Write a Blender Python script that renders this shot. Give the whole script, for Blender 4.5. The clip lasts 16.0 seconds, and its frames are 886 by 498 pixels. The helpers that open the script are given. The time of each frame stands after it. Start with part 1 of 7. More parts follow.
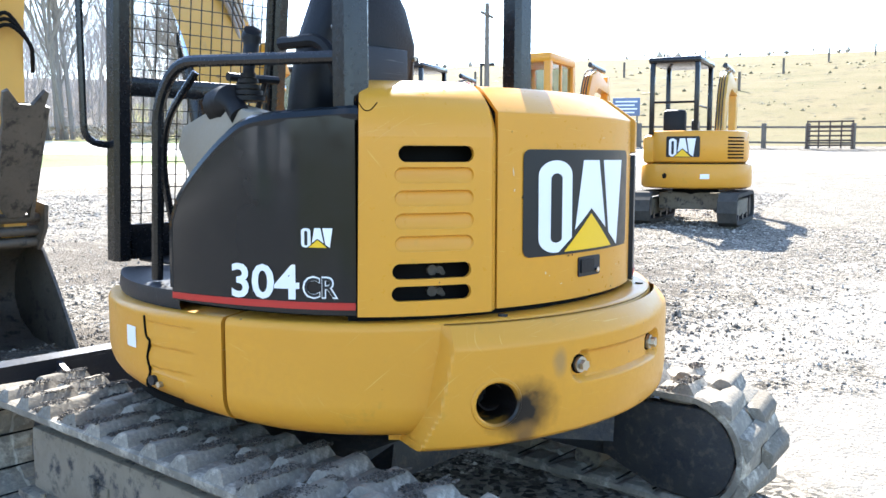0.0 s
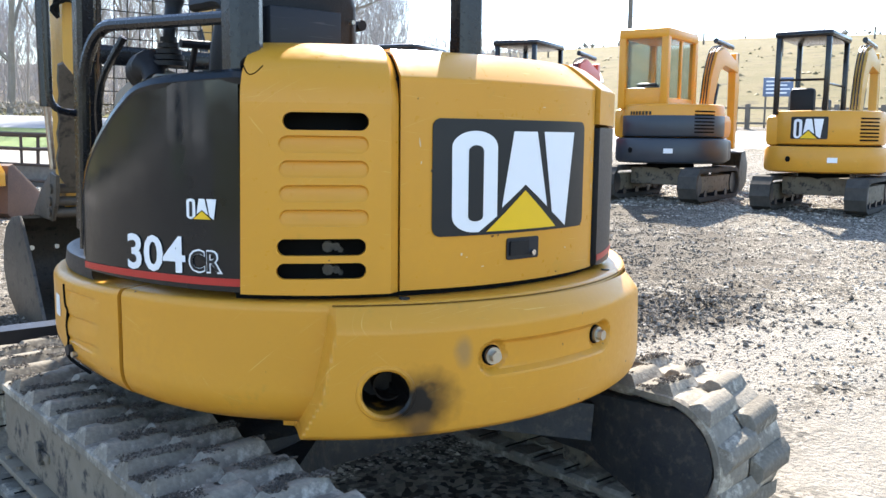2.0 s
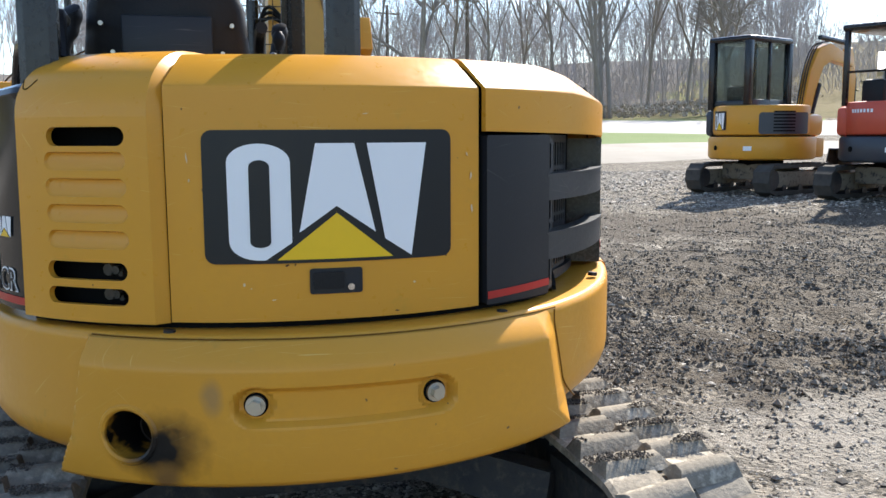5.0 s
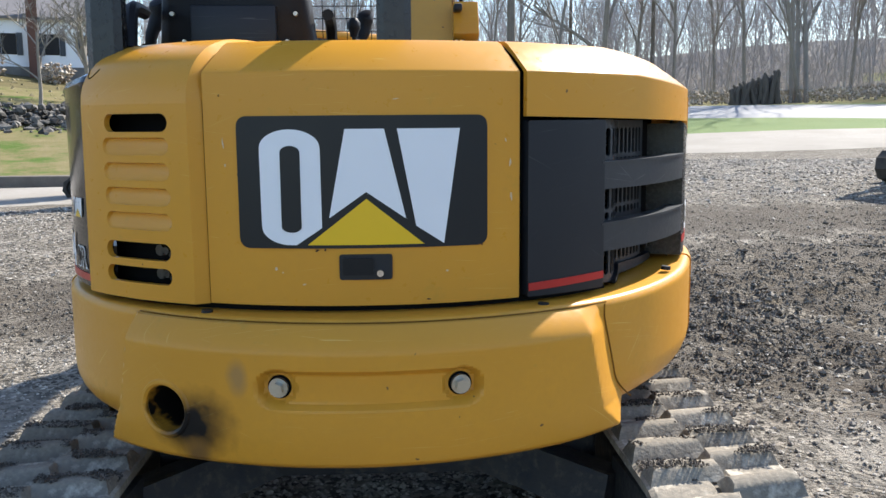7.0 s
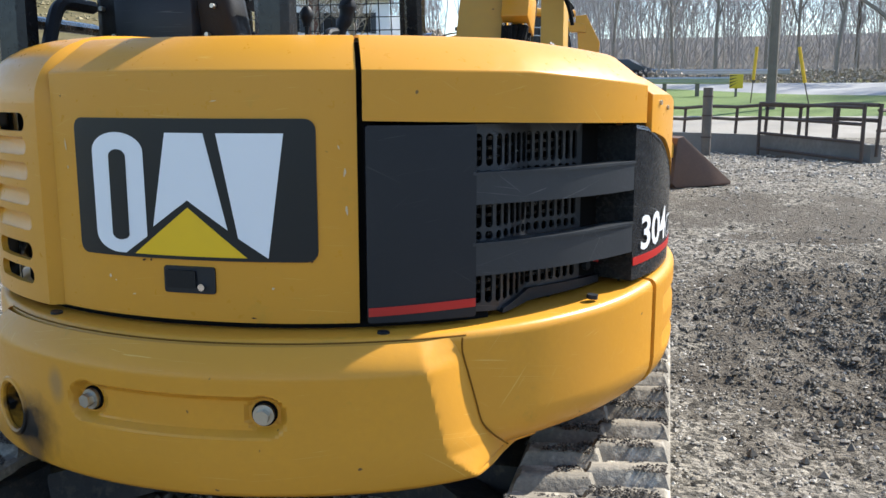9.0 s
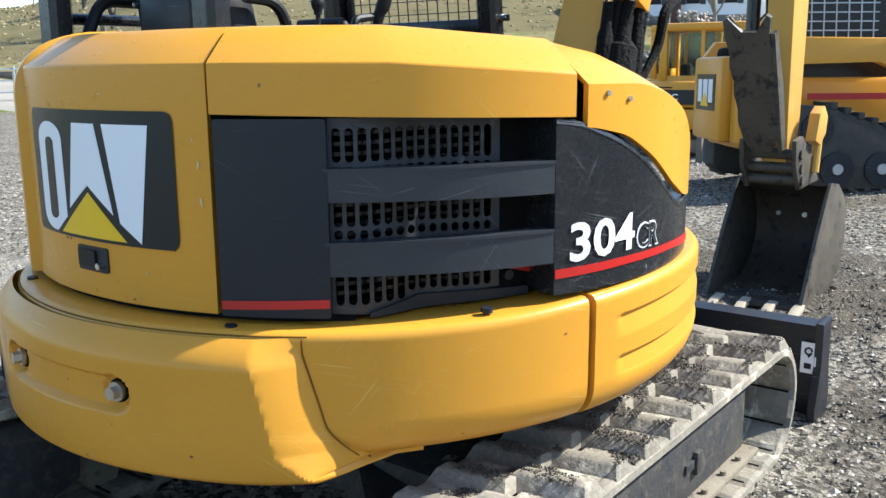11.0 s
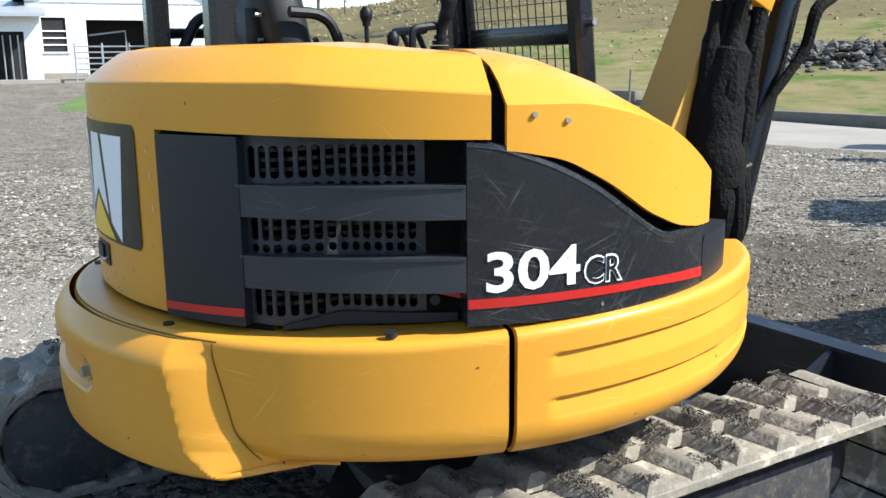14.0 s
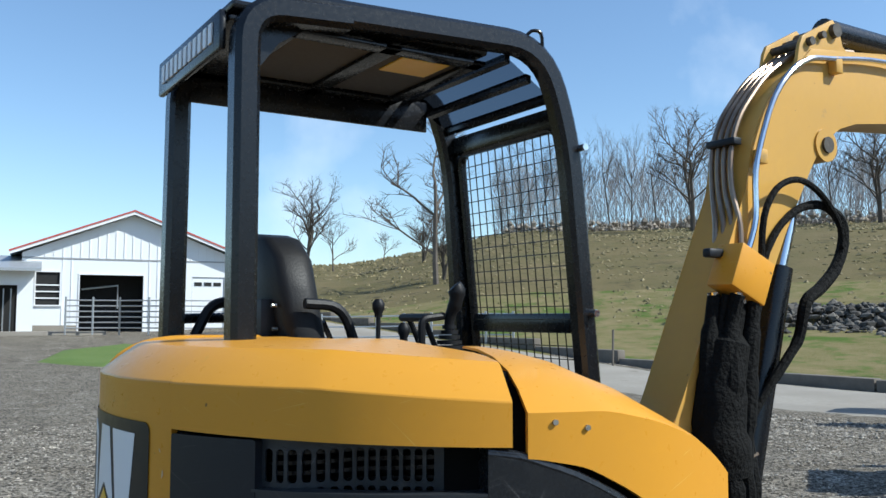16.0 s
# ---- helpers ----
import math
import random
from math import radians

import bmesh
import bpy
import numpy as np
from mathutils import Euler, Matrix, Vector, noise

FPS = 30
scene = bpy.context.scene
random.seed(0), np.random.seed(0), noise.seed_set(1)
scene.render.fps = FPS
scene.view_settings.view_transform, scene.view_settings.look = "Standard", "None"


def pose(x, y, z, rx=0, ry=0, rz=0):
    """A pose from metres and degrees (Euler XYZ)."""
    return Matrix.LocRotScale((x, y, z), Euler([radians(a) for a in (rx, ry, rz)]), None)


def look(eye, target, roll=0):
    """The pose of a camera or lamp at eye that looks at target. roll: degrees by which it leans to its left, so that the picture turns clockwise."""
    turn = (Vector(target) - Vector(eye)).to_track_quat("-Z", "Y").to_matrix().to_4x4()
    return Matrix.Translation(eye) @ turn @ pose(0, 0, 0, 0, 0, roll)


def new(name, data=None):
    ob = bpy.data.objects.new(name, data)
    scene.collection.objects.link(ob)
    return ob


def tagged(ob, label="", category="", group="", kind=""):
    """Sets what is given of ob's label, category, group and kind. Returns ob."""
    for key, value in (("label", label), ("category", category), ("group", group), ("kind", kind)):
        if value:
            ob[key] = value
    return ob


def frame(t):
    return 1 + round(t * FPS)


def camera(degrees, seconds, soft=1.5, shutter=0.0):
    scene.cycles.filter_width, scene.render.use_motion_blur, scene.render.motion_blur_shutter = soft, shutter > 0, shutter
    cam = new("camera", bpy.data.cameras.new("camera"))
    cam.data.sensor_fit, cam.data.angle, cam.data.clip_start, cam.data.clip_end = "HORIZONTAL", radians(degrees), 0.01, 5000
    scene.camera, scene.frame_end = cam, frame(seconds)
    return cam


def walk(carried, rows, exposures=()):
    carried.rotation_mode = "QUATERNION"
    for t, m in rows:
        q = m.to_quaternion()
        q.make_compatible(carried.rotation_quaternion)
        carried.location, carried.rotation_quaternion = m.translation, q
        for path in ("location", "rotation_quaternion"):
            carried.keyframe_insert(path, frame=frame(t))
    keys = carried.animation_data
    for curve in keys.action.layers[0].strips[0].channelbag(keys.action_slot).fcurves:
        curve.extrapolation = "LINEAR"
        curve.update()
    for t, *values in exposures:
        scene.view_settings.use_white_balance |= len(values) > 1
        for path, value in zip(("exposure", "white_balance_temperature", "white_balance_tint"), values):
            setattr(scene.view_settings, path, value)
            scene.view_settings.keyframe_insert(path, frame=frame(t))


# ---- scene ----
cam = camera(53.0, 16.0)
PATH = [
    (0, (-2.202, -2.214, 1.253), (-0.684, -0.928, 1.045), 0.04),
    (0.5, (-2.223, -2.205, 1.253), (-0.707, -0.917, 1.047), -0.06),
    (1, (-2.182, -2.229, 1.253), (-0.736, -0.866, 1.029), -1.48),
    (1.5, (-1.941, -2.443, 1.252), (-0.646, -0.938, 1.011), 0.29),
    (2, (-1.651, -2.513, 1.229), (-0.365, -1.002, 0.976), 0.67),
    (2.5, (-1.204, -2.628, 1.242), (-0.138, -0.956, 0.980), 0.75),
    (3, (-0.872, -2.779, 1.259), (-0.066, -0.966, 1.005), -0.33),
    (3.5, (-0.665, -2.762, 1.247), (-0.009, -0.889, 0.994), -0.35),
    (3.7, (-0.586, -2.751, 1.264), (0.027, -0.866, 1.004), -0.27),
    (5.8, (-0.177, -2.898, 1.256), (0.122, -0.937, 0.999), -0.35),
    (6, (-0.155, -2.910, 1.258), (0.054, -0.940, 0.988), -0.40),
    (6.5, (-0.091, -2.898, 1.265), (0.081, -0.924, 0.989), -0.57),
    (7, (0.060, -2.825, 1.255), (0.161, -0.848, 0.972), -0.46),
    (7.5, (0.239, -2.709, 1.280), (0.216, -0.731, 0.986), 0.24),
    (8, (0.438, -2.631, 1.284), (0.264, -0.660, 0.995), -0.05),
    (8.5, (0.710, -2.589, 1.288), (0.364, -0.643, 0.987), 0.15),
    (9, (0.930, -2.511, 1.313), (0.449, -0.599, 0.975), -0.03),
    (9.2, (1.003, -2.456, 1.298), (0.488, -0.556, 0.946), -0.07),
    (11.3, (1.863, -1.889, 1.347), (0.597, -0.391, 0.954), 0.26),
    (11.5, (1.896, -1.834, 1.344), (0.598, -0.364, 0.947), 0.86),
    (12, (1.961, -1.672, 1.360), (0.594, -0.274, 0.940), 1.22),
    (12.5, (2.045, -1.541, 1.368), (0.604, -0.222, 0.943), 0.41),
    (13, (2.192, -1.404, 1.379), (0.630, -0.228, 0.960), -0.37),
    (13.5, (2.289, -1.324, 1.394), (0.671, -0.224, 0.976), -0.71),
    (14, (2.313, -1.298, 1.397), (0.632, -0.294, 0.989), -0.57),
    (14.5, (2.300, -1.305, 1.421), (0.623, -0.243, 1.174), -0.10),
    (15, (2.293, -1.339, 1.476), (0.613, -0.257, 1.540), -0.05),
    (15.5, (2.294, -1.362, 1.498), (0.610, -0.294, 1.642), 0.04),
    (16, (2.291, -1.373, 1.502), (0.600, -0.316, 1.658), 0.09),
]
walk(cam, [(t, look(e, g, r)) for t, e, g, r in PATH], exposures=[(0, 2.19, 6400, 10), (1.0, 2.13, 6500, 10), (1.5, 1.95, 6650, 11), (2.5, 1.74, 6750, 11), (3.5, 1.42, 6750, 11), (7, 1.05, 6560, 11), (9, 1.01, 6450, 9), (11.5, 1.18, 6250, 6), (14, 1.01, 6300, 6), (14.5, .95, 6300, 4), (15, .42, 6200, 4), (16, .28, 6050, 4)])

# ---- light ----
SUN_AZ, SUN_EL = math.radians(45), math.radians(42)     # azimuth from +y towards +x
world = bpy.data.worlds.new("sky")
scene.world = world
world.use_nodes = True
nt = world.node_tree
sky = nt.nodes.new("ShaderNodeTexSky")
sky.sky_type, sky.sun_disc = "NISHITA", False
sky.dust_density, sky.air_density, sky.ozone_density = 0.4, 1.0, 3.0
sky.sun_elevation, sky.sun_rotation = SUN_EL, SUN_AZ
bg = nt.nodes["Background"]
cloud = nt.nodes.new("ShaderNodeTexNoise")
cloud.inputs["Scale"].default_value, cloud.inputs["Detail"].default_value = 3.4, 7
cover_map = nt.nodes.new("ShaderNodeMapRange")
cover_map.inputs["From Min"].default_value, cover_map.inputs["From Max"].default_value, cover_map.inputs["To Max"].default_value = 0.61, 0.78, 0.5
haze = nt.nodes.new("ShaderNodeMix")
haze.data_type = "RGBA"
haze.inputs[7].default_value = (7.0, 7.2, 7.6, 1)
way = nt.nodes.new("ShaderNodeTexCoord")
nt.links.new(way.outputs["Generated"], cloud.inputs["Vector"])
nt.links.new(cloud.outputs[0], cover_map.inputs["Value"])
nt.links.new(cover_map.outputs["Result"], haze.inputs[0])
nt.links.new(sky.outputs[0], haze.inputs[6])
nt.links.new(haze.outputs[2], bg.inputs[0])
bg.inputs[1].default_value = 0.145
sun = new("sun", bpy.data.lights.new("sun", "SUN"))
sun.data.energy, sun.data.angle, sun.data.color = 5.0, math.radians(0.6), (1.0, 0.965, 0.90)
sdir = Vector((math.sin(SUN_AZ) * math.cos(SUN_EL), math.cos(SUN_AZ) * math.cos(SUN_EL), math.sin(SUN_EL)))
sun.matrix_world = look(sdir * 30, (0, 0, 0))

# ---- materials ----
def mat(name, col, rough=0.6, metal=0.0, col2=None, scale=6.0, amount=0.5, fine=60.0, bump=0.15, dist=0.004, dirt=None, dirt_at=0.62, dirt_scale=3.0, spec=0.5, coat=0.0, per_object=0.0, scratch=None, scratch_at=0.73, chips=None):
    """Surface of a base colour with broad and fine variation, relief, and dirt or wear in patches."""
    m = bpy.data.materials.new(name)
    m.use_nodes = True
    t = m.node_tree
    p = t.nodes["Principled BSDF"]
    p.inputs["Metallic"].default_value = metal
    p.inputs["Specular IOR Level"].default_value = spec
    p.inputs["Coat Weight"].default_value, p.inputs["Coat Roughness"].default_value = coat, 0.10
    geo = t.nodes.new("ShaderNodeTexCoord")

    def noise_tex(s, detail, rgh=0.55):
        n = t.nodes.new("ShaderNodeTexNoise")
        n.inputs["Scale"].default_value, n.inputs["Detail"].default_value, n.inputs["Roughness"].default_value = s, detail, rgh
        t.links.new(geo.outputs["Object"], n.inputs["Vector"])
        return n

    def ramp(src, a, b):
        r = t.nodes.new("ShaderNodeMapRange")
        r.inputs["From Min"].default_value, r.inputs["From Max"].default_value = a, b
        t.links.new(src, r.inputs["Value"])
        return r.outputs["Result"]

    def mix(fac, a, b):
        x = t.nodes.new("ShaderNodeMix")
        x.data_type = "RGBA"
        if isinstance(fac, float):
            x.inputs[0].default_value = fac
        else:
            t.links.new(fac, x.inputs[0])
        for s, v in ((x.inputs[6], a), (x.inputs[7], b)):
            if isinstance(v, tuple):
                s.default_value = (*v, 1)
            else:
                t.links.new(v, s)
        return x.outputs[2]

    big, small = noise_tex(scale, 4), noise_tex(fine, 5)
    c2 = col2 or tuple(c * 0.72 for c in col)
    colour = mix(ramp(big.outputs[0], 0.35, 0.7), col, mix(amount, col, c2))
    colour = mix(ramp(small.outputs[0], 0.3, 0.75), colour, mix(amount * 0.7, col, c2))
    if dirt:
        d = noise_tex(dirt_scale, 8, 0.7)
        colour = mix(ramp(d.outputs[0], dirt_at, dirt_at + 0.12), colour, dirt)
    if scratch:
        for turn, stretch in ((0.5, (3.0, 190.0, 3.0)), (-0.7, (2.2, 170.0, 2.2)), (1.2, (3.6, 200.0, 3.6)), (-1.35, (2.6, 180.0, 2.6))):
            mp = t.nodes.new("ShaderNodeMapping")
            mp.inputs["Rotation"].default_value = (turn, turn * 0.7, 0)
            t.links.new(geo.outputs["Object"], mp.inputs[0])
            thin = t.nodes.new("ShaderNodeMapping")
            thin.inputs["Scale"].default_value = stretch
            t.links.new(mp.outputs[0], thin.inputs[0])
            n = noise_tex(2.0, 1, 0.4)
            n.inputs["Distortion"].default_value = 0.9
            t.links.new(thin.outputs[0], n.inputs["Vector"])
            where = noise_tex(5.0 + turn, 2)
            both = t.nodes.new("ShaderNodeMath")
            both.operation = "MULTIPLY"
            t.links.new(ramp(n.outputs[0], scratch_at, scratch_at + 0.05), both.inputs[0])
            t.links.new(ramp(where.outputs[0], 0.48, 0.62), both.inputs[1])
            colour = mix(both.outputs[0], colour, scratch)
    if chips:
        ch = noise_tex(26.0, 2, 0.6)
        colour = mix(ramp(ch.outputs[0], 0.745, 0.765), colour, chips)
    if per_object:
        info = t.nodes.new("ShaderNodeObjectInfo")
        hsv = t.nodes.new("ShaderNodeHueSaturation")
        t.links.new(colour, hsv.inputs["Color"])
        r = t.nodes.new("ShaderNodeMapRange")
        r.inputs["To Min"].default_value, r.inputs["To Max"].default_value = 1 - per_object, 1 + per_object
        t.links.new(info.outputs["Random"], r.inputs["Value"])
        t.links.new(r.outputs["Result"], hsv.inputs["Value"])
        colour = hsv.outputs["Color"]
    t.links.new(colour, p.inputs["Base Color"])
    rr = t.nodes.new("ShaderNodeMapRange")
    rr.inputs["To Min"].default_value, rr.inputs["To Max"].default_value = max(0.02, rough - 0.1), min(1, rough + 0.12)
    t.links.new(small.outputs[0], rr.inputs["Value"])
    t.links.new(rr.outputs["Result"], p.inputs["Roughness"])
    if bump:
        b = t.nodes.new("ShaderNodeBump")
        b.inputs["Strength"].default_value, b.inputs["Distance"].default_value = bump, dist
        t.links.new(small.outputs[0], b.inputs["Height"])
        t.links.new(b.outputs[0], p.inputs["Normal"])
    return m


YEL = (0.65, 0.298, 0.030)
PAINT = mat("yellow_paint", YEL, 0.30, spec=0.30, col2=(0.585, 0.268, 0.031), scratch=(0.70, 0.42, 0.10), scratch_at=0.735, scale=3, amount=0.6, fine=45, bump=0.03, dirt=(0.52, 0.275, 0.035), dirt_at=0.60, dirt_scale=5, chips=(0.16, 0.085, 0.03))
CAST = mat("yellow_cast", YEL, 0.33, spec=0.30, col2=(0.555, 0.252, 0.031), scratch=(0.70, 0.42, 0.11), scratch_at=0.73, scale=4, amount=0.6, fine=60, bump=0.08, dirt=(0.47, 0.25, 0.035), dirt_at=0.61, dirt_scale=7, chips=(0.13, 0.07, 0.03))
BOOM = mat("boom_paint", (0.60, 0.335, 0.065), 0.38, spec=0.35, col2=(0.52, 0.30, 0.075), scale=3, amount=0.7, fine=30, bump=0.05, dirt=(0.36, 0.24, 0.10), dirt_at=0.62, dirt_scale=6, chips=(0.10, 0.05, 0.025))
BLACK = mat("black_plastic", (0.012, 0.0145, 0.019), 0.42, spec=0.32, scratch=(0.06, 0.06, 0.062), scratch_at=0.72, col2=(0.018, 0.020, 0.024), scale=8, amount=0.6, fine=120, bump=0.05, dirt=(0.07, 0.068, 0.06), dirt_at=0.7, dirt_scale=14)
# a slightly lighter version of BLACK for the grille and its straps
GRILLE = mat("lighter_black_plastic", (0.019, 0.023, 0.028), 0.40, spec=0.48, chips=(0.10, 0.10, 0.10), scratch=(0.10, 0.10, 0.10), scratch_at=0.70, col2=(0.030, 0.033, 0.037), scale=9, amount=0.8, fine=90, bump=0.08, dirt=(0.09, 0.088, 0.08), dirt_at=0.66, dirt_scale=16)
GLOSSY = mat("glossy_black_panel", (0.007, 0.010, 0.013), 0.10, col2=(0.012, 0.015, 0.017), scale=4, amount=0.5, fine=20, bump=0.01, dirt=(0.02, 0.02, 0.018), dirt_at=0.68, dirt_scale=6, spec=0.36)
SCUFFED = mat("scuffed_black_panel", (0.011, 0.013, 0.016), 0.26, spec=0.45, chips=(0.16, 0.16, 0.16), scratch=(0.085, 0.085, 0.087), scratch_at=0.675, col2=(0.016, 0.017, 0.019), scale=10, amount=0.7, fine=90, bump=0.1, dirt=(0.06, 0.058, 0.054), dirt_at=0.70, dirt_scale=22)
FRAME = mat("black_frame_paint", (0.006, 0.007, 0.009), 0.24, spec=0.42, col2=(0.010, 0.010, 0.011), scale=8, amount=0.6, fine=80, bump=0.08, dirt=(0.035, 0.034, 0.03), dirt_at=0.72, dirt_scale=10)
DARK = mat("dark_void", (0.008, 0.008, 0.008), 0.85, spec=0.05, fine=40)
RUBBER = mat("seat_vinyl", (0.010, 0.010, 0.011), 0.5, spec=0.25, fine=160, bump=0.2)
HOSE = mat("hose_rubber", (0.005, 0.005, 0.005), 0.8, spec=0.12, col2=(0.013, 0.013, 0.012), scale=20, amount=0.6, fine=70, bump=0.9, dist=0.012)
TRACK = mat("track_rubber", (0.30, 0.262, 0.205), 0.9, spec=0.12, col2=(0.11, 0.102, 0.088), scale=9, amount=0.9, fine=70, bump=0.5, dist=0.008, dirt=(0.43, 0.385, 0.31), dirt_at=0.52, dirt_scale=11, per_object=0.22)
MUDDY = mat("muddy_steel", (0.17, 0.142, 0.105), 0.85, spec=0.2, col2=(0.26, 0.225, 0.17), scale=7, amount=0.9, fine=50, bump=0.4, dist=0.006, dirt=(0.04, 0.04, 0.042), dirt_at=0.53, dirt_scale=11)
SCRAPED = mat("scraped_dark_frame", (0.020, 0.024, 0.032), 0.6, spec=0.3, col2=(0.06, 0.055, 0.048), scale=9, amount=0.9, fine=60, bump=0.5, dist=0.006, dirt=(0.085, 0.074, 0.060), dirt_at=0.52, dirt_scale=26)
TRACK_DARK = mat("dark_track_rubber", (0.045, 0.042, 0.038), 0.9, spec=0.15, col2=(0.09, 0.082, 0.07), scale=8, amount=0.9, fine=50, bump=0.4)
STEELDARK = mat("dark_blade_steel", (0.008, 0.011, 0.018), 0.36, spec=0.35, scratch=(0.10, 0.10, 0.10), scratch_at=0.70, col2=(0.026, 0.027, 0.030), scale=5, amount=0.8, fine=60, bump=0.2, dirt=(0.085, 0.075, 0.06), dirt_at=0.63, dirt_scale=14)
WORN = mat("worn_bucket_steel", (0.040, 0.034, 0.027), 0.5, spec=0.4, col2=(0.11, 0.092, 0.07), scale=6, amount=0.9, fine=50, bump=0.5, dirt=(0.013, 0.012, 0.011), dirt_at=0.52, dirt_scale=12)
TOOTH = mat("bare_tooth_steel", (0.50, 0.42, 0.31), 0.45, metal=0.25, fine=60, bump=0.2)
CHROME = mat("chrome_rod", (0.75, 0.76, 0.78), 0.12, metal=1.0, fine=50, bump=0.0)
ZINC = mat("zinc_bolt", (0.52, 0.50, 0.44), 0.35, metal=0.9, fine=90, bump=0.1, dirt=(0.3, 0.2, 0.1), dirt_at=0.68)
PIPE = mat("steel_pipe", (0.36, 0.29, 0.22), 0.32, metal=0.7, fine=40, col2=(0.22, 0.13, 0.075), amount=0.8, scale=10, bump=0.05)
WHITE = mat("white_decal", (0.80, 0.81, 0.82), 0.35, fine=30, amount=0.08, bump=0.0)
DECAL = mat("dark_decal", (0.014, 0.016, 0.018), 0.35, spec=0.3, fine=30, amount=0.3, bump=0.0)
GOLD = mat("gold_decal", (0.82, 0.50, 0.008), 0.32, fine=30, amount=0.1, bump=0.0)
RED = mat("red_stripe", (0.45, 0.016, 0.012), 0.35, fine=40, amount=0.25, bump=0.0)
BEIGE = mat("beige_console", (0.30, 0.26, 0.20), 0.6, fine=80, amount=0.4, dirt=(0.05, 0.05, 0.05), dirt_at=0.66)
SOOT = mat("exhaust_soot", (0.006, 0.006, 0.006), 0.95, spec=0.02, fine=60)


# ---- mesh helpers ----
def finish(name, bm, material, parent=None, label="", sharp=35, data_only=False):
    me = bpy.data.meshes.new(name)
    bmesh.ops.recalc_face_normals(bm, faces=bm.faces)
    bm.to_mesh(me)
    bm.free()
    for f in me.polygons:
        f.use_smooth = True
    me.set_sharp_from_angle(angle=radians(sharp))
    for mm in material if isinstance(material, (list, tuple)) else (material,):
        me.materials.append(mm)
    if data_only:
        return me
    ob = new(name, me)
    if parent is not None:
        ob.parent = parent
    if label:
        ob["label"] = label
    return ob


def part(name, bm, material, parent, label="", sharp=35):
    """Links a bmesh as one mesh object under a thing or a part."""
    return finish(name, bm, material, parent, label, sharp)


def thing(name, label, category, at=(0, 0, 0), rz=0.0, group="", kind=""):
    ob = new(name)
    ob.empty_display_size = 0.2
    ob.matrix_basis = pose(*at, 0, 0, rz)
    return tagged(ob, label, category, group, kind)


def box(bm, x0, x1, y0, y1, z0, z1, bevel=0.0, m=None, seg=2):
    r = bmesh.ops.create_cube(bm, size=1)
    vs = r["verts"]
    for v in vs:
        v.co = Vector((x0 + (v.co.x + .5) * (x1 - x0), y0 + (v.co.y + .5) * (y1 - y0), z0 + (v.co.z + .5) * (z1 - z0)))
    if bevel:
        es = {e for v in vs for e in v.link_edges}
        out = bmesh.ops.bevel(bm, geom=list(es), offset=bevel, segments=seg, profile=0.5, affect="EDGES")
        vs = list({v for f in out["faces"] for v in f.verts} | {v for v in vs if v.is_valid})
    if m is not None:
        bmesh.ops.transform(bm, matrix=m, verts=vs)
    return bm


def boxed(*a, **k):
    return box(bmesh.new(), *a, **k)


def disc(bm, c, axis, r, depth, seg=20, r2=None):
    """A cylinder with its middle at c along axis."""
    q = Vector((0, 0, 1)).rotation_difference(Vector(axis))
    bmesh.ops.create_cone(bm, cap_ends=True, segments=seg, radius1=r, radius2=r if r2 is None else r2, depth=depth, matrix=Matrix.Translation(c) @ q.to_matrix().to_4x4())
    return bm


def tube(bm, pts, r, seg=10, smooth=4, flat=1.0):
    """A round bar through points, rounded by a smooth curve."""
    P = [Vector(p) for p in pts]
    if smooth > 1 and len(P) > 2:
        Q = []
        for i in range(len(P) - 1):
            a, b, c, d = P[max(i - 1, 0)], P[i], P[i + 1], P[min(i + 2, len(P) - 1)]
            for k in range(smooth):
                t = k / smooth
                Q.append(0.5 * (2 * b + (c - a) * t + (2 * a - 5 * b + 4 * c - d) * t * t + (3 * b - a - 3 * c + d) * t ** 3))
        P = Q + [P[-1]]
    rings, up = [], None
    for i, p in enumerate(P):
        d = (P[min(i + 1, len(P) - 1)] - P[max(i - 1, 0)]).normalized()
        if up is None:
            up = d.orthogonal().normalized()
        up = (up - d * up.dot(d)).normalized()
        s = d.cross(up)
        rr = r[i * (len(r) - 1) // max(1, len(P) - 1)] if isinstance(r, (list, tuple)) else r
        rings.append([bm.verts.new(p + (up * math.cos(2 * math.pi * k / seg) * flat + s * math.sin(2 * math.pi * k / seg)) * rr) for k in range(seg)])
    for a, b in zip(rings, rings[1:]):
        for k in range(seg):
            bm.faces.new((a[k], a[(k + 1) % seg], b[(k + 1) % seg], b[k]))
    bm.faces.new(rings[0][::-1]), bm.faces.new(rings[-1])
    return bm


def bent(pts, radius, n=5):
    """Points of a bar with rounded corners."""
    P = [Vector(p) for p in pts]
    out = [P[0]]
    for a, b, c in zip(P, P[1:], P[2:]):
        u, w = (a - b).normalized(), (c - b).normalized()
        k = min(radius, (a - b).length * .49, (c - b).length * .49)
        for i in range(n + 1):
            t = i / n
            out.append((1 - t) ** 2 * (b + u * k) + 2 * t * (1 - t) * b + t * t * (b + w * k))
    return out + [P[-1]]


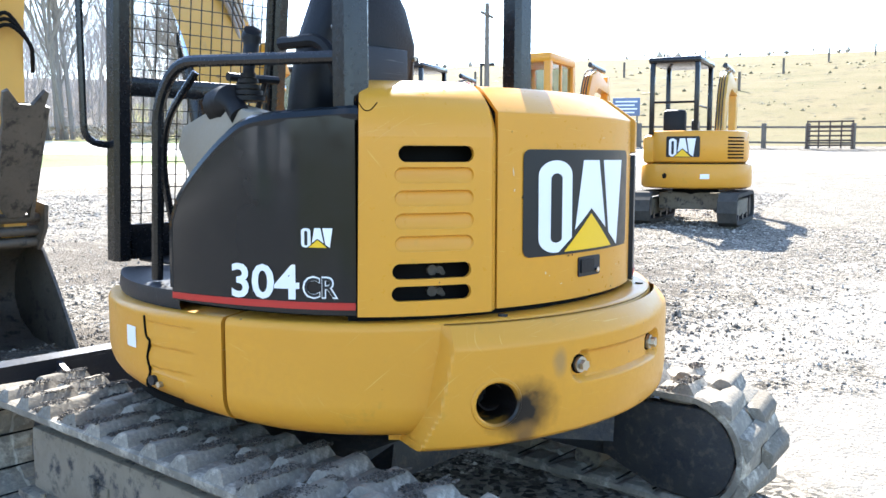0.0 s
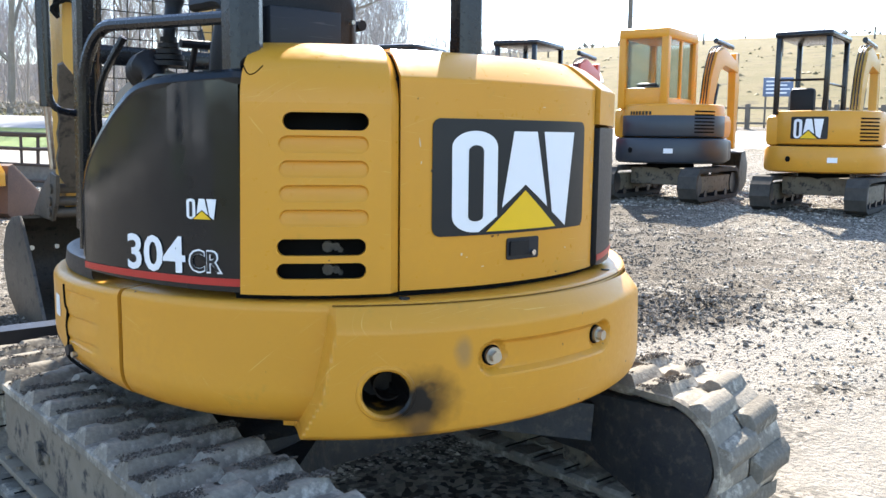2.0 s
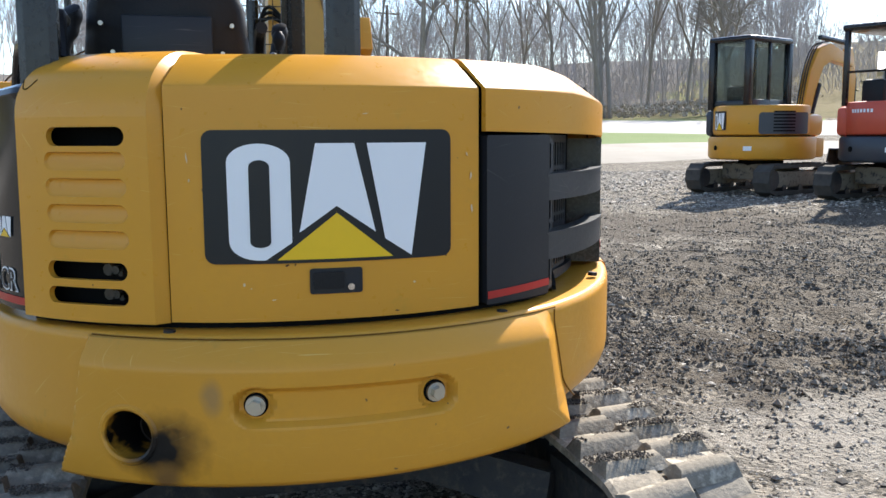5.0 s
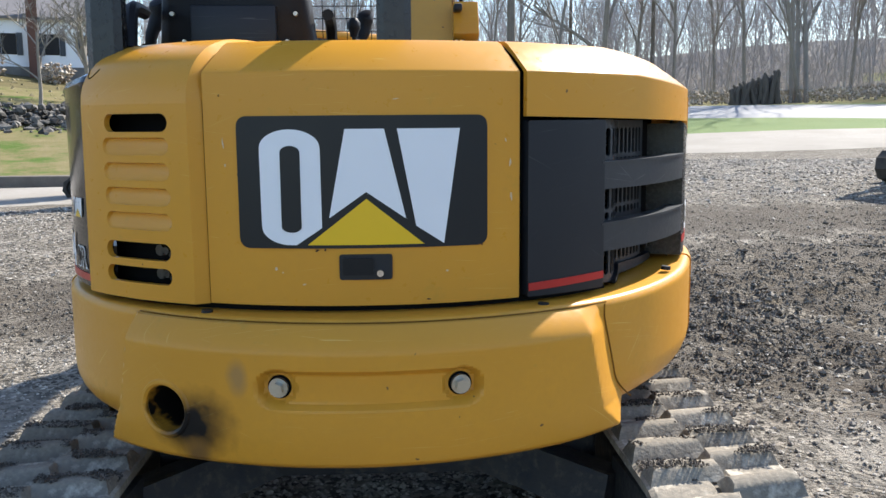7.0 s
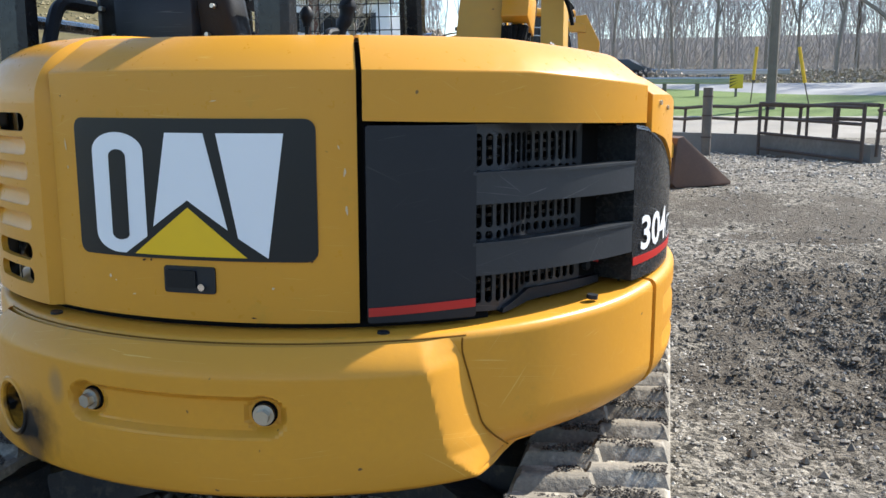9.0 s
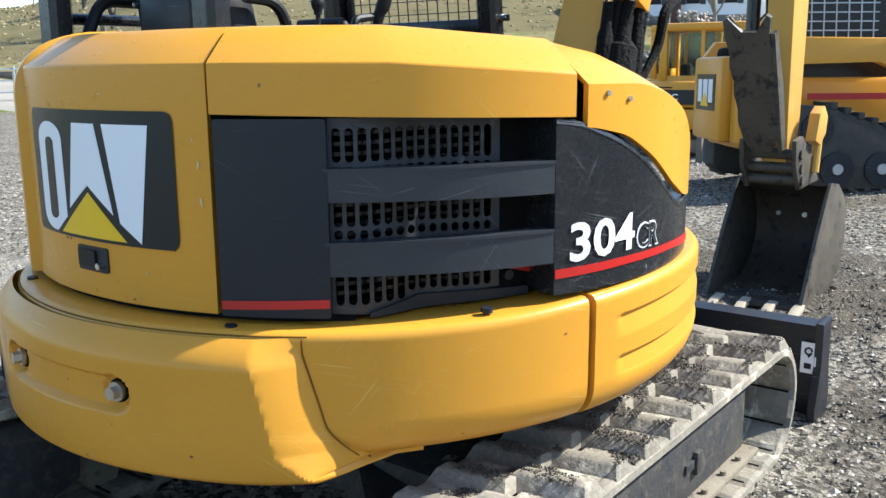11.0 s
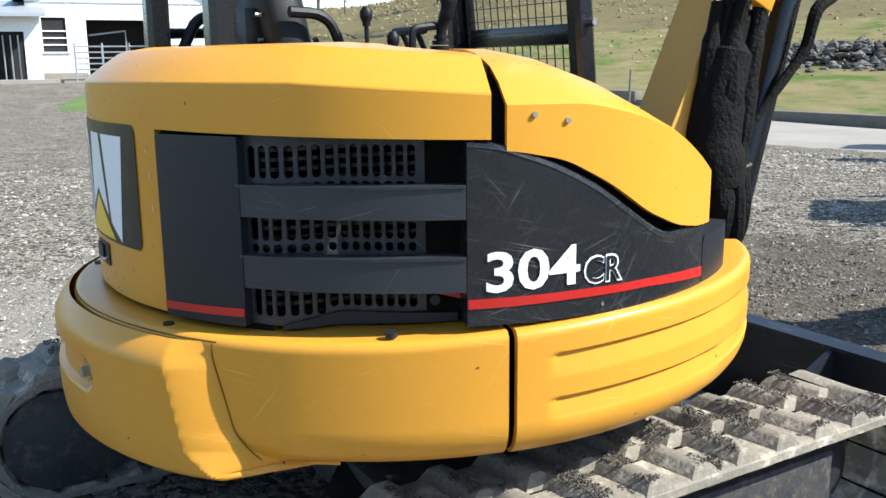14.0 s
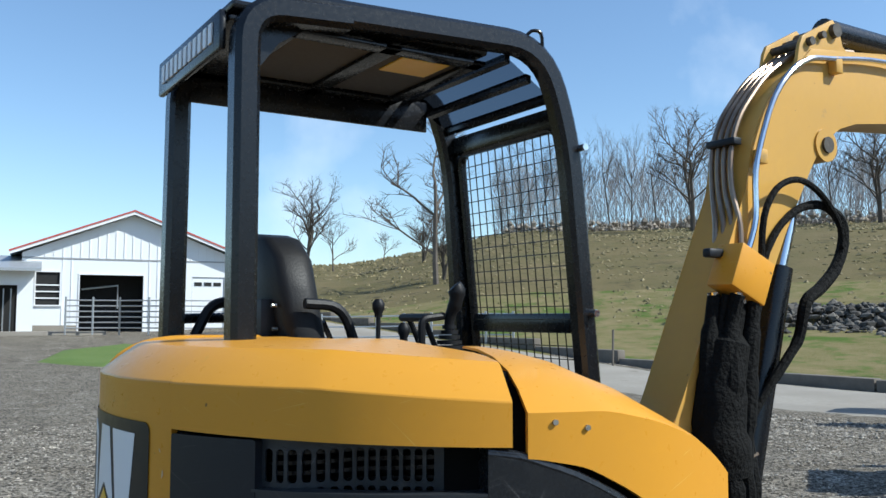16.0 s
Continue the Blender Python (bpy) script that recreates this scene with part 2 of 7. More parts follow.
def extrude(bm, outline, axis, a, b, bevel=0.0):
    """A plate: an outline in the two other axes, from a to b along axis."""
    def put(p, d):
        q = list(p)
        q.insert("xyz".index(axis), d)
        return Vector(q)
    lo, hi = [bm.verts.new(put(p, a)) for p in outline], [bm.verts.new(put(p, b)) for p in outline]
    n = len(outline)
    fs = [bm.faces.new(lo[::-1]), bm.faces.new(hi)] + [bm.faces.new((lo[i], lo[(i + 1) % n], hi[(i + 1) % n], hi[i])) for i in range(n)]
    if bevel:
        es = {e for f in fs[:2] for e in f.edges}
        bmesh.ops.bevel(bm, geom=list(es), offset=bevel, segments=2, profile=0.5, affect="EDGES")
    return bm


def interp(tab, x):
    return float(np.interp(x, [a for a, _ in tab], [b for _, b in tab]))


def soft(tab, w=7.0):
    return lambda x: sum(interp(tab, x + w * k) for k in (-1, -.66, -.33, 0, .33, .66, 1)) / 7

# ---- the mini excavator ----
# plan outlines in polar form: degrees (rear -90, right 0, left -180) and metres
rC = soft([(-240, .83), (-209, .852), (-180, .88), (-160, .905), (-144, .943), (-116, .972), (-90, .98), (-64, .972), (-36, .962), (0, .955), (40, .95), (75, .93)])
rU = soft([(-240, .66), (-209, .74), (-195, .80), (-180, .85), (-160, .885), (-146, .92), (-136, .932), (-112, .912), (-90, .902), (-64, .905), (-52, .905), (-36, .915), (-18, .93), (0, .93), (20, .91), (32, .89), (41, .85), (75, .78)], 4)
cw_bottom = soft([(-230, .60), (-200, .59), (-172, .575), (-156, .55), (-143, .54), (-120, .535), (-60, .545), (-45, .567), (-20, .58), (15, .60), (60, .63)], 5)
cw_top = soft([(-230, .83), (-197, .832), (-158, .84), (-127, .84), (-52, .843), (-30, .853), (-18, .868), (0, .884), (20, .89), (60, .89)], 5)
R0 = 0.91


def pol(r, a, z):
    return Vector((r * math.cos(radians(a)), r * math.sin(radians(a)), z))


def up_at(a, z, off=0.0):
    return pol(rU(a) + off, a, z)


def skin(bm, angles, rows, back=None):
    """A curved sheet: rows(angle) gives the (radius, height) profile; back thickens it inwards."""
    cols = [[bm.verts.new(pol(r, a, z)) for r, z in rows(a)] for a in angles]
    n = len(cols[0])
    fs = []
    for c, d in zip(cols, cols[1:]):
        for i in range(n - 1):
            fs.append(bm.faces.new((c[i], d[i], d[i + 1], c[i + 1])))
    if back:
        inner = [[bm.verts.new(pol(math.hypot(v.co.x, v.co.y) - back, math.degrees(math.atan2(v.co.y, v.co.x)), v.co.z - back * (0.35 if i > n * .6 else 0))) for i, v in enumerate(c)] for c in cols]
        for c, d in zip(inner, inner[1:]):
            for i in range(n - 1):
                bm.faces.new((c[i + 1], d[i + 1], d[i], c[i]))
        for c, d in ((cols[0], inner[0]), (inner[-1], cols[-1])):
            for i in range(n - 1):
                bm.faces.new((c[i], c[i + 1], d[i + 1], d[i]))
        for k in (0, n - 1):
            for i in range(len(cols) - 1):
                q = (cols[i][k], cols[i + 1][k], inner[i + 1][k], inner[i][k])
                bm.faces.new(q if k else q[::-1])
    return bm


def span(a, b, step=2.0):
    n = max(2, int(abs(b - a) / step) + 1)
    return [a + (b - a) * i / (n - 1) for i in range(n)]


def sheet(bm, outer, holes=(), off=0.0, thick=0.012, step=2.2, at=up_at):
    """A panel with real openings: outlines in (degrees, height), laid on the curved side of the body."""
    tmp = bmesh.new()
    k = math.radians(1) * R0
    for loop in (outer, *holes):
        loop = [p for i, p in enumerate(loop) if abs(p[0] - loop[i - 1][0]) * k + abs(p[1] - loop[i - 1][1]) > 2e-5]
        vs = [tmp.verts.new((a * k, z, 0)) for a, z in loop]
        for i in range(len(vs)):
            tmp.edges.new((vs[i], vs[(i + 1) % len(vs)]))
    bmesh.ops.triangle_fill(tmp, use_beauty=True, use_dissolve=False, edges=tmp.edges[:])
    lo, hi = min(a for a, _ in outer), max(a for a, _ in outer)
    a = lo + step
    while a < hi - 0.2:
        bmesh.ops.bisect_plane(tmp, geom=tmp.verts[:] + tmp.edges[:] + tmp.faces[:], plane_co=(a * k, 0, 0), plane_no=(1, 0, 0), dist=1e-5)
        a += step
    tmp.verts.ensure_lookup_table()
    front = {v: bm.verts.new(at(v.co.x / k, v.co.y, off)) for v in tmp.verts}
    rear = {v: bm.verts.new(at(v.co.x / k, v.co.y, off - thick)) for v in tmp.verts} if thick else None
    for f in tmp.faces:
        w = list(f.verts)
        if f.normal.z < 0:
            w.reverse()
        bm.faces.new([front[v] for v in w])
        if rear:
            bm.faces.new([rear[v] for v in reversed(w)])
    if rear:
        for e in tmp.edges:
            if len(e.link_faces) == 1:
                p, q = e.verts
                bm.faces.new((front[p], front[q], rear[q], rear[p]))
    tmp.free()
    return bm


def slot(a0, a1, z0, z1, n=6):
    """A round-ended opening in (degrees, height)."""
    k = 1 / (math.radians(1) * R0)
    w, h = (a1 - a0) / k, z1 - z0
    r = min(w, h) / 2
    ca, cb, cz0, cz1 = a0 + r * k, a1 - r * k, z0 + r, z1 - r
    pts = []
    for (ca_, cz_, s) in ((cb, cz0, -90), (cb, cz1, 0), (ca, cz1, 90), (ca, cz0, 180)):
        for i in range(n):
            t = radians(s + 90 * (i + 0.5) / n)
            pts.append((ca_ + r * k * math.cos(t), cz_ + r * math.sin(t)))
    out = []
    for p in pts:
        if not out or abs(p[0] - out[-1][0]) > 1e-4 or abs(p[1] - out[-1][1]) > 1e-5:
            out.append(p)
    return out


def rounded(a0, a1, z0, z1, r, n=4):
    k = 1 / (math.radians(1) * R0)
    pts = []
    for ca, cz, s in ((a1 - r * k, z0 + r, -90), (a1 - r * k, z1 - r, 0), (a0 + r * k, z1 - r, 90), (a0 + r * k, z0 + r, 180)):
        for i in range(n + 1):
            t = radians(s + 90 * i / n)
            pts.append((ca + r * k * math.cos(t), cz + r * math.sin(t)))
    return pts


def dish(bm, a0, a1, z0, z1, depth, off):
    """A pressed louvre: a shallow recess, deep at its upper edge and dying out downwards."""
    loops = []
    for d, o in ((0.0, 0.0), (0.0035, .8), (0.008, 1.0)):
        k = d / (math.radians(1) * R0)
        loops.append([bm.verts.new(up_at(a, z, off - depth * o * (0.18 + 0.82 * (z - z0) / (z1 - z0)))) for a, z in slot(a0 + k, a1 - k, z0 + d, z1 - d)])
    for p, q in zip(loops, loops[1:]):
        n = len(p)
        for i in range(n):
            bm.faces.new((p[i], p[(i + 1) % n], q[(i + 1) % n], q[i]))
    bm.faces.new(loops[-1])


def lettering(text, height, weight=0.0, outline=False, size_x=1.0):
    """Flat letters of the built-in font as a mesh in metres: x along, y up."""
    cu = bpy.data.curves.new("lettering", "FONT")
    cu.body, cu.size, cu.offset, cu.resolution_u = text, 1.0, weight, 3
    ob = new("lettering", cu)
    me = bpy.data.meshes.new_from_object(ob.evaluated_get(bpy.context.evaluated_depsgraph_get()))
    bpy.data.objects.remove(ob)
    xs, ys = [v.co.x for v in me.vertices], [v.co.y for v in me.vertices]
    bm = bmesh.new()
    bm.from_mesh(me)
    s = height / (max(ys) - min(ys))
    for v in bm.verts:
        v.co = Vector(((v.co.x - min(xs)) * s * size_x, (v.co.y - min(ys)) * s, 0))
    bpy.data.meshes.remove(me)
    return bm


def on_body(name, bm, a0, a1, z0, z1, off, material, parent, lean=0.0):
    """Lays flat letters on the curved side between two angles and two heights."""
    w, h = max(v.co.x for v in bm.verts), max(v.co.y for v in bm.verts)
    bmesh.ops.triangulate(bm, faces=bm.faces[:])
    n = 8
    for i in range(1, n):
        bmesh.ops.bisect_plane(bm, geom=bm.verts[:] + bm.edges[:] + bm.faces[:], plane_co=(w * i / n, 0, 0), plane_no=(1, 0, 0), dist=1e-5)
    for v in bm.verts:
        u, t = v.co.x / w, v.co.y / h
        v.co = up_at(a0 + (a1 - a0) * u, z0 + (z1 - z0) * t + lean * u, off)
    return part(name, bm, material, parent)


EX = thing("mini_excavator", "yellow and black mini excavator with canopy, standing on rubber tracks", "excavator")

# counterweight and lower covers
def cw_rows(extra=0.0, notch=None):
    def rows(a):
        r, b, t = rC(a) + extra, cw_bottom(a), cw_top(a)
        out = [(r - .30, b - .002), (r - .10, b)]
        for k in range(1, 7):
            z = b + .085 - .085 * math.cos(radians(k * 15))
            out.append((r - .075 + .075 * math.sin(radians(k * 15)) - (notch(a, z) if notch else 0), z))
        for k in range(1, 31):
            z = b + .085 + (t - b - .085 - .02) * k / 30
            out.append((r - (notch(a, z) if notch else 0), z))
        out += [(r - .02 + .02 * math.cos(radians(k * 18)), t - .02 + .02 * math.sin(radians(k * 18))) for k in range(1, 6)]
        return out + [(r - .06, t), (r - .22, t + .002)]
    return rows


HOLE = (-116.6, .637)


def exhaust_well(a, z):
    q = math.hypot((a - HOLE[0]) * math.radians(1) * R0, z - HOLE[1])
    return .20 * min(1, max(0, (.078 - q) / .008))


part("counterweight", skin(bmesh.new(), span(-158.6, -18.6, 0.9), cw_rows(0, exhaust_well), .02), CAST, EX, "smooth yellow cast counterweight with scratches", 40)


def grooves(a, z):
    t, d = cw_top(a), 0.0
    for zc in (t - .063, t - .160):
        u = zc - z
        if -0.004 < u < 0.05 and -13.0 < a < 46:
            d = max(d, 0.011 * min(1, (u + .004) / .006) * max(0, 1 - u / .05) * min(1, (a + 13.0) / 0.8))
    return d


def fine_rows(notch):
    def rows(a):
        r, b, t = rC(a) + .004, cw_bottom(a), cw_top(a)
        out = [(r - .30, b), (r - .10, b)]
        out += [(r - .075 + .075 * math.sin(radians(k * 15)), b + .085 - .085 * math.cos(radians(k * 15))) for k in range(1, 7)]
        out += [(r - notch(a, z), z) for z in (b + .085 + (t - b - .105) * k / 44 for k in range(1, 45))]
        out += [(r - .02 + .02 * math.cos(radians(k * 18)), t - .02 + .02 * math.sin(radians(k * 18))) for k in range(1, 6)]
        return out + [(r - .06, t), (r - .30, t + .002)]
    return rows


part("side_cover", skin(bmesh.new(), span(-17.6, 52, 0.8), fine_rows(grooves), .02), CAST, EX, "yellow side cover with two pressed grooves", 40)


def left_marks(a, z):
    d = 0.0
    for zc in (.80, .735, .675):
        u = zc - z
        if -0.003 < u < 0.035 and -177 < a < -165:
            d = max(d, .006 * max(0, 1 - u / .035) * min(1, (u + .003) / .004) * min(1, (-165 - a) / 3))
    return d


lcov = part("side_cover", skin(bmesh.new(), span(-214, -159.3, 0.8), fine_rows(left_marks), .02), CAST, EX, "yellow side cover with a cracked access flap", 40)
def cw_at(a, z, off=0.0):
    return pol(rC(a) + off, a, z)


# crack of the flap, its lock and a small white sticker
crack = bmesh.new()
for pts in ([(-178.9, .815), (-178.4, .76), (-177.2, .745), (-178.2, .70), (-177.4, .66), (-178.6, .622), (-175, .610), (-168.2, .600)],):
    tube(crack, [cw_at(a, z, .004) for a, z in pts], .0045, 6, 3)
part("crack", crack, SOOT, lcov, "black open crack")
part("lock", disc(bmesh.new(), cw_at(-176.2, .640, .006), pol(1, -176.2, 0), .014, .02, 16), BLACK, lcov)
part("lock", disc(bmesh.new(), cw_at(-174.4, .632, .005), pol(1, -174.4, 0), .008, .016, 12), ZINC, lcov)
part("sticker", sheet(bmesh.new(), rounded(-186.2, -182.4, .715, .775, .004), (), .006, .001, at=cw_at), WHITE, lcov, "small white warning sticker")

# protruding rear bumper with its recess and exhaust opening
def bump_depth(a, z):
    k = math.radians(1) * R0
    d = 0.0
    # long recess with a round well at either end
    ca = min(max(a, -101.2), -79.2)
    q = math.hypot((a - ca) * k, z - .700)
    rr = .043
    d = max(d, .017 * min(1, max(0, (rr - q) / .012)))
    for b in (-101.15, -79.25):
        q = math.hypot((a - b) * k, z - .703)
        d = max(d, .024 * min(1, max(0, (.042 - q) / .01)))
    q = math.hypot((a - HOLE[0]) * k / .94, z - HOLE[1])
    d = max(d, .15 * min(1, max(0, (.056 - q) / .007)))
    return d


def bump_foot(z):
    """Where the right flank of the bumper runs out on the counterweight."""
    return -54.9 + max(0, .80 - z) * 17 + max(0, .645 - z) ** 1.5 * 185


def bump_side(a, z):
    """How far the bumper stands out: sloping flanks at both ends."""
    left = -124.6 - (.78 - z) * 12 if z < .78 else -124.6
    right = bump_foot(z)
    ridge = -61.6 + max(0, .80 - z) * 13 + max(0, .60 - z) * 60
    if z < .62:
        left -= (.62 - z) * 18
    return max(0.0, min(1.0, (a - left) / 1.6)) * max(0.0, min(1.0, (right - a) / max(.5, right - ridge)))


def bumper_rows(a):
    out = []
    b, t = max(.508, cw_bottom(a) - .020), .832
    for k in range(64):
        z = b + (t - b) * k / 63
        f = bump_side(a, z)
        prof = .052
        if z < b + .10:
            prof -= .012 * ((b + .10 - z) / .10) ** 2
        if z < b + .022:
            prof -= .040 * (1 - math.sqrt(max(0, 1 - ((b + .022 - z) / .022) ** 2)))
        if z > .775:
            prof = .052 - .040 * ((z - .775) / (t - .775)) ** 1.6
        base = rC(a)
        if z < cw_bottom(a) + .085:
            q = (cw_bottom(a) + .085 - z) / .085
            base -= .075 * (1 - math.sqrt(max(0, 1 - min(1, q) ** 2)))
        f = .12 * f * f * (3 - 2 * f) + .88 * f
        r = base - .012 + (prof + .012 + (rC(a) - base)) * f
        out.append((r - bump_depth(a, z) * (1 if f > .5 else 0), z))
    return out


bump_bm = skin(bmesh.new(), span(-131.5, -41.0, 0.45), bumper_rows)
CAST_SOOT = mat("yellow_cast_sooted", YEL, 0.33, spec=0.30, col2=(0.555, 0.252, 0.031), scratch=(0.70, 0.42, 0.11), scratch_at=0.73, scale=4, amount=0.6, fine=60, bump=0.08, dirt=(0.47, 0.25, 0.035), dirt_at=0.61, dirt_scale=7, chips=(0.13, 0.07, 0.03))
# soot burnt on to the paint beside the exhaust
nt = CAST_SOOT.node_tree
pr = nt.nodes["Principled BSDF"]
src = pr.inputs["Base Color"].links[0].from_socket
tc = nt.nodes.new("ShaderNodeTexCoord")


def stain(src, at, size, col, a, b):
    mp = nt.nodes.new("ShaderNodeMapping")
    mp.inputs["Location"].default_value = [-c for c in at]
    nt.links.new(tc.outputs["Object"], mp.inputs[0])
    sc = nt.nodes.new("ShaderNodeVectorMath")
    sc.operation = "DIVIDE"
    nt.links.new(mp.outputs[0], sc.inputs[0])
    sc.inputs[1].default_value = size
    ln = nt.nodes.new("ShaderNodeVectorMath")
    ln.operation = "LENGTH"
    nt.links.new(sc.outputs[0], ln.inputs[0])
    nz = nt.nodes.new("ShaderNodeTexNoise")
    nz.inputs["Scale"].default_value = 25
    nt.links.new(tc.outputs["Object"], nz.inputs["Vector"])
    add = nt.nodes.new("ShaderNodeMath")
    add.operation = "MULTIPLY_ADD"
    add.inputs[1].default_value = 0.5
    nt.links.new(nz.outputs[0], add.inputs[0])
    nt.links.new(ln.outputs["Value"], add.inputs[2])
    mr = nt.nodes.new("ShaderNodeMapRange")
    mr.inputs["From Min"].default_value, mr.inputs["From Max"].default_value = b, a
    nt.links.new(add.outputs[0], mr.inputs["Value"])
    mx = nt.nodes.new("ShaderNodeMix")
    mx.data_type = "RGBA"
    nt.links.new(mr.outputs["Result"], mx.inputs[0])
    nt.links.new(src, mx.inputs[6])
    mx.inputs[7].default_value = (*col, 1)
    return mx.outputs[2]


c0 = pol(1.02, -112.6, .612)
src = stain(src, c0, (.13, .11, .092), (0.010, 0.009, 0.008), 0.55, 1.25)
src = stain(src, pol(.905, HOLE[0] + .5, HOLE[1]), (.16, .20, .086), (0.008, 0.007, 0.007), .90, 1.02)
src = stain(src, pol(1.03, -106.0, .725), (.030, .05, .050), (0.40, 0.215, 0.065), 0.6, 1.2)
src = stain(src, pol(1.03, -112.0, .545), (.045, .05, .05), (0.20, 0.10, 0.03), 0.6, 1.2)
nt.links.new(src, pr.inputs["Base Color"])
bump_ob = part("bumper", bump_bm, CAST_SOOT, EX, "yellow cast bumper with soot round the exhaust", 16)
seam = bmesh.new()
tube(seam, [pol(rC(a) - .004, a, .8335) for a in span(-123.5, -55.5, 2)], .0020, 6, 1)
tube(seam, [pol(rC(bump_foot(z) - 1.15) + .0005, bump_foot(z) - 1.15, z) for z in (.83, .80, .76, .72, .68, .645, .62, .60, .585)], .0020, 6, 2)
part("joint", seam, mat("joint_dirt", (0.20, 0.088, 0.014), 0.9, spec=0.1, fine=60), bump_ob, "dark joint round the bumper")
for a in (-101.15, -79.25):
    b = bmesh.new()
    n = pol(1, a, 0)
    part("dirt_ring", disc(bmesh.new(), pol(rC(a) + .029, a, .703), n, .0255, .006, 24), SOOT, bump_ob)
    disc(b, pol(rC(a) + .036, a, .703), n, .021, .010, 24)
    disc(b, pol(rC(a) + .046, a, .703), n, .0145, .022, 6)
    part("bolt", b, ZINC, bump_ob, "zinc-plated hexagon bolt")
# smooth lip round the exhaust opening
lip = []
for q in range(40):
    a, z = HOLE[0] + math.degrees(.060 * .94 * math.cos(math.tau * q / 40)) / R0, HOLE[1] + .060 * math.sin(math.tau * q / 40)
    near = bumper_rows(a)
    r = next((r0 + (r1 - r0) * (z - z0) / (z1 - z0) for (r0, z0), (r1, z1) in zip(near, near[1:]) if min(z0, z1) <= z <= max(z0, z1) and z0 != z1), rC(a))
    lip.append(pol(r - .0035, a, z))
part("exhaust_lip", tube(bmesh.new(), lip + lip[:1], .0085, 8, 1), CAST_SOOT, bump_ob)
pipe = bmesh.new()
p0, p1 = pol(.80, HOLE[0] + 2, HOLE[1] - .004), pol(rC(HOLE[0]) - .025, HOLE[0] + 1.2, HOLE[1] - .004)
loops = []
for p, r in ((p0, .037), (p1, .037), (p1, .033), (p0, .033)):
    ax = (p1 - p0).normalized()
    u = ax.cross(Vector((0, 0, 1))).normalized()
    w = u.cross(ax)
    loops.append([pipe.verts.new(p + (u * math.cos(i * math.pi / 12) + w * math.sin(i * math.pi / 12)) * r) for i in range(24)])
for p, q in zip(loops, loops[1:] + loops[:1]):
    for i in range(24):
        pipe.faces.new((p[i], p[(i + 1) % 24], q[(i + 1) % 24], q[i]))
part("exhaust_pipe", pipe, mat("burnt_pipe", (0.035, 0.022, 0.014), 0.8, spec=0.2, col2=(0.012, 0.010, 0.009), scale=18, amount=0.9, fine=80, bump=0.3), bump_ob, "sooty rusted exhaust pipe end")
for a, z in ((-113.0, .838), (-65.5, .838), (-33.0, .86)):
    b = bmesh.new()
    disc(b, pol(rC(a) - .035, a, z + .003), (0.1, 0, 1), .013, .010, 12)
    part("rubber_stop", b, BLACK, EX)

cov_low = soft([(-18, 1.230), (-11, 1.208), (-4.6, 1.155), (2, 1.085), (8.4, 1.044), (14, 1.030), (22, 1.033), (50, 1.04)], 1.5)
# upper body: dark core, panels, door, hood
# near-black filling that stands in for the unlit inside of the body
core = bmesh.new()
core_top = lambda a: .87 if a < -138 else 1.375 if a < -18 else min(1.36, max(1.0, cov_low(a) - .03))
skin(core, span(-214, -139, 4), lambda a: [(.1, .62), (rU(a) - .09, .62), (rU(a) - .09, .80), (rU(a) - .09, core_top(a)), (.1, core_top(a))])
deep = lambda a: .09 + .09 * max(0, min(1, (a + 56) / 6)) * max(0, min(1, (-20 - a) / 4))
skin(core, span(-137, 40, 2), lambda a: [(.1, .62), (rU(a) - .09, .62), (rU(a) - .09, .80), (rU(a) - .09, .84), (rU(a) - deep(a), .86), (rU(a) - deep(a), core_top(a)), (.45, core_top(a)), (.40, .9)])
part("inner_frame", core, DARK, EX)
ZT = 1.366


def cap_rows(zb, proud, n_side=6, crease=None, inner=.40):
    def rows(a):
        r, zc = rU(a) + proud, crease(a) if crease else ZT
        out = [(r, zb(a) + (zc - .0045 - zb(a)) * k / n_side) for k in range(n_side + 1)]
        out += [(r - .0012, zc - .001), (r - .004, zc + .002), (r - .05, zc + .037), (r - .088, zc + .064), (r - .105, zc + .071), (r - .2, zc + .078), (r - .32, zc + .082), (r - inner - .1, zc + .083)]
        return out
    return rows


door = part("engine_door", skin(bmesh.new(), span(-113.3, -68.3, 1.5), cap_rows(lambda a: .857, 0.0), .015), PAINT, EX, "yellow engine door", 15)
# side panel with slots
sp = bmesh.new()
slots = [slot(-130.2, -118.2, 1.238, 1.279), slot(-131.2, -118.6, .948, .988), slot(-131.3, -118.6, .893, .931)]
ribs = [(-130.8, -118.2, 1.186 - k * .0565, 1.226 - k * .0565) for k in range(4)]
SPO, SPZ = .020, 1.30     # how far the panel stands out, and where its crown begins
sheet(sp, [(-136.4, .857), (-125, .855), (-115.0, .855), (-115.0, SPZ), (-125, SPZ), (-136.0, SPZ)], slots + [slot(*r) for r in ribs], SPO, .014)
crown = lambda a: [(rU(a) + SPO - .24 + .24 * math.cos(radians(t)) ** .8, SPZ + (ZT + .086 - SPZ) * math.sin(radians(t)) ** .95) for t in (0, 8, 16, 24, 32, 40, 48, 56, 64, 72, 80, 90)] + [(rU(a) - .42, ZT + .087)]
skin(sp, span(-136.0, -115.0, 1.4), crown, .012)
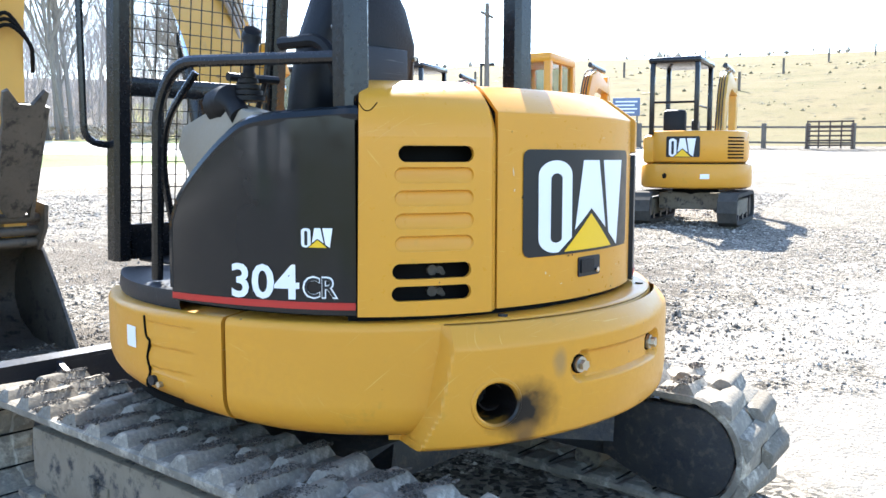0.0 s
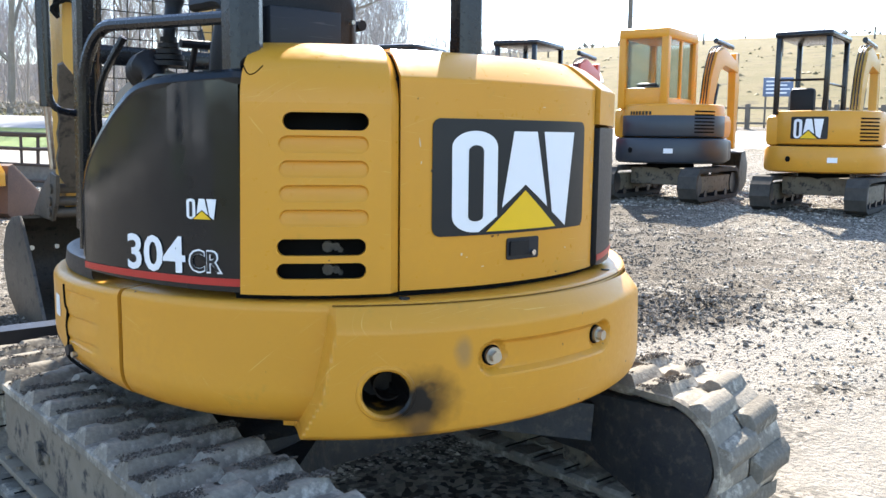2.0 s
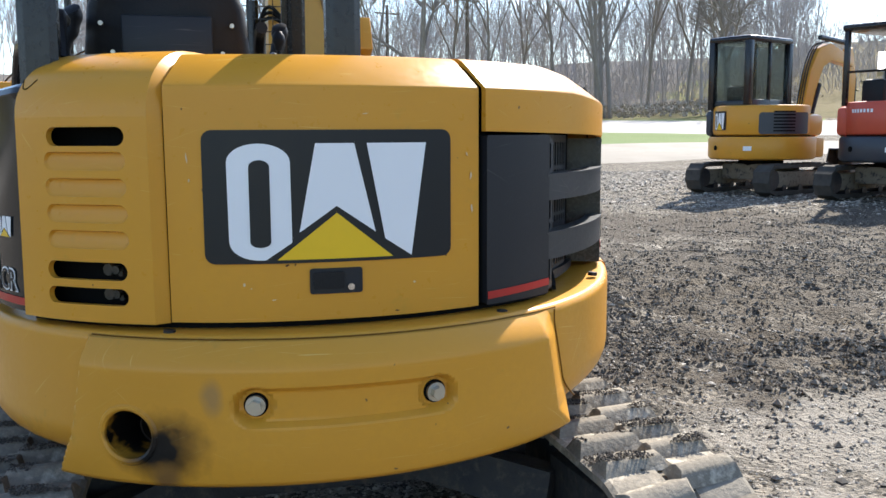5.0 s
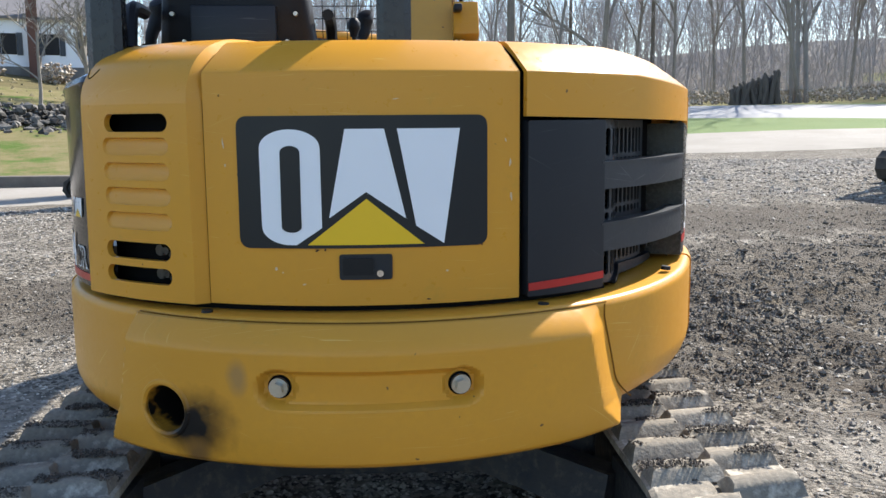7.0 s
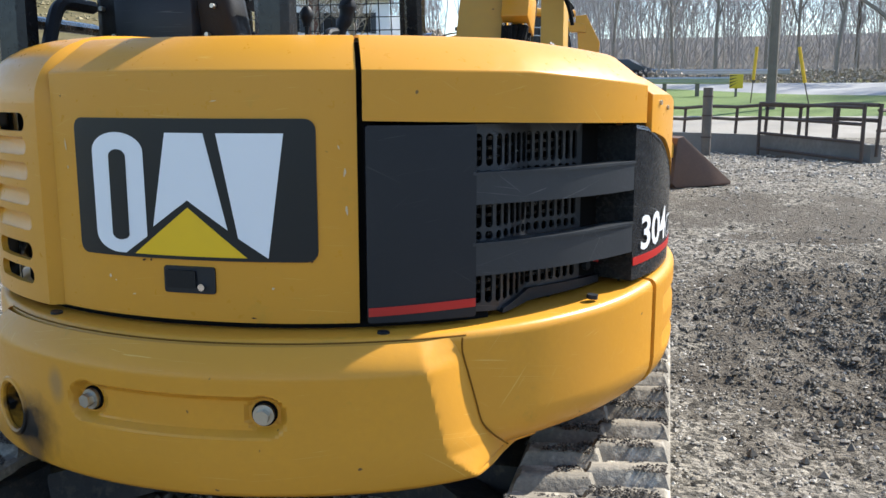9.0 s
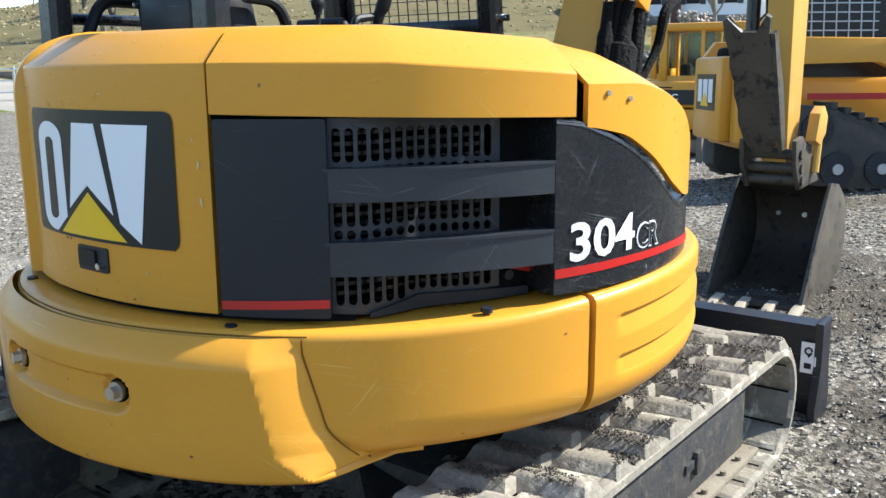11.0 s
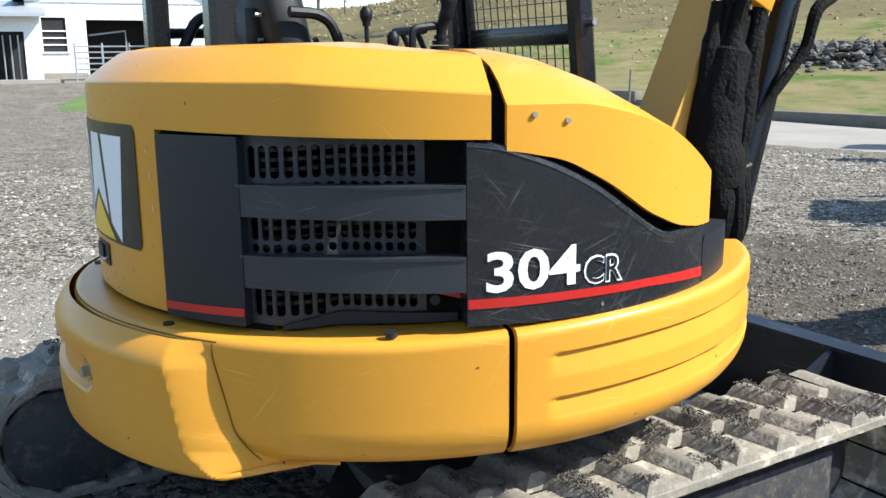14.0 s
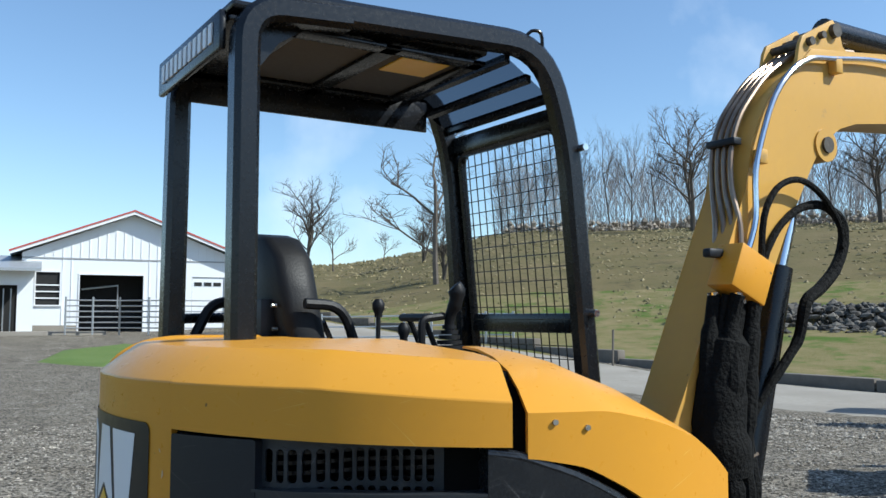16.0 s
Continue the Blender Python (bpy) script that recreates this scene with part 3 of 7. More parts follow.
# bevelled edge towards the engine door
skin(sp, [-115.0, -113.55], lambda a: [(rU(a) + (SPO if a < -114 else -.004), .855 + (SPZ - .855) * k / 6) for k in range(7)] + [(r - (0 if a < -114 else .024), z - (0 if a < -114 else .012)) for r, z in crown(a)[1:]])
slotted = part("side_panel", sp, PAINT, EX, "yellow slotted side panel with pressed louvres", 24)
for r in ribs:
    rb = bmesh.new()
    dish(rb, *r, .013, SPO)
    part("pressed_louvre", rb, PAINT, slotted, "", 32)
for z in (.967, .912):
    en = bmesh.new()
    for da, w in ((-.55, .014), (.75, .010)):
        disc(en, pol(rU(-123.6) - .046, -123.6 + da, z - .004), pol(1, -123.6, 0), w, .022, 8)
    disc(en, pol(rU(-123.6) - .047, -122.2, z - .012), pol(1, -123.6, 0), .007, .016, 6)
    part("engine_fitting", en, WORN, EX, "grimy steel fitting behind the slots")
part("crack", tube(bmesh.new(), [pol(crown(a)[k][0] + .0004, a, crown(a)[k][1]) for a, k in ((-136.0, 4), (-135.2, 3), (-134.2, 3), (-133.2, 4))], .0014, 5, 3), SOOT, slotted, "hairline crack in the paint")
hood_gap = lambda a: 1.366 - max(0, a + 45) * .001
part("hood", skin(bmesh.new(), [-67.6, -67.1] + span(-66.4, -20.6, 1.5), cap_rows(lambda a: 1.252 + max(0, -a - 20) * .0003, .012, 4, hood_gap, .48), .015), PAINT, EX, "yellow engine hood", 15)
# near-black sheets behind gaps and slots, painting the shade in them
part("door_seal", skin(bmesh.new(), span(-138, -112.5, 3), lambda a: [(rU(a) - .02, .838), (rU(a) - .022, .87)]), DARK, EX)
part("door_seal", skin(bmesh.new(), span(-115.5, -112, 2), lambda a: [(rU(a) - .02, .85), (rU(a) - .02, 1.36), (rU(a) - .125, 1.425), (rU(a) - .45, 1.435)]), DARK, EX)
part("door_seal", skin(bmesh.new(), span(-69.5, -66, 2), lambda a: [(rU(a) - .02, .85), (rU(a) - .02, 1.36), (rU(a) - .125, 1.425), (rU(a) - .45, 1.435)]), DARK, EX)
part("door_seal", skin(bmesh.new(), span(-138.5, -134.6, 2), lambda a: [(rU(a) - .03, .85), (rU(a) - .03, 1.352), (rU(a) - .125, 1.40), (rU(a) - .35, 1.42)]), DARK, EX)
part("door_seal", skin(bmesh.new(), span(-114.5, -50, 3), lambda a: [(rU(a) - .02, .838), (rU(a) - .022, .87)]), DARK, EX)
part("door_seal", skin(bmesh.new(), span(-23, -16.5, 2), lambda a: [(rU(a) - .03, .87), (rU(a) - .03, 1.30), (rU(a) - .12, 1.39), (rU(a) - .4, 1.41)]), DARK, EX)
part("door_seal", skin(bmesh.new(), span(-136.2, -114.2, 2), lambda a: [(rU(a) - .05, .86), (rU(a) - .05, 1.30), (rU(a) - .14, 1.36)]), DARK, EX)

# front right tank cover, curving down to the front
cov_cr = soft([(-18, 1.318), (-8, 1.318), (0, 1.29), (8, 1.245), (14, 1.19), (20, 1.125), (26, 1.06), (50, 1.04)], 2)


def cover_rows(a):
    r, lo = rU(a) + .012, cov_low(a)
    cr = max(cov_cr(a), lo + .01)
    f = max(0, min(1, (26 - a) / 40))
    g = .35 + .65 * f
    return [(r, lo + (cr - lo) * k / 5) for k in range(6)] + [(r - .012, cr + .008), (r - .06, cr + .042 * g), (r - .13, cr + .075 * g), (r - .24, cr + .100 * g), (r - .36, cr + .112 * g), (r - .50, cr + .115 * g)]


# added near-black strip: the shade in the gap under the tank cover
part("door_seal", skin(bmesh.new(), span(-19, 17, 2), lambda a: [(rU(a) - .035, cov_low(a) - .09), (rU(a) - .035, cov_low(a) + .012), (rU(a) - .16, cov_low(a) + .012)]), DARK, EX)
cover = part("tank_cover", skin(bmesh.new(), span(-18.7, 17.6, 1.2), cover_rows, .015), PAINT, EX, "yellow tank cover curving down to the front", 30)
for a, z in ((-15.3, 1.299), (-11.0, 1.286)):
    part("rivet", disc(bmesh.new(), up_at(a, z, .014), pol(1, a, 0), .006, .006, 10), ZINC, cover)

# black left side panel, rounded towards the front
lp_top = [(-171.8, 1.05), (-171.2, 1.09), (-169.3, 1.142), (-165.5, 1.202), (-160.9, 1.262), (-157.5, 1.30), (-155.0, 1.323), (-152, 1.335), (-148, 1.342), (-138.2, 1.352), (-136.6, 1.353)]
lp = bmesh.new()
sheet(lp, [(-172.3, .868), (-150, .862), (-136.6, .858)] + lp_top[::-1], (), .004, .03)
left_panel = part("side_panel", lp, GLOSSY, EX, "glossy black side panel, rounded to the front", 32)
# rolled top edge
part("edge_trim", tube(bmesh.new(), [up_at(a, z, -.018) for a, z in [(-172, .90)] + lp_top], .024, 10, 2), GLOSSY, left_panel)
sheet_red = sheet(bmesh.new(), [(-172.0, .872), (-150, .874), (-136.7, .872), (-136.7, .890), (-150, .892), (-172.0, .889)], (), .0065, .001)
part("stripe", sheet_red, RED, left_panel, "red stripe")

# black right rear panel, grille with straps, black side panel
rp = bmesh.new()
sheet(rp, rounded(-67.3, -52.9, .858, 1.257, .006), (), .012, .04)
rear_panel = part("corner_panel", rp, BLACK, EX, "matt black corner panel", 32)
part("stripe", sheet(bmesh.new(), [(-67.2, .872), (-53.0, .880), (-53.0, .898), (-67.2, .890)], (), .0145, .001), RED, rear_panel, "red stripe")
gr = bmesh.new()
holes = []
fold = lambda a: -.014 - .072 * max(0, min(1, (a + 49.0) / 8.5))


def grille_at(a, z, off=0.0):
    return up_at(a, z, fold(a) + off)


for k in range(14):
    a = -52.45 + k * 1.66
    w = 1.16
    for z0, z1 in ((1.170, 1.238), (1.148, 1.162), (1.040, 1.094), (1.014, 1.034), (.893 if a > -43 else .878, .944)):
        holes.append(slot(a, a + w, z0, z1, 3))
sheet(gr, [(-53.2, .862), (-48, .858), (-42, .878), (-28.4, .886), (-28.4, 1.256), (-53.2, 1.258)], holes, 0, .006, 1.66, grille_at)
grille = part("grille", gr, GRILLE, EX, "black slotted grille folded inwards", 20)
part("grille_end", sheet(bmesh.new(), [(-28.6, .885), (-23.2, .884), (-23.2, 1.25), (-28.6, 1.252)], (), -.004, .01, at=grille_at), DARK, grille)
part("sill", sheet(bmesh.new(), [(-48, .852), (-24, .866), (-24, .884), (-41, .884), (-48, .862)], (), .012, .03, at=grille_at), BLACK, grille)
for k in range(18):
    part("radiator_fin", sheet(bmesh.new(), [(-53, .872 + k * .0205), (-29, .885 + k * .0205), (-29, .893 + k * .0205), (-53, .880 + k * .0205)], (), -.030, .004, 3, grille_at), FRAME, grille)
for z0, z1, d in ((1.093, 1.160, .003), (.943, 1.013, .005)):
    st = bmesh.new()
    sheet(st, [(-53.4, z0), (-38, z0 + d * .5), (-23.6, z0 + d), (-23.6, z1 + d * 1.6), (-38, z1 + d * .8), (-53.4, z1)], (), .010, .012, 1.5)
    for zz, dd in ((z1, 1), ):
        sheet(st, [(-53.4, zz - .006), (-38, zz - .006 + d * .8), (-23.6, zz - .006 + d * 1.6), (-23.6, zz + d * 1.6), (-38, zz + d * .8), (-53.4, zz)], (), .013, .045, 1.5)
    part("strap", st, GRILLE, grille, "scratched black strap across the grille", 25)
part("grommet", disc(bmesh.new(), up_at(-27.2, .912, -.078), pol(1, -27.2, 0), .011, .012, 14), BLACK, grille)
sp = bmesh.new()
low = [(-23.5, .877), (-10, .880), (2, .882), (10, .880), (15.8, .879)]
top = [(-23.5, 1.246), (-19.5, 1.238), (-16.5, 1.222), (-12.4, 1.198), (-6.6, 1.150), (-2.1, 1.100), (2.1, 1.056), (5.5, 1.030), (9, 1.024), (15.8, 1.026)]
sheet(sp, low + top[::-1], (), .010, .10, 1.6)
side_panel = part("side_panel", sp, SCUFFED, EX, "scratched black side panel under the tank cover", 32)
part("edge_trim", tube(bmesh.new(), [up_at(a, z - .006, .000) for a, z in top], .012, 8, 2), SCUFFED, side_panel)
part("stripe", sheet(bmesh.new(), [(-23.4, .913), (-10, .920), (2, .922), (15.6, .908), (15.6, .932), (2, .940), (-10, .938), (-23.4, .933)], (), .0125, .001), RED, side_panel, "red stripe")
part("stripe", sheet(bmesh.new(), [(-28.2, .930), (-23.6, .913), (-23.6, .933), (-28.2, .950)], (), -.078, .004), RED, side_panel, "red stripe")
part("step_rubber", sheet(bmesh.new(), rounded(16.4, 33.0, .880, 1.00, .02), (), .008, .14), BLACK, EX, "dark rubber corner block")

# lettering and plain emblem shapes
on_body("number", lettering("304", .1, .022, size_x=.86), -157.6, -145.4, .893, .982, .0075, WHITE, left_panel, .003)
on_body("letters", lettering("CR", .1, .034), -144.9, -139.3, .900, .957, .0065, WHITE, left_panel)
on_body("letters", lettering("CR", .1, .006), -144.6, -139.7, .904, .953, .0078, DECAL, left_panel)
on_body("number", lettering("304", .1, .022, size_x=.86), -21.2, -8.9, .945, 1.030, .0135, WHITE, side_panel, .006)
on_body("letters", lettering("CR", .1, .034), -8.3, -2.3, .946, 1.008, .0125, WHITE, side_panel)
on_body("letters", lettering("CR", .1, .006), -8.0, -2.7, .950, 1.004, .0138, DECAL, side_panel)


def emblem(parent, a0, a1, z0, z1, off, plate=True, at=up_at):
    """Plain white blocks over a gold triangle on a dark plate."""
    A = lambda u: a0 + (a1 - a0) * u
    Z = lambda v: z0 + (z1 - z0) * v
    def lay(name, pts, m, o):
        part(name, sheet(bmesh.new(), [(A(u), Z(v)) for u, v in pts], (), off + o, .0008, 1.8, at), m, parent)
    if plate:
        part("emblem_plate", sheet(bmesh.new(), rounded(A(-.115), A(1.145), Z(-.03), Z(1.115), .022 * (z1 - z0) / .25), (), off, .0008, 1.8, at), DECAL, parent, "dark emblem plate")
    arc = lambda cx, cy, rx, ry, s, e: [(cx + rx * math.cos(radians(s + (e - s) * i / 14)), cy + ry * math.sin(radians(s + (e - s) * i / 14))) for i in range(15)]
    lay("emblem_block", arc(.155, .84, .152, .16, 0, 180) + [(.003, .84), (.006, .16)] + arc(.155, .16, .148, .16, 180, 262) + [(.18, .0), (.309, .15)], WHITE, .0012)
    lay("emblem_slot", arc(.158, .80, .05, .06, 0, 180) + [(.108, .16)] + arc(.158, .16, .05, .05, 180, 360), DECAL, .0022)
    lay("emblem_block", [(.345, .235), (.43, 1.0), (.622, 1.0), (.725, .225), (.53, .46)], WHITE, .0012)
    lay("emblem_block", [(.915, .0), (1.0, 1.0), (.685, 1.0), (.775, .16)], WHITE, .0012)
    lay("emblem_triangle", [(.235, .0), (.53, .40), (.815, .0)], GOLD, .0012)


emblem(door, -105.1, -77.4, .992, 1.242, .003)
emblem(left_panel, -145.0, -140.1, 1.028, 1.076, .0065, False)
lt = bmesh.new()
sheet(lt, rounded(-94.3, -87.0, .915, .971, .006), (), .004, .006)
latch = part("latch", lt, BLACK, door, "black paddle latch with a keyed lock")
part("latch_handle", sheet(bmesh.new(), rounded(-93.8, -89.6, .926, .963, .004), (), .009, .008), RUBBER, latch)
part("lock", disc(bmesh.new(), up_at(-88.7, .930, .008), pol(1, -88.7, 0), .0075, .012, 14), CHROME, latch)

# rub marks and chips in the paint
RUB = mat("pale_rub_mark", (0.62, 0.45, 0.25), 0.6, spec=0.2, col2=(0.66, 0.56, 0.42), scale=60, amount=0.8, fine=150)
CHIP = mat("bare_chip", (0.07, 0.04, 0.022), 0.7, spec=0.2, fine=90)


def scuff(parent, m, a, z, wide, tall, turn, at=up_at, off=.0032):
    """An irregular mark on the curved paint, as wide and tall as given in metres."""
    out = []
    for k in range(14):
        q = math.tau * k / 14
        w = .65 + .5 * noise.noise((a * 3 + math.cos(q) * 1.7, z * 40 + math.sin(q) * 1.7, turn))
        u, v = wide / 2 * w * math.cos(q), tall / 2 * w * math.sin(q)
        c, s = math.cos(math.radians(turn)), math.sin(math.radians(turn))
        out.append((a + math.degrees(u * c - v * s) / R0, z + u * s + v * c))
    part("scuff", sheet(bmesh.new(), out, (), off, .0005, at=at), m, parent)


for a, z, wide, tall, turn in ((-110.3, 1.212, .005, .034, 8), (-110.1, 1.165, .005, .012, 0), (-69.9, 1.164, .007, .026, -10), (-69.7, 1.09, .008, .030, 6), (-70.6, 1.215, .004, .014, 20), (-103.1, .939, .010, .010, 0), (-102.2, .931, .006, .004, 0), (-79.3, .930, .009, .007, 30), (-99.2, .905, .013, .005, 12), (-86.2, 1.305, .020, .003, 5)):
    scuff(door, RUB, a, z, wide, tall, turn)
for a, z, wide, tall, turn in ((-97.3, .980, .012, .006, 20), (-96.2, .981, .006, .008, 0), (-110.7, 1.315, .004, .007, 0), (-74.2, .986, .008, .006, 40), (-82.0, .868, .016, .004, 0)):
    scuff(door, CHIP, a, z, wide, tall, turn)

# undercarriage
TR, TZ, TF, TB = .205, .235, .93, -.93     # belt radius, axle height, front and rear axle


def belt(s, r=TR):
    """Point and outward direction at s metres round the belt."""
    ln, arc = TF - TB, math.pi * TR
    s %= 2 * (ln + arc)
    if s < ln:
        y, nrm = TB + s, Vector((0, 0, 1))
        return Vector((0, y, TZ)) + nrm * r, nrm
    s -= ln
    if s < arc:
        t = math.pi / 2 - s / TR
        nrm = Vector((0, math.cos(t), math.sin(t)))
        return Vector((0, TF, TZ)) + nrm * r, nrm
    s -= arc
    if s < ln:
        nrm = Vector((0, 0, -1))
        return Vector((0, TF - s, TZ)) + nrm * r, nrm
    t = -math.pi / 2 - (s - ln) / TR
    nrm = Vector((0, math.cos(t), math.sin(t)))
    return Vector((0, TB, TZ)) + nrm * r, nrm


BELT = 2 * (TF - TB + math.pi * TR)
# one tread lug: a tapered, slightly slanted rubber block
lb = bmesh.new()
box(lb, -.098, .098, -.047, .047, -.004, .032)
for v in lb.verts:
    if v.co.z > 0:
        v.co.x *= .88
        v.co.y *= .46
    v.co.y += v.co.x * .16
bmesh.ops.bevel(lb, geom=[e for e in lb.edges if min(v.co.z for v in e.verts) > 0], offset=.006, segments=1, affect="EDGES")
LUG = finish("tread_lug", lb, TRACK, data_only=True)
# near-black bars laid on the belt as the shade in grooves and drive slots
GROOVE_SHADE = finish("groove", boxed(-.160, .160, -.0035, .0035, -.0015, .0015), DARK, data_only=True)
SLOT = finish("drive_slot", boxed(-.032, .032, -.020, .020, -.01, .005), DARK, data_only=True)
random.seed(4)
for cx, side, dy in ((.79, 1, 0), (-.76, -1, -.06)):
    b = bmesh.new()
    n = 136
    rings = []
    for i in range(n):
        s = BELT * i / n
        ring = []
        for dx, rr in ((-.178, TR - .006), (-.165, TR), (-.03, TR), (-.02, TR - .010), (.02, TR - .010), (.03, TR), (.165, TR), (.178, TR - .006), (.178, TR - .026), (.165, TR - .022 - (.016 if i % 4 < 3 else 0)), (.05, TR - .022 - (.016 if i % 4 < 3 else 0)), (.045, TR - .05 + (.012 if i % 2 else 0)), (-.045, TR - .05 + (.012 if i % 2 else 0)), (-.05, TR - .022 - (.016 if i % 4 < 3 else 0)), (-.165, TR - .022 - (.016 if i % 4 < 3 else 0)), (-.178, TR - .026)):
            p, _ = belt(s, rr)
            ring.append(b.verts.new(p + Vector((cx + dx, dy, 0))))
        rings.append(ring)
    for i in range(n):
        p, q = rings[i], rings[(i + 1) % n]
        for k in range(len(p)):
            b.faces.new((p[k], p[(k + 1) % len(p)], q[(k + 1) % len(p)], q[k]))
    tr = part("rubber_track", b, TRACK, EX, "worn grey rubber track caked with mud", 14)
    for i in range(68):
        row = 1 if i % 2 else -1
        s = BELT * (i + .5) / 68
        p, nrm = belt(s)
        tan = Vector((1, 0, 0)).cross(nrm).normalized() * -1
        m = Matrix.Identity(4)
        fx = Vector((row, 0, 0))
        fy = nrm.cross(fx)
        for k, c in enumerate((fx, fy, nrm)):
            m.col[k] = (*c, 0)
        m.translation = p + Vector((cx + row * .078, dy, 0))
        lug = new("tread_lug", LUG)
        lug.parent = tr
        lug.matrix_basis = m @ Matrix.Diagonal((random.uniform(.93, 1.0), random.uniform(.9, 1.05), random.uniform(.8, 1.05), 1))
    for i in range(34):
        p, nrm = belt(BELT * (i + .25) / 34)
        m = Matrix.Identity(4)
        for k, c in enumerate((Vector((1, 0, 0)), nrm.cross(Vector((1, 0, 0))), nrm)):
            m.col[k] = (*c, 0)
        m.translation = p + Vector((cx, dy, 0)) - nrm * .012
        hole = new("drive_slot", SLOT)
        hole.parent = tr
        hole.matrix_basis = m
        q, nrm = belt(BELT * (i + .75) / 34)
        for k, c in enumerate((Vector((1, 0, 0)), nrm.cross(Vector((1, 0, 0))), nrm)):
            m.col[k] = (*c, 0)
        m.translation = q + Vector((cx, dy, 0)) - nrm * .0385
        gv = new("groove", GROOVE_SHADE)
        gv.parent = tr
        gv.matrix_basis = m
    steel = SCRAPED if side > 0 else MUDDY
    fr = bmesh.new()
    box(fr, cx - .11, cx + .11, -.72 + dy, .80 + dy, .13, .345, .012)
    track_frame = part("track_frame", fr, steel, EX, "mud-caked steel track frame" if side < 0 else "scraped dark steel track frame")
    fl = bmesh.new()
    box(fl, cx + side * .125 - .03, cx + side * .125 + .03, -.72 + dy, .82 + dy, .112, .134, .004)
    part("flange", fl, MUDDY, track_frame)
    for y in (-.5, -.2, .1, .4, .55, .68):
        part("bolt", disc(bmesh.new(), (cx + side * .135, y + dy, .138), (0, 0, 1), .010, .018, 8), MUDDY, track_frame)
    pl = bmesh.new()
    box(pl, cx + side * .112 - .014, cx + side * .112 + .014, .36 + dy, .40 + dy, .20, .27, .004)
    box(pl, cx + side * .112 - .006, cx + side * .112 + .006, .30 + dy, .37 + dy, .22, .25, .003)
    part("stop_plate", pl, steel, track_frame)
    for y in (-.48, -.16, .16, .48):
        part("roller", disc(bmesh.new(), (cx, y + dy, .095), (1, 0, 0), .055, .16, 18), MUDDY, track_frame)
    for y, w in ((TF - .08, "idler"), (TB + .02, "sprocket")):
        wl = bmesh.new()
        disc(wl, (cx, y + dy, TZ), (1, 0, 0), .13, .05, 28)
        disc(wl, (cx, y + dy, TZ), (1, 0, 0), .06, .12, 18)
        part(w, wl, STEELDARK, track_frame, "dirty steel " + w)
    mt = bmesh.new()
    arc = [(TB + dy + .168 * math.cos(radians(t)), TZ + .168 * math.sin(radians(t))) for t in range(105, 262, 12)]
    extrude(mt, [(-.60 + dy, .16), (-.58 + dy, .375)] + arc + [(-.80 + dy, .08)], "x", cx - side * .10, cx - side * .17, .010)
    part("final_drive_cover", mt, SCRAPED, track_frame, "dark dirty final drive cover")
    for k in range(9):
        part("bolt", disc(bmesh.new(), (cx - side * .12, -.55 + k * .075 + dy, .37 - k * .004), (0, 0, 1), .007, .02, 6), ZINC, track_frame)
cf = bmesh.new()
box(cf, -.62, .62, -.42, .42, .26, .40, .03)
part("car_body", cf, SCRAPED, EX, "greasy dark centre frame")
for s in (-1, 1):
    for y in (-1, 1):
        arm = bmesh.new()
        tube(arm, [(s * .25, y * .3, .33), (s * .62, y * .62, .28)], .085, 4, 1)
        part("leg", arm, SCRAPED, EX)
part("slew_ring", disc(bmesh.new(), (0, 0, .45), (0, 0, 1), .40, .14, 40), DARK, EX)
part("belly_plate", disc(bmesh.new(), (0, 0, .56), (0, 0, 1), .78, .06, 48), DARK, EX)
# dozer blade
bl = bmesh.new()
extrude(bl, [(1.30, .06), (1.27, .08), (1.25, .16), (1.245, .28), (1.25, .40), (1.24, .452), (1.31, .462), (1.315, .44), (1.285, .40), (1.28, .28), (1.285, .16), (1.315, .08)], "x", -.92, .955, .004)
blade = part("dozer_blade", bl, STEELDARK, EX, "dark blue-black dozer blade, muddy below")
blade.matrix_basis = pose(0, .20, -.055, 0, 0, 0)
for x in (-.93, .955):
    e = bmesh.new()
    extrude(e, [(1.19, .09), (1.36, .07), (1.37, .15), (1.335, .30), (1.335, .475), (1.225, .465), (1.235, .30), (1.18, .15)], "x", x - .012, x + .016, .003)
    part("end_plate", e, STEELDARK, blade, "scraped grey end plate")
for x in (-.42, .42):
    e = bmesh.new()
    extrude(e, [(1.245, .12), (1.05, .30), (1.08, .36), (1.245, .44)], "x", x - .012, x + .012)
    part("gusset", e, STEELDARK, blade)
    e = bmesh.new()
    tube(e, [(x * .8, .40, .33), (x * .9, .90, .27), (x, 1.25, .22)], .055, 4, 2)
    part("push_arm", e, STEELDARK, blade)
for x in (.922, -.880):
    st = part("sticker", boxed(x - .028, x + .028, 1.233, 1.240, .265, .385), WHITE, blade, "white lifting point sticker")
    hook = bmesh.new()
    tube(hook, [(x + .013 * math.cos(t * .6), 1.2315, .352 + .013 * math.sin(t * .6)) for t in range(11)] + [(x, 1.2315, .33)], .004, 6, 1)
    part("mark", hook, DECAL, st)
    part("mark", boxed(x - .014, x + .012, 1.229, 1.2325, .283, .305, .001), DECAL, st)

# canopy with its four posts
canopy = part("roof", boxed(-.60, .045, -.63, .20, 2.325, 2.352, .012), FRAME, EX, "black canopy roof")
HOOP_R = [(.058, -.595, 1.39), (.058, -.598, 2.325), (.058, .40, 2.385), (.058, .505, 2.10), (.058, .585, 1.28)]
HOOP_L = [(-.635, -.585, 1.36), (-.632, -.580, 2.295), (-.628, .40, 2.385), (-.624, .49, 2.12), (-.617, .575, .90)]


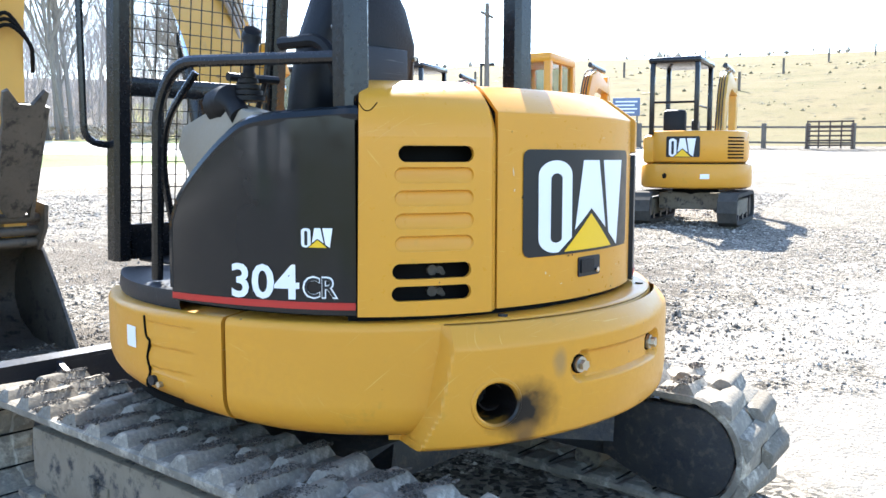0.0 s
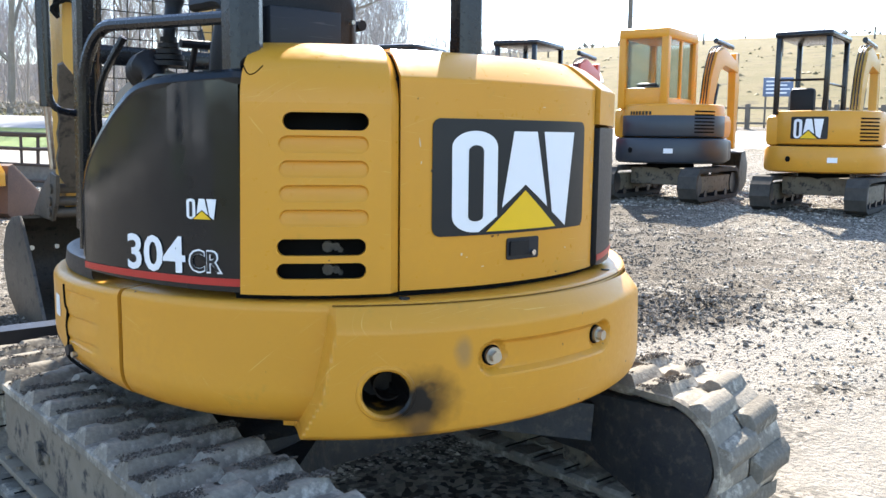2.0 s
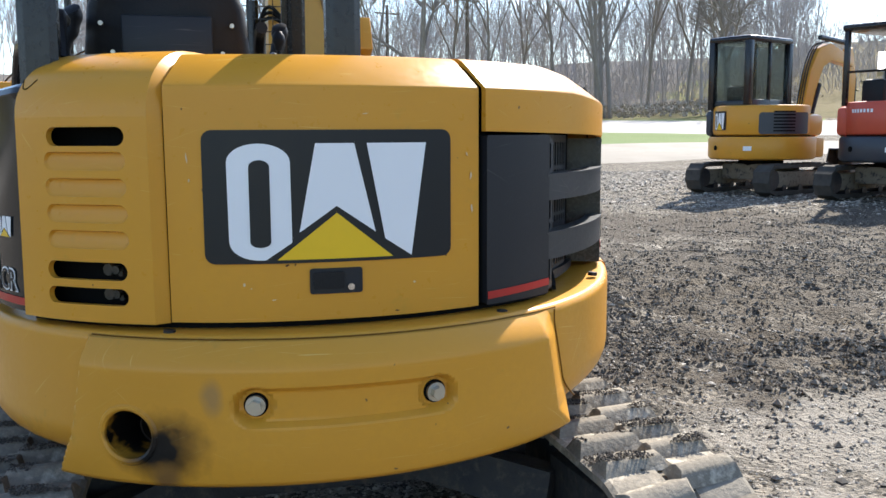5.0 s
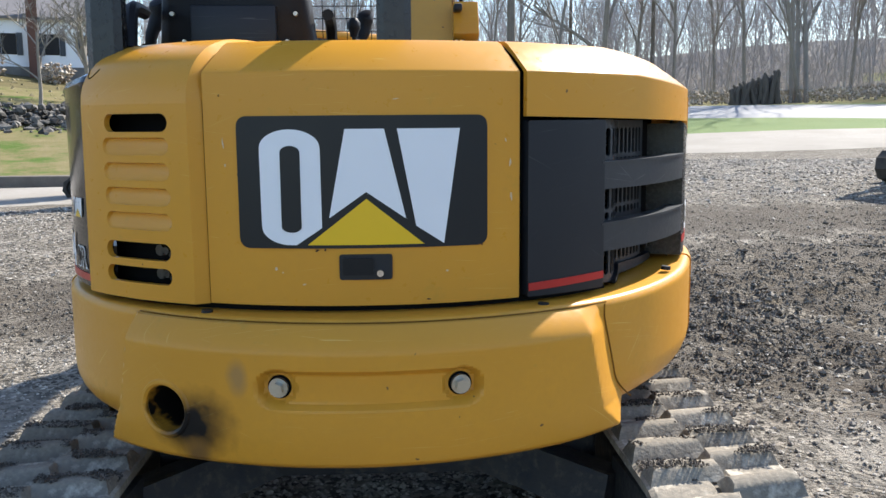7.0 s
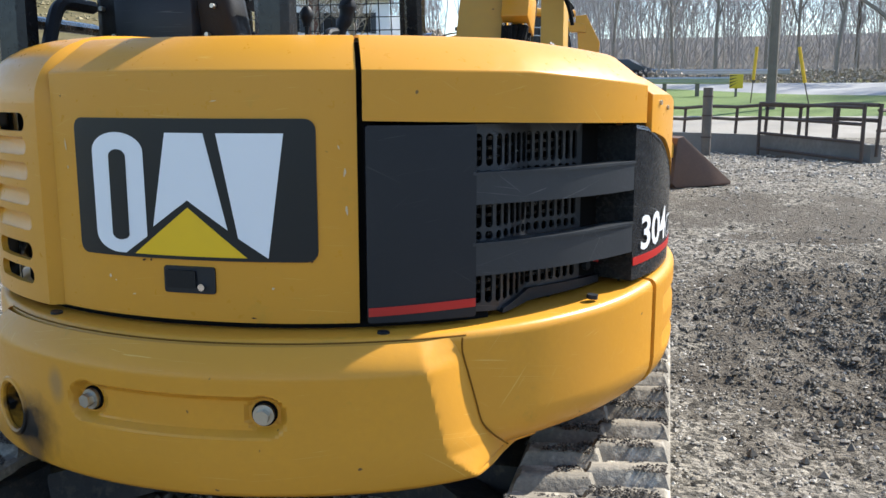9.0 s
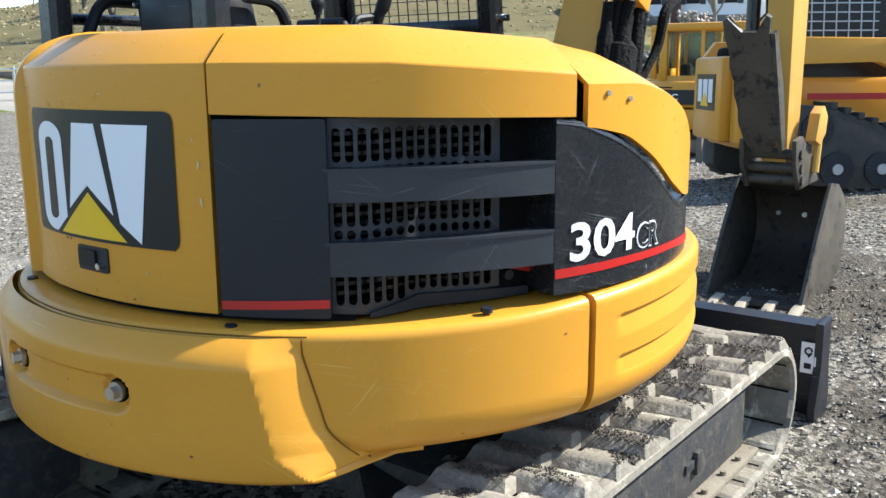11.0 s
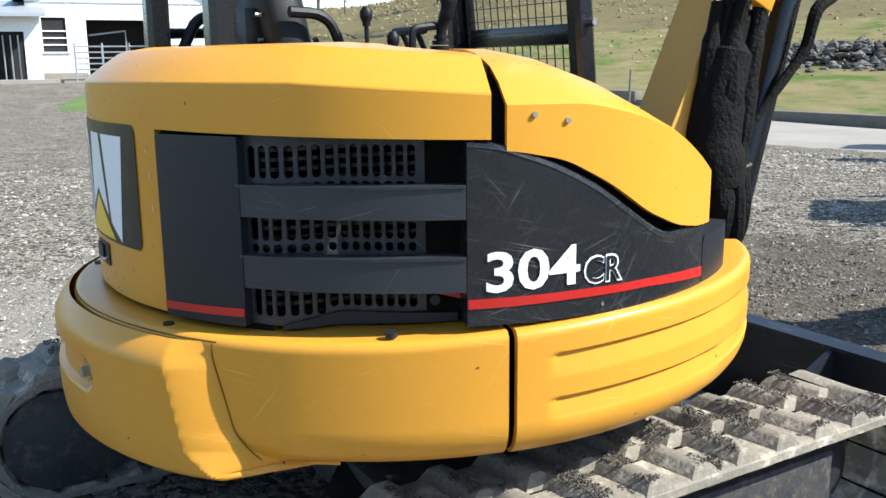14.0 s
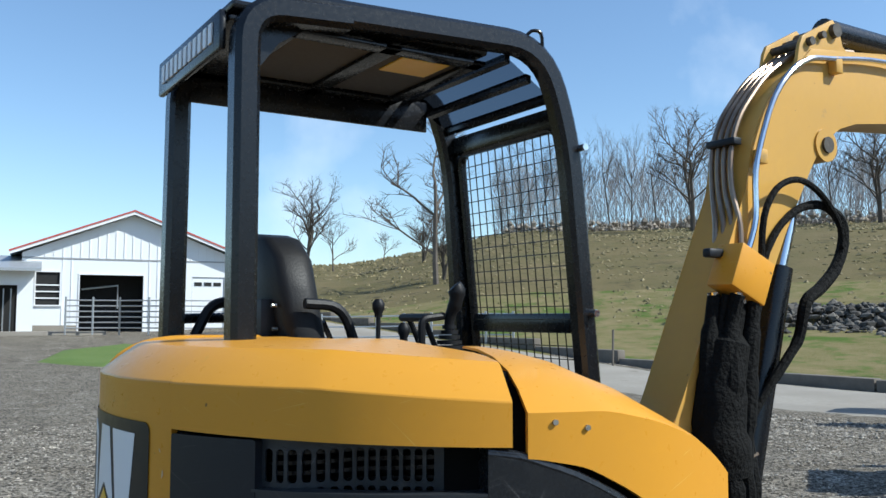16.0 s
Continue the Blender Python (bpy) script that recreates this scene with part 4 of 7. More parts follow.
def square_bar(pts, w, h, radius):
    P = bent(pts, radius, 6)
    b = bmesh.new()
    rings = []
    for i, p in enumerate(P):
        d = (P[min(i + 1, len(P) - 1)] - P[max(i - 1, 0)]).normalized()
        sx = Vector((1, 0, 0))
        sn = d.cross(sx).normalized()
        ring = []
        for u, v in ((-1, -.6), (-.6, -1), (.6, -1), (1, -.6), (1, .6), (.6, 1), (-.6, 1), (-1, .6)):
            ring.append(b.verts.new(p + sx * u * w / 2 + sn * v * h / 2))
        rings.append(ring)
    for p, q in zip(rings, rings[1:]):
        for k in range(8):
            b.faces.new((p[k], p[(k + 1) % 8], q[(k + 1) % 8], q[k]))
    b.faces.new(rings[0]), b.faces.new(rings[-1])
    return b


post = part("canopy_post", square_bar(HOOP_R[:2] + [(.058, -.3, 2.345)], .084, .070, .10), FRAME, EX, "square black rear post")
post2 = part("canopy_post", square_bar(HOOP_L[:2] + [(-.63, -.3, 2.33)], .084, .070, .08), FRAME, EX, "square black rear post")
part("canopy_rail", square_bar([(.058, -.50, 2.350)] + HOOP_R[2:], .062, .074, .16), FRAME, EX, "round-cornered black side rail")
part("canopy_rail", square_bar([(-.63, -.50, 2.330)] + HOOP_L[2:], .062, .074, .16), FRAME, EX, "round-cornered black side rail")
e = bmesh.new()
extrude(e, [(-.56, 2.31), (-.552, 2.17), (-.49, 2.255), (-.42, 2.30), (-.30, 2.325)], "x", .02, .03)
part("gusset", e, FRAME, EX)
rearband = part("rear_band", boxed(-.60, .02, -.655, -.635, 2.215, 2.325, .006), FRAME, EX, "black rear band of the canopy")
for k in range(11):
    u = -.545 + k * .048
    part("mark", boxed(u, u + .030, -.660, -.656, 2.245, 2.300), WHITE, rearband, "white bar of writing")
part("valance", boxed(-.615, -.600, -.60, .36, 2.215, 2.33, .004), FRAME, canopy)
part("headliner", boxed(-.52, -.03, -.50, .18, 2.312, 2.323, .004), mat("grey_headliner", (0.085, 0.085, 0.085), 0.8, fine=60, amount=0.5, dirt=(0.04, 0.04, 0.04), dirt_at=0.6, dirt_scale=8), canopy, "grey-beige headliner")
for x0, x1, y0, y1 in ((-.60, .03, -.16, -.10), (-.60, .03, .15, .20), (-.60, -.52, -.6, .2), (-.03, .03, -.6, .2), (-.60, .03, -.63, -.42)):
    part("roof_rib", boxed(x0, x1, y0, y1, 2.296, 2.311, .004), FRAME, canopy)
part("sticker", boxed(-.22, -.06, -.05, .12, 2.306, 2.3105), GOLD, canopy, "orange and yellow notice")
GLASS = bpy.data.materials.new("tinted_glass")
GLASS.use_nodes = True
gp = GLASS.node_tree.nodes["Principled BSDF"]
gp.inputs["Base Color"].default_value, gp.inputs["Roughness"].default_value, gp.inputs["Transmission Weight"].default_value = (.20, .21, .23, 1), .04, 1.0
gp.inputs["IOR"].default_value = 1.02
for k in range(3):
    y0, y1 = .205 + k * .085, .275 + k * .085
    z = lambda y: 2.352 - max(0, y - .25) * .62
    e = bmesh.new()
    extrude(e, [(y0, z(y0)), (y1, z(y1)), (y1, z(y1) + .005), (y0, z(y0) + .005)], "x", -.60, .03)
    g = part("skylight", e, GLASS, canopy, "tinted skylight pane")
    g.visible_shadow = False
    e = bmesh.new()
    extrude(e, [(y1 - .004, z(y1) - .012), (y1 + .017, z(y1) - .018), (y1 + .017, z(y1) + .008), (y1 - .004, z(y1) + .012)], "x", -.60, .03)
    part("skylight_bar", e, FRAME, canopy)
part("front_beam", boxed(-.60, .035, .475, .525, 2.135, 2.205, .01), FRAME, EX)
# front wire guard
wy = lambda z: .585 - (z - 1.28) * .10
guard = part("guard_frame", tube(bmesh.new(), bent([(-.575, wy(1.0), 1.0), (-.575, wy(2.14), 2.14), (.02, wy(2.14), 2.14), (.02, wy(1.30), 1.30)], .06), .017, 8, 1), FRAME, EX, "black frame of the wire guard")
part("guard_bar", boxed(-.575, .03, wy(1.49) - .012, wy(1.49) + .012, 1.455, 1.52, .006), FRAME, guard)
e = bmesh.new()
for k in range(14):
    x = -.56 + k * .0445
    tube(e, [(x, wy(1.0) - .008, 1.0), (x, wy(2.13) - .008, 2.13)], .0023, 4, 1)
for k in range(26):
    z = 1.01 + k * .0445
    tube(e, [(-.575, wy(z) - .012, z), (.02, wy(z) - .012, z)], .0023, 4, 1)
tagged(part("wire_mesh", e, FRAME, guard, "black welded wire mesh"), kind="stuff")
part("knob", disc(bmesh.new(), (.10, .535, 2.06), (1, 0, 0), .012, .03, 12), CHROME, guard)
part("knob", disc(bmesh.new(), (.10, .575, 1.52), (1, 0, 0), .012, .03, 12), CHROME, guard)
part("hook", tube(bmesh.new(), [(.06, .33, 2.40), (.07, .35, 2.425), (.08, .38, 2.42), (.075, .39, 2.37)], .006, 6, 3), FRAME, EX)
# rails beside the seat, mirror stay
part("hand_rail", tube(bmesh.new(), bent([(-.645, -.56, 1.500), (-.775, -.04, 1.512), (-.80, .02, 1.40), (-.80, .05, .90)], .10), .017, 10, 1), FRAME, EX, "bent black hand rail")
part("grab_bar", tube(bmesh.new(), [(-.70, -.02, 1.49), (-.74, .06, 1.36), (-.73, .11, 1.22), (-.70, .12, 1.05)], .011, 8, 4), FRAME, EX)
part("mirror_stay", tube(bmesh.new(), bent([(-.63, .50, 2.0), (-.725, .578, 2.0), (-.725, .578, 1.30), (-.62, .565, 1.285)], .07), .012, 8, 1), FRAME, EX, "bent black mirror stay")
part("arm_rest", tube(bmesh.new(), bent([(-.12, -.34, 1.545), (-.12, -.22, 1.54), (-.12, -.16, 1.38)], .06), .016, 8, 1), RUBBER, EX)
part("arm_rest", tube(bmesh.new(), bent([(-.60, -.52, 1.44), (-.61, -.46, 1.555), (-.62, -.30, 1.555)], .05), .018, 8, 1), RUBBER, EX)
# floor, seat, consoles, levers
fl = bmesh.new()
skin(fl, span(-214, -171, 3), lambda a: [(rC(a) - .035, .838), (rC(a) - .03, .852), (rC(a) - .035, .888), (rC(a) - .05, .893), (.05, .893)])
floor_plate = part("floor_plate", fl, BLACK, EX, "black floor plate with a worn lip")
part("floor_mat", boxed(-.56, .02, .10, .55, .894, .905, .004), RUBBER, floor_plate)
part("front_panel", boxed(-.58, .04, .555, .575, .90, 1.02, .004), FRAME, EX)
part("side_console", boxed(-.60, -.50, -.32, .05, .90, 1.30, .02), BLACK, EX)
st = bmesh.new()
prof = [(-.11, 0), (-.17, .07), (-.202, .20), (-.21, .33), (-.195, .45), (-.15, .54), (-.08, .595), (0, .61), (.08, .595), (.15, .54), (.195, .45), (.21, .33), (.202, .20), (.17, .07), (.11, 0)]
rings = [[st.verts.new((-.36 + x * sc, -.31 + dy - z * .19 + .10 * (z / .6) ** 2 * (z < .3) + (.015 if z > .5 else 0), 1.075 + z * (1.13 if sc > .95 else 1.115))) for x, z in prof] for dy, sc in ((0, .86), (.012, .96), (.03, 1.0), (.08, 1.0), (.11, .96), (.125, .86))]
for p, q in zip(rings, rings[1:]):
    for k in range(len(p)):
        st.faces.new((p[k], p[(k + 1) % len(p)], q[(k + 1) % len(p)], q[k]))
st.faces.new(rings[0]), st.faces.new(rings[-1])
bmesh.ops.bevel(st, geom=[e for e in st.edges if not e.is_boundary and e.calc_face_angle(0) > .9], offset=.015, segments=2, affect="EDGES")
seat = part("seat_back", st, RUBBER, EX, "black vinyl seat back", 50)
part("back_plate", boxed(-.47, -.25, -.425, -.365, 1.40, 1.56, .004), BLACK, seat)
for x, z in ((-.52, 1.54), (-.20, 1.54), (-.495, 1.47), (-.225, 1.47), (-.53, 1.60)):
    part("bolt", disc(bmesh.new(), (x, -.315 - (z - 1.075) * .19, z), (0, 1, 0), .006, .016, 8), ZINC, seat)
part("seat_cushion", boxed(-.57, -.15, -.34, .10, 1.03, 1.15, .045), RUBBER, EX, "black vinyl seat cushion")
part("seat_base", boxed(-.54, -.18, -.44, -.02, .89, 1.04, .01), BLACK, EX)
for cx, cy, col, top in ((-.66, -.08, BEIGE, 1.40), (-.10, .05, BLACK, 1.40)):
    e = bmesh.new()
    extrude(e, [(cy - .22, 1.10), (cy + .02, 1.06), (cy + .16, 1.28), (cy + .13, 1.34), (cy - .06, top), (cy - .20, top - .03)], "x", cx - .045, cx + .045, .012)
    con = part("console", e, col, EX, "worn control console")
    jx, jy = cx + (.02 if cx < -.3 else .04), cy - .10 if cx < -.3 else cy + .07
    e = bmesh.new()
    for k in range(5):
        disc(e, (jx, jy, top + .012 + k * .016), (0, 0, 1), .046 - k * .006, .012, 18)
    part("rubber_boot", e, RUBBER, con)
    e = bmesh.new()
    tube(e, [(jx, jy, top + .06), (jx + .005, jy, top + .11), (jx + .02, jy + .01, top + .15), (jx + .025, jy + .012, top + .19), (jx + .022, jy + .004, top + .205)], [.016, .018, .022, .027, .024, .012], 12, 3)
    part("joystick", e, RUBBER, con, "black joystick grip")
e = bmesh.new()
tube(e, [(-.69, -.21, 1.36), (-.68, -.15, 1.40), (-.67, -.06, 1.385)], [.03, .05, .03], 12, 3)
part("console_pad", e, RUBBER, EX)
for x, y, z0, z1 in ((-.06, -.13, 1.36, 1.56), (-.03, -.06, 1.36, 1.49)):
    e = bmesh.new()
    tube(e, [(x, y, z0), (x, y, z1 - .05)], .007, 8, 1)
    tube(e, [(x, y, z1 - .055), (x, y, z1 - .03), (x, y, z1)], [.012, .019, .010], 10, 2)
    part("lever", e, RUBBER, EX, "black control lever")
for x in (-.40, -.30):
    e = bmesh.new()
    tube(e, [(x, .36, .90), (x, .30, 1.20), (x, .20, 1.44), (x, .17, 1.50)], .010, 8, 3)
    tube(e, [(x - .05, .17, 1.505), (x + .05, .17, 1.505)], .014, 8, 1)
    part("travel_lever", e, RUBBER, EX, "black travel lever")
e = bmesh.new()
tube(e, bent([(-.06, .02, 1.40), (-.06, .02, 1.50), (-.06, .10, 1.51)], .02), .012, 8, 1)
part("lever", e, RUBBER, EX)

# boom with its swing post, pipes, hoses and ram
XB0, XB1 = .125, .300
bo = bmesh.new()
extrude(bo, [(.70, 1.02), (.70, 1.14), (.775, 1.28), (1.085, 1.94), (1.11, 2.09), (1.155, 2.19), (1.22, 2.28), (1.30, 2.36), (1.40, 2.43), (1.46, 2.492), (1.683, 2.515), (1.936, 2.545), (2.5, 2.57), (3.12, 2.50), (3.19, 2.42), (3.12, 2.34), (2.5, 2.31), (1.918, 2.265), (1.72, 2.245), (1.62, 2.215), (1.53, 2.16), (1.46, 2.08), (1.40, 1.98), (1.287, 1.80), (1.125, 1.50), (.95, 1.22), (.83, 1.02)], "x", XB0, XB1, .004)
boom = part("boom", bo, BOOM, EX, "cranked yellow boom, paint chipped")
for x in (XB0 + .002, XB1 - .018):
    e = bmesh.new()
    extrude(e, [(1.38, 2.42), (1.40, 2.50), (1.42, 2.535), (1.48, 2.565), (1.55, 2.60), (1.60, 2.625), (1.635, 2.60), (1.655, 2.53), (1.70, 2.50), (1.5, 2.48)], "x", x, x + .016, .002)
    part("pin_bracket", e, BOOM, boom)
for y, z, r in ((1.60, 2.58, .027), (1.526, 2.138, .030), (1.52, 2.55, .014), (1.45, 2.515, .016)):
    part("pin", disc(bmesh.new(), ((XB0 + XB1) / 2, y, z), (1, 0, 0), r, .21, 18), WORN, boom, "dark steel pin")
part("boss", disc(bmesh.new(), (.2125, 1.526, 2.138), (1, 0, 0), .062, .19, 24), BOOM, boom)
e = bmesh.new()
tube(e, [(.325, 1.05, 1.72), (.325, 1.098, 1.84), (.325, 1.105, 2.0), (.325, 1.15, 2.14), (.325, 1.22, 2.28), (.325, 1.316, 2.383), (.325, 1.42, 2.44), (.325, 1.55, 2.46), (.325, 1.9, 2.50), (.325, 2.6, 2.50)], .011, 8, 4)
part("hydraulic_pipe", e, CHROME, boom, "bright steel hydraulic pipe")
for k in range(4):
    o = k * .028
    e = bmesh.new()
    tube(e, [(.23 + o, 1.00 + o * .4, 1.70), (.22 + o, 1.02 + o * .3, 1.82), (.18 + o, 1.055, 1.95), (.165 + o, 1.075, 2.08), (.16 + o, 1.125, 2.20), (.16 + o, 1.20, 2.295), (.16 + o, 1.29, 2.385), (.16 + o, 1.40, 2.455), (.16 + o, 1.52, 2.51), (.16 + o, 1.8, 2.545)], .0095, 8, 4)
    part("hydraulic_pipe", e, PIPE, boom, "tarnished steel hydraulic pipe")
part("pipe_clamp", boxed(.15, .275, 1.06, 1.10, 2.10, 2.125, .004), BLACK, boom)
part("pipe_clip", boxed(.30, .335, 1.56, 1.60, 2.41, 2.47, .004), BOOM, boom)
part("pipe_clip", boxed(.30, .335, 1.12, 1.16, 2.03, 2.08, .004), BOOM, boom)
mb = bmesh.new()
box(mb, .30, .405, -.085, .085, -.075, .075, .006, Matrix.Translation((0, .985, 1.645)) @ Matrix.Rotation(radians(-24), 4, "X"))
part("manifold_box", mb, PAINT, boom, "yellow hose cover box")
part("work_light", boxed(.30, .335, .86, .93, 1.70, 1.73, .008), BLACK, boom)
random.seed(11)
for k in range(8):
    y0 = .885 + .026 * k
    x = .325 + .026 * (k % 3)
    e = bmesh.new()
    r = (.026, .016, .030, .013, .024, .028, .012, .022)[k]
    w = [random.uniform(-.02, .02) for _ in range(6)]
    tube(e, [(x, y0, 1.58), (x + w[0], y0 - .02, 1.46), (x + w[1], y0 - .05 + w[2] * .5, 1.30), (x + w[3], y0 - .07, 1.14), (x + .01 + w[4], y0 - .08, .98), (x - .03, y0 - .04, .82), (x - .08, y0 - .08, .70)], [r * .8, r * 1.1, r * 1.3, r * 1.05, r * 1.3, r * 1.1, r], 10, 5)
    hose = part("hose", e, HOSE, boom, "black sleeved hydraulic hose")
    if k % 2 == 0:
        part("fitting", disc(bmesh.new(), (x, y0, 1.572), (0, .2, -1), .020, .035, 12), CHROME, hose)
part("hose_sleeve", tube(bmesh.new(), [(.335, .96, 1.54), (.335, .93, 1.42), (.34, .89, 1.26), (.345, .87, 1.12), (.34, .88, 1.0)], [.045, .075, .085, .10, .07], 12, 4), HOSE, boom, "black cloth sleeve round the hoses")
part("hose_tie", tube(bmesh.new(), [(.37, .80, 1.06), (.40, .92, 1.065), (.37, 1.02, 1.07)], .006, 6, 3), PIPE, boom)
for dx in (0, .03):
    e = bmesh.new()
    if dx:
        tube(e, [(.34, 1.10, 1.66), (.345, 1.115, 1.84), (.35, 1.18, 1.945), (.35, 1.29, 1.985), (.345, 1.40, 1.96), (.34, 1.49, 1.90), (.335, 1.55, 1.83), (.33, 1.56, 1.76)], .0115, 8, 4)
    else:
        tube(e, [(.31, 1.13, 1.62), (.31, 1.17, 1.73), (.31, 1.25, 1.83), (.312, 1.36, 1.895), (.316, 1.48, 1.91), (.32, 1.575, 1.86), (.32, 1.585, 1.775), (.32, 1.53, 1.68), (.32, 1.44, 1.61), (.32, 1.36, 1.56), (.31, 1.33, 1.44), (.30, 1.27, 1.36), (.29, 1.16, 1.24), (.28, 1.06, 1.10), (.26, 1.0, .9)], [.012, .013, .015, .017, .020, .021, .022, .022, .020, .017, .013, .012, .012], 8, 4)
    part("hose", e, HOSE, boom, "looping black hydraulic hose")
part("ram_barrel", disc(bmesh.new(), (.215, 1.245, 1.30), Vector((0, .22, .80)), .052, .80, 22), FRAME, boom, "black boom ram barrel")
part("ram_rod", tube(bmesh.new(), [(.215, 1.32, 1.58), (.215, 1.51, 2.12)], .027, 16, 1), CHROME, boom, "chrome boom ram rod")
sw = bmesh.new()
extrude(sw, [(.62, .50), (.55, .80), (.60, 1.12), (.72, 1.18), (.82, 1.10), (.92, .95), (.94, .80), (.90, .62), (.80, .50)], "x", .09, .32, .02)
part("swing_post", sw, BOOM, EX, "yellow swing post at the boom foot")
part("swing_bracket", boxed(.02, .42, .45, .72, .60, .86, .03), MUDDY, EX)
# dipper stick, thumb, bucket
sk = bmesh.new()
extrude(sk, [(3.06, 2.62), (3.20, 2.66), (3.36, 2.40), (3.42, 1.9), (3.40, 1.1), (3.36, .78), (3.26, .74), (3.20, .80), (3.17, 1.2), (3.14, 1.9), (3.06, 2.34)], "x", .135, .275, .006)
stick = part("dipper_stick", sk, BOOM, EX, "yellow dipper stick")
part("ram_barrel", disc(bmesh.new(), (.205, 3.47, 1.85), (0, -.05, 1), .045, .9, 18), FRAME, stick, "black bucket ram barrel")
part("ram_rod", tube(bmesh.new(), [(.205, 3.46, 1.4), (.205, 3.44, 1.02)], .022, 14, 1), CHROME, stick)
part("ram_barrel", disc(bmesh.new(), (.04, 3.20, 1.75), (0, 0.02, 1), .038, .75, 16), FRAME, stick, "black thumb ram barrel")
part("ram_rod", tube(bmesh.new(), [(.04, 3.19, 1.40), (.05, 3.15, 1.0)], .020, 12, 1), PIPE, stick)
part("ram_barrel", disc(bmesh.new(), (.2125, 2.46, 2.615), (0, 1, .0), .050, 1.6, 18), FRAME, boom, "black stick ram barrel")
for k in range(3):
    e = bmesh.new()
    tube(e, [(.10, 3.10, 1.9), (.06 + .02 * k, 3.08, 1.95 + .04 * k), (.16, 3.05, 2.0 + .03 * k), (.29, 3.08, 1.9), (.33, 3.15, 1.75 + .05 * k)], .012, 8, 4)
    part("hose", e, HOSE, stick)
th = bmesh.new()
edge = [(-.06, 0), (-.115, .06)] + [(-.125 - (.018 if k % 2 else 0) - k * .003, .10 + k * .075) for k in range(8)] + [(-.165, .72), (-.13, .735), (-.05, .655), (.05, .650), (.125, .735), (.155, .72)] + [(.13 + (.018 if k % 2 else 0) - k * .003, .64 - k * .075) for k in range(8)] + [(.105, .06), (.06, 0)]
extrude(th, edge, "y", -.016, .016, .003)
bmesh.ops.transform(th, matrix=Matrix.Translation((.165, 3.12, .895)) @ Matrix.Rotation(radians(22), 4, "X") @ Matrix.Rotation(radians(-2), 4, "Y") @ Matrix.Diagonal((.80, 1, 1.07, 1)), verts=th.verts)
thumb = part("thumb", th, WORN, EX, "worn serrated steel thumb plate")
e = bmesh.new()
extrude(e, [(0, 0), (.06, .02), (.09, .35), (.05, .70), (0, .70)], "x", -.012, .012)
bmesh.ops.transform(e, matrix=Matrix.Translation((.265, 3.11, .88)) @ Matrix.Rotation(radians(22), 4, "X"), verts=e.verts)
part("rib", e, WORN, thumb)
qh = bmesh.new()
box(qh, .08, .34, 3.24, 3.56, .69, .80, .02)
hitch = part("quick_hitch", qh, WORN, EX, "greasy dark quick hitch")
for z in (.73, .80, .88):
    part("pin", disc(bmesh.new(), (.20, 3.22 - (z - .73) * .3, z), (1, 0, 0), .030, .34, 16), WORN, hitch)
for x in (.055, .345):
    e = bmesh.new()
    extrude(e, [(3.20, .68), (3.10, .82), (3.08, .96), (3.20, .98), (3.40, .86), (3.58, .70)], "x", x - .012, x + .012, .002)
    part("ear", e, WORN, hitch)
e = bmesh.new()
extrude(e, [(3.30, .95), (3.36, 1.10), (3.44, 1.14), (3.52, 1.08), (3.50, .98), (3.40, .92)], "x", .34, .40, .004)
part("link", e, BOOM, hitch, "yellow bucket link")
part("link", tube(bmesh.new(), [(.37, 3.46, 1.0), (.37, 3.42, .76)], .026, 10, 1), BOOM, hitch)
bk = bmesh.new()
outer = [(2.98, .030), (3.30, .015), (3.58, .05), (3.76, .16), (3.84, .32), (3.82, .48), (3.74, .60), (3.60, .68), (3.44, .70)]
inner = [(3.44, .68), (3.59, .66), (3.72, .585), (3.795, .47), (3.815, .32), (3.74, .175), (3.57, .072), (3.30, .037), (2.98, .052)]
extrude(bk, outer + inner, "x", -.07, .455, .002)
bucket = part("bucket", bk, WORN, EX, "dark worn digging bucket resting on the gravel")
for x in (-.085, .45):
    e = bmesh.new()
    extrude(e, outer + [(3.38, .64), (3.22, .42), (3.02, .10)], "x", x, x + .020, .003)
    part("side_plate", e, WORN, bucket)
for x in (.005, .16, .31, .455):
    e = bmesh.new()
    extrude(e, [(3.02, .030), (2.93, .026), (2.85, .030), (2.93, .058), (3.02, .068)], "x", x - .026, x + .026, .004)
    part("tooth", e, TOOTH, bucket, "bare steel bucket tooth")
for x, z in ((.08, .45), (.24, .45)):
    part("bolt", disc(bmesh.new(), (x, 3.785, z), (0, 1, -.1), .016, .03, 10), ZINC, bucket)

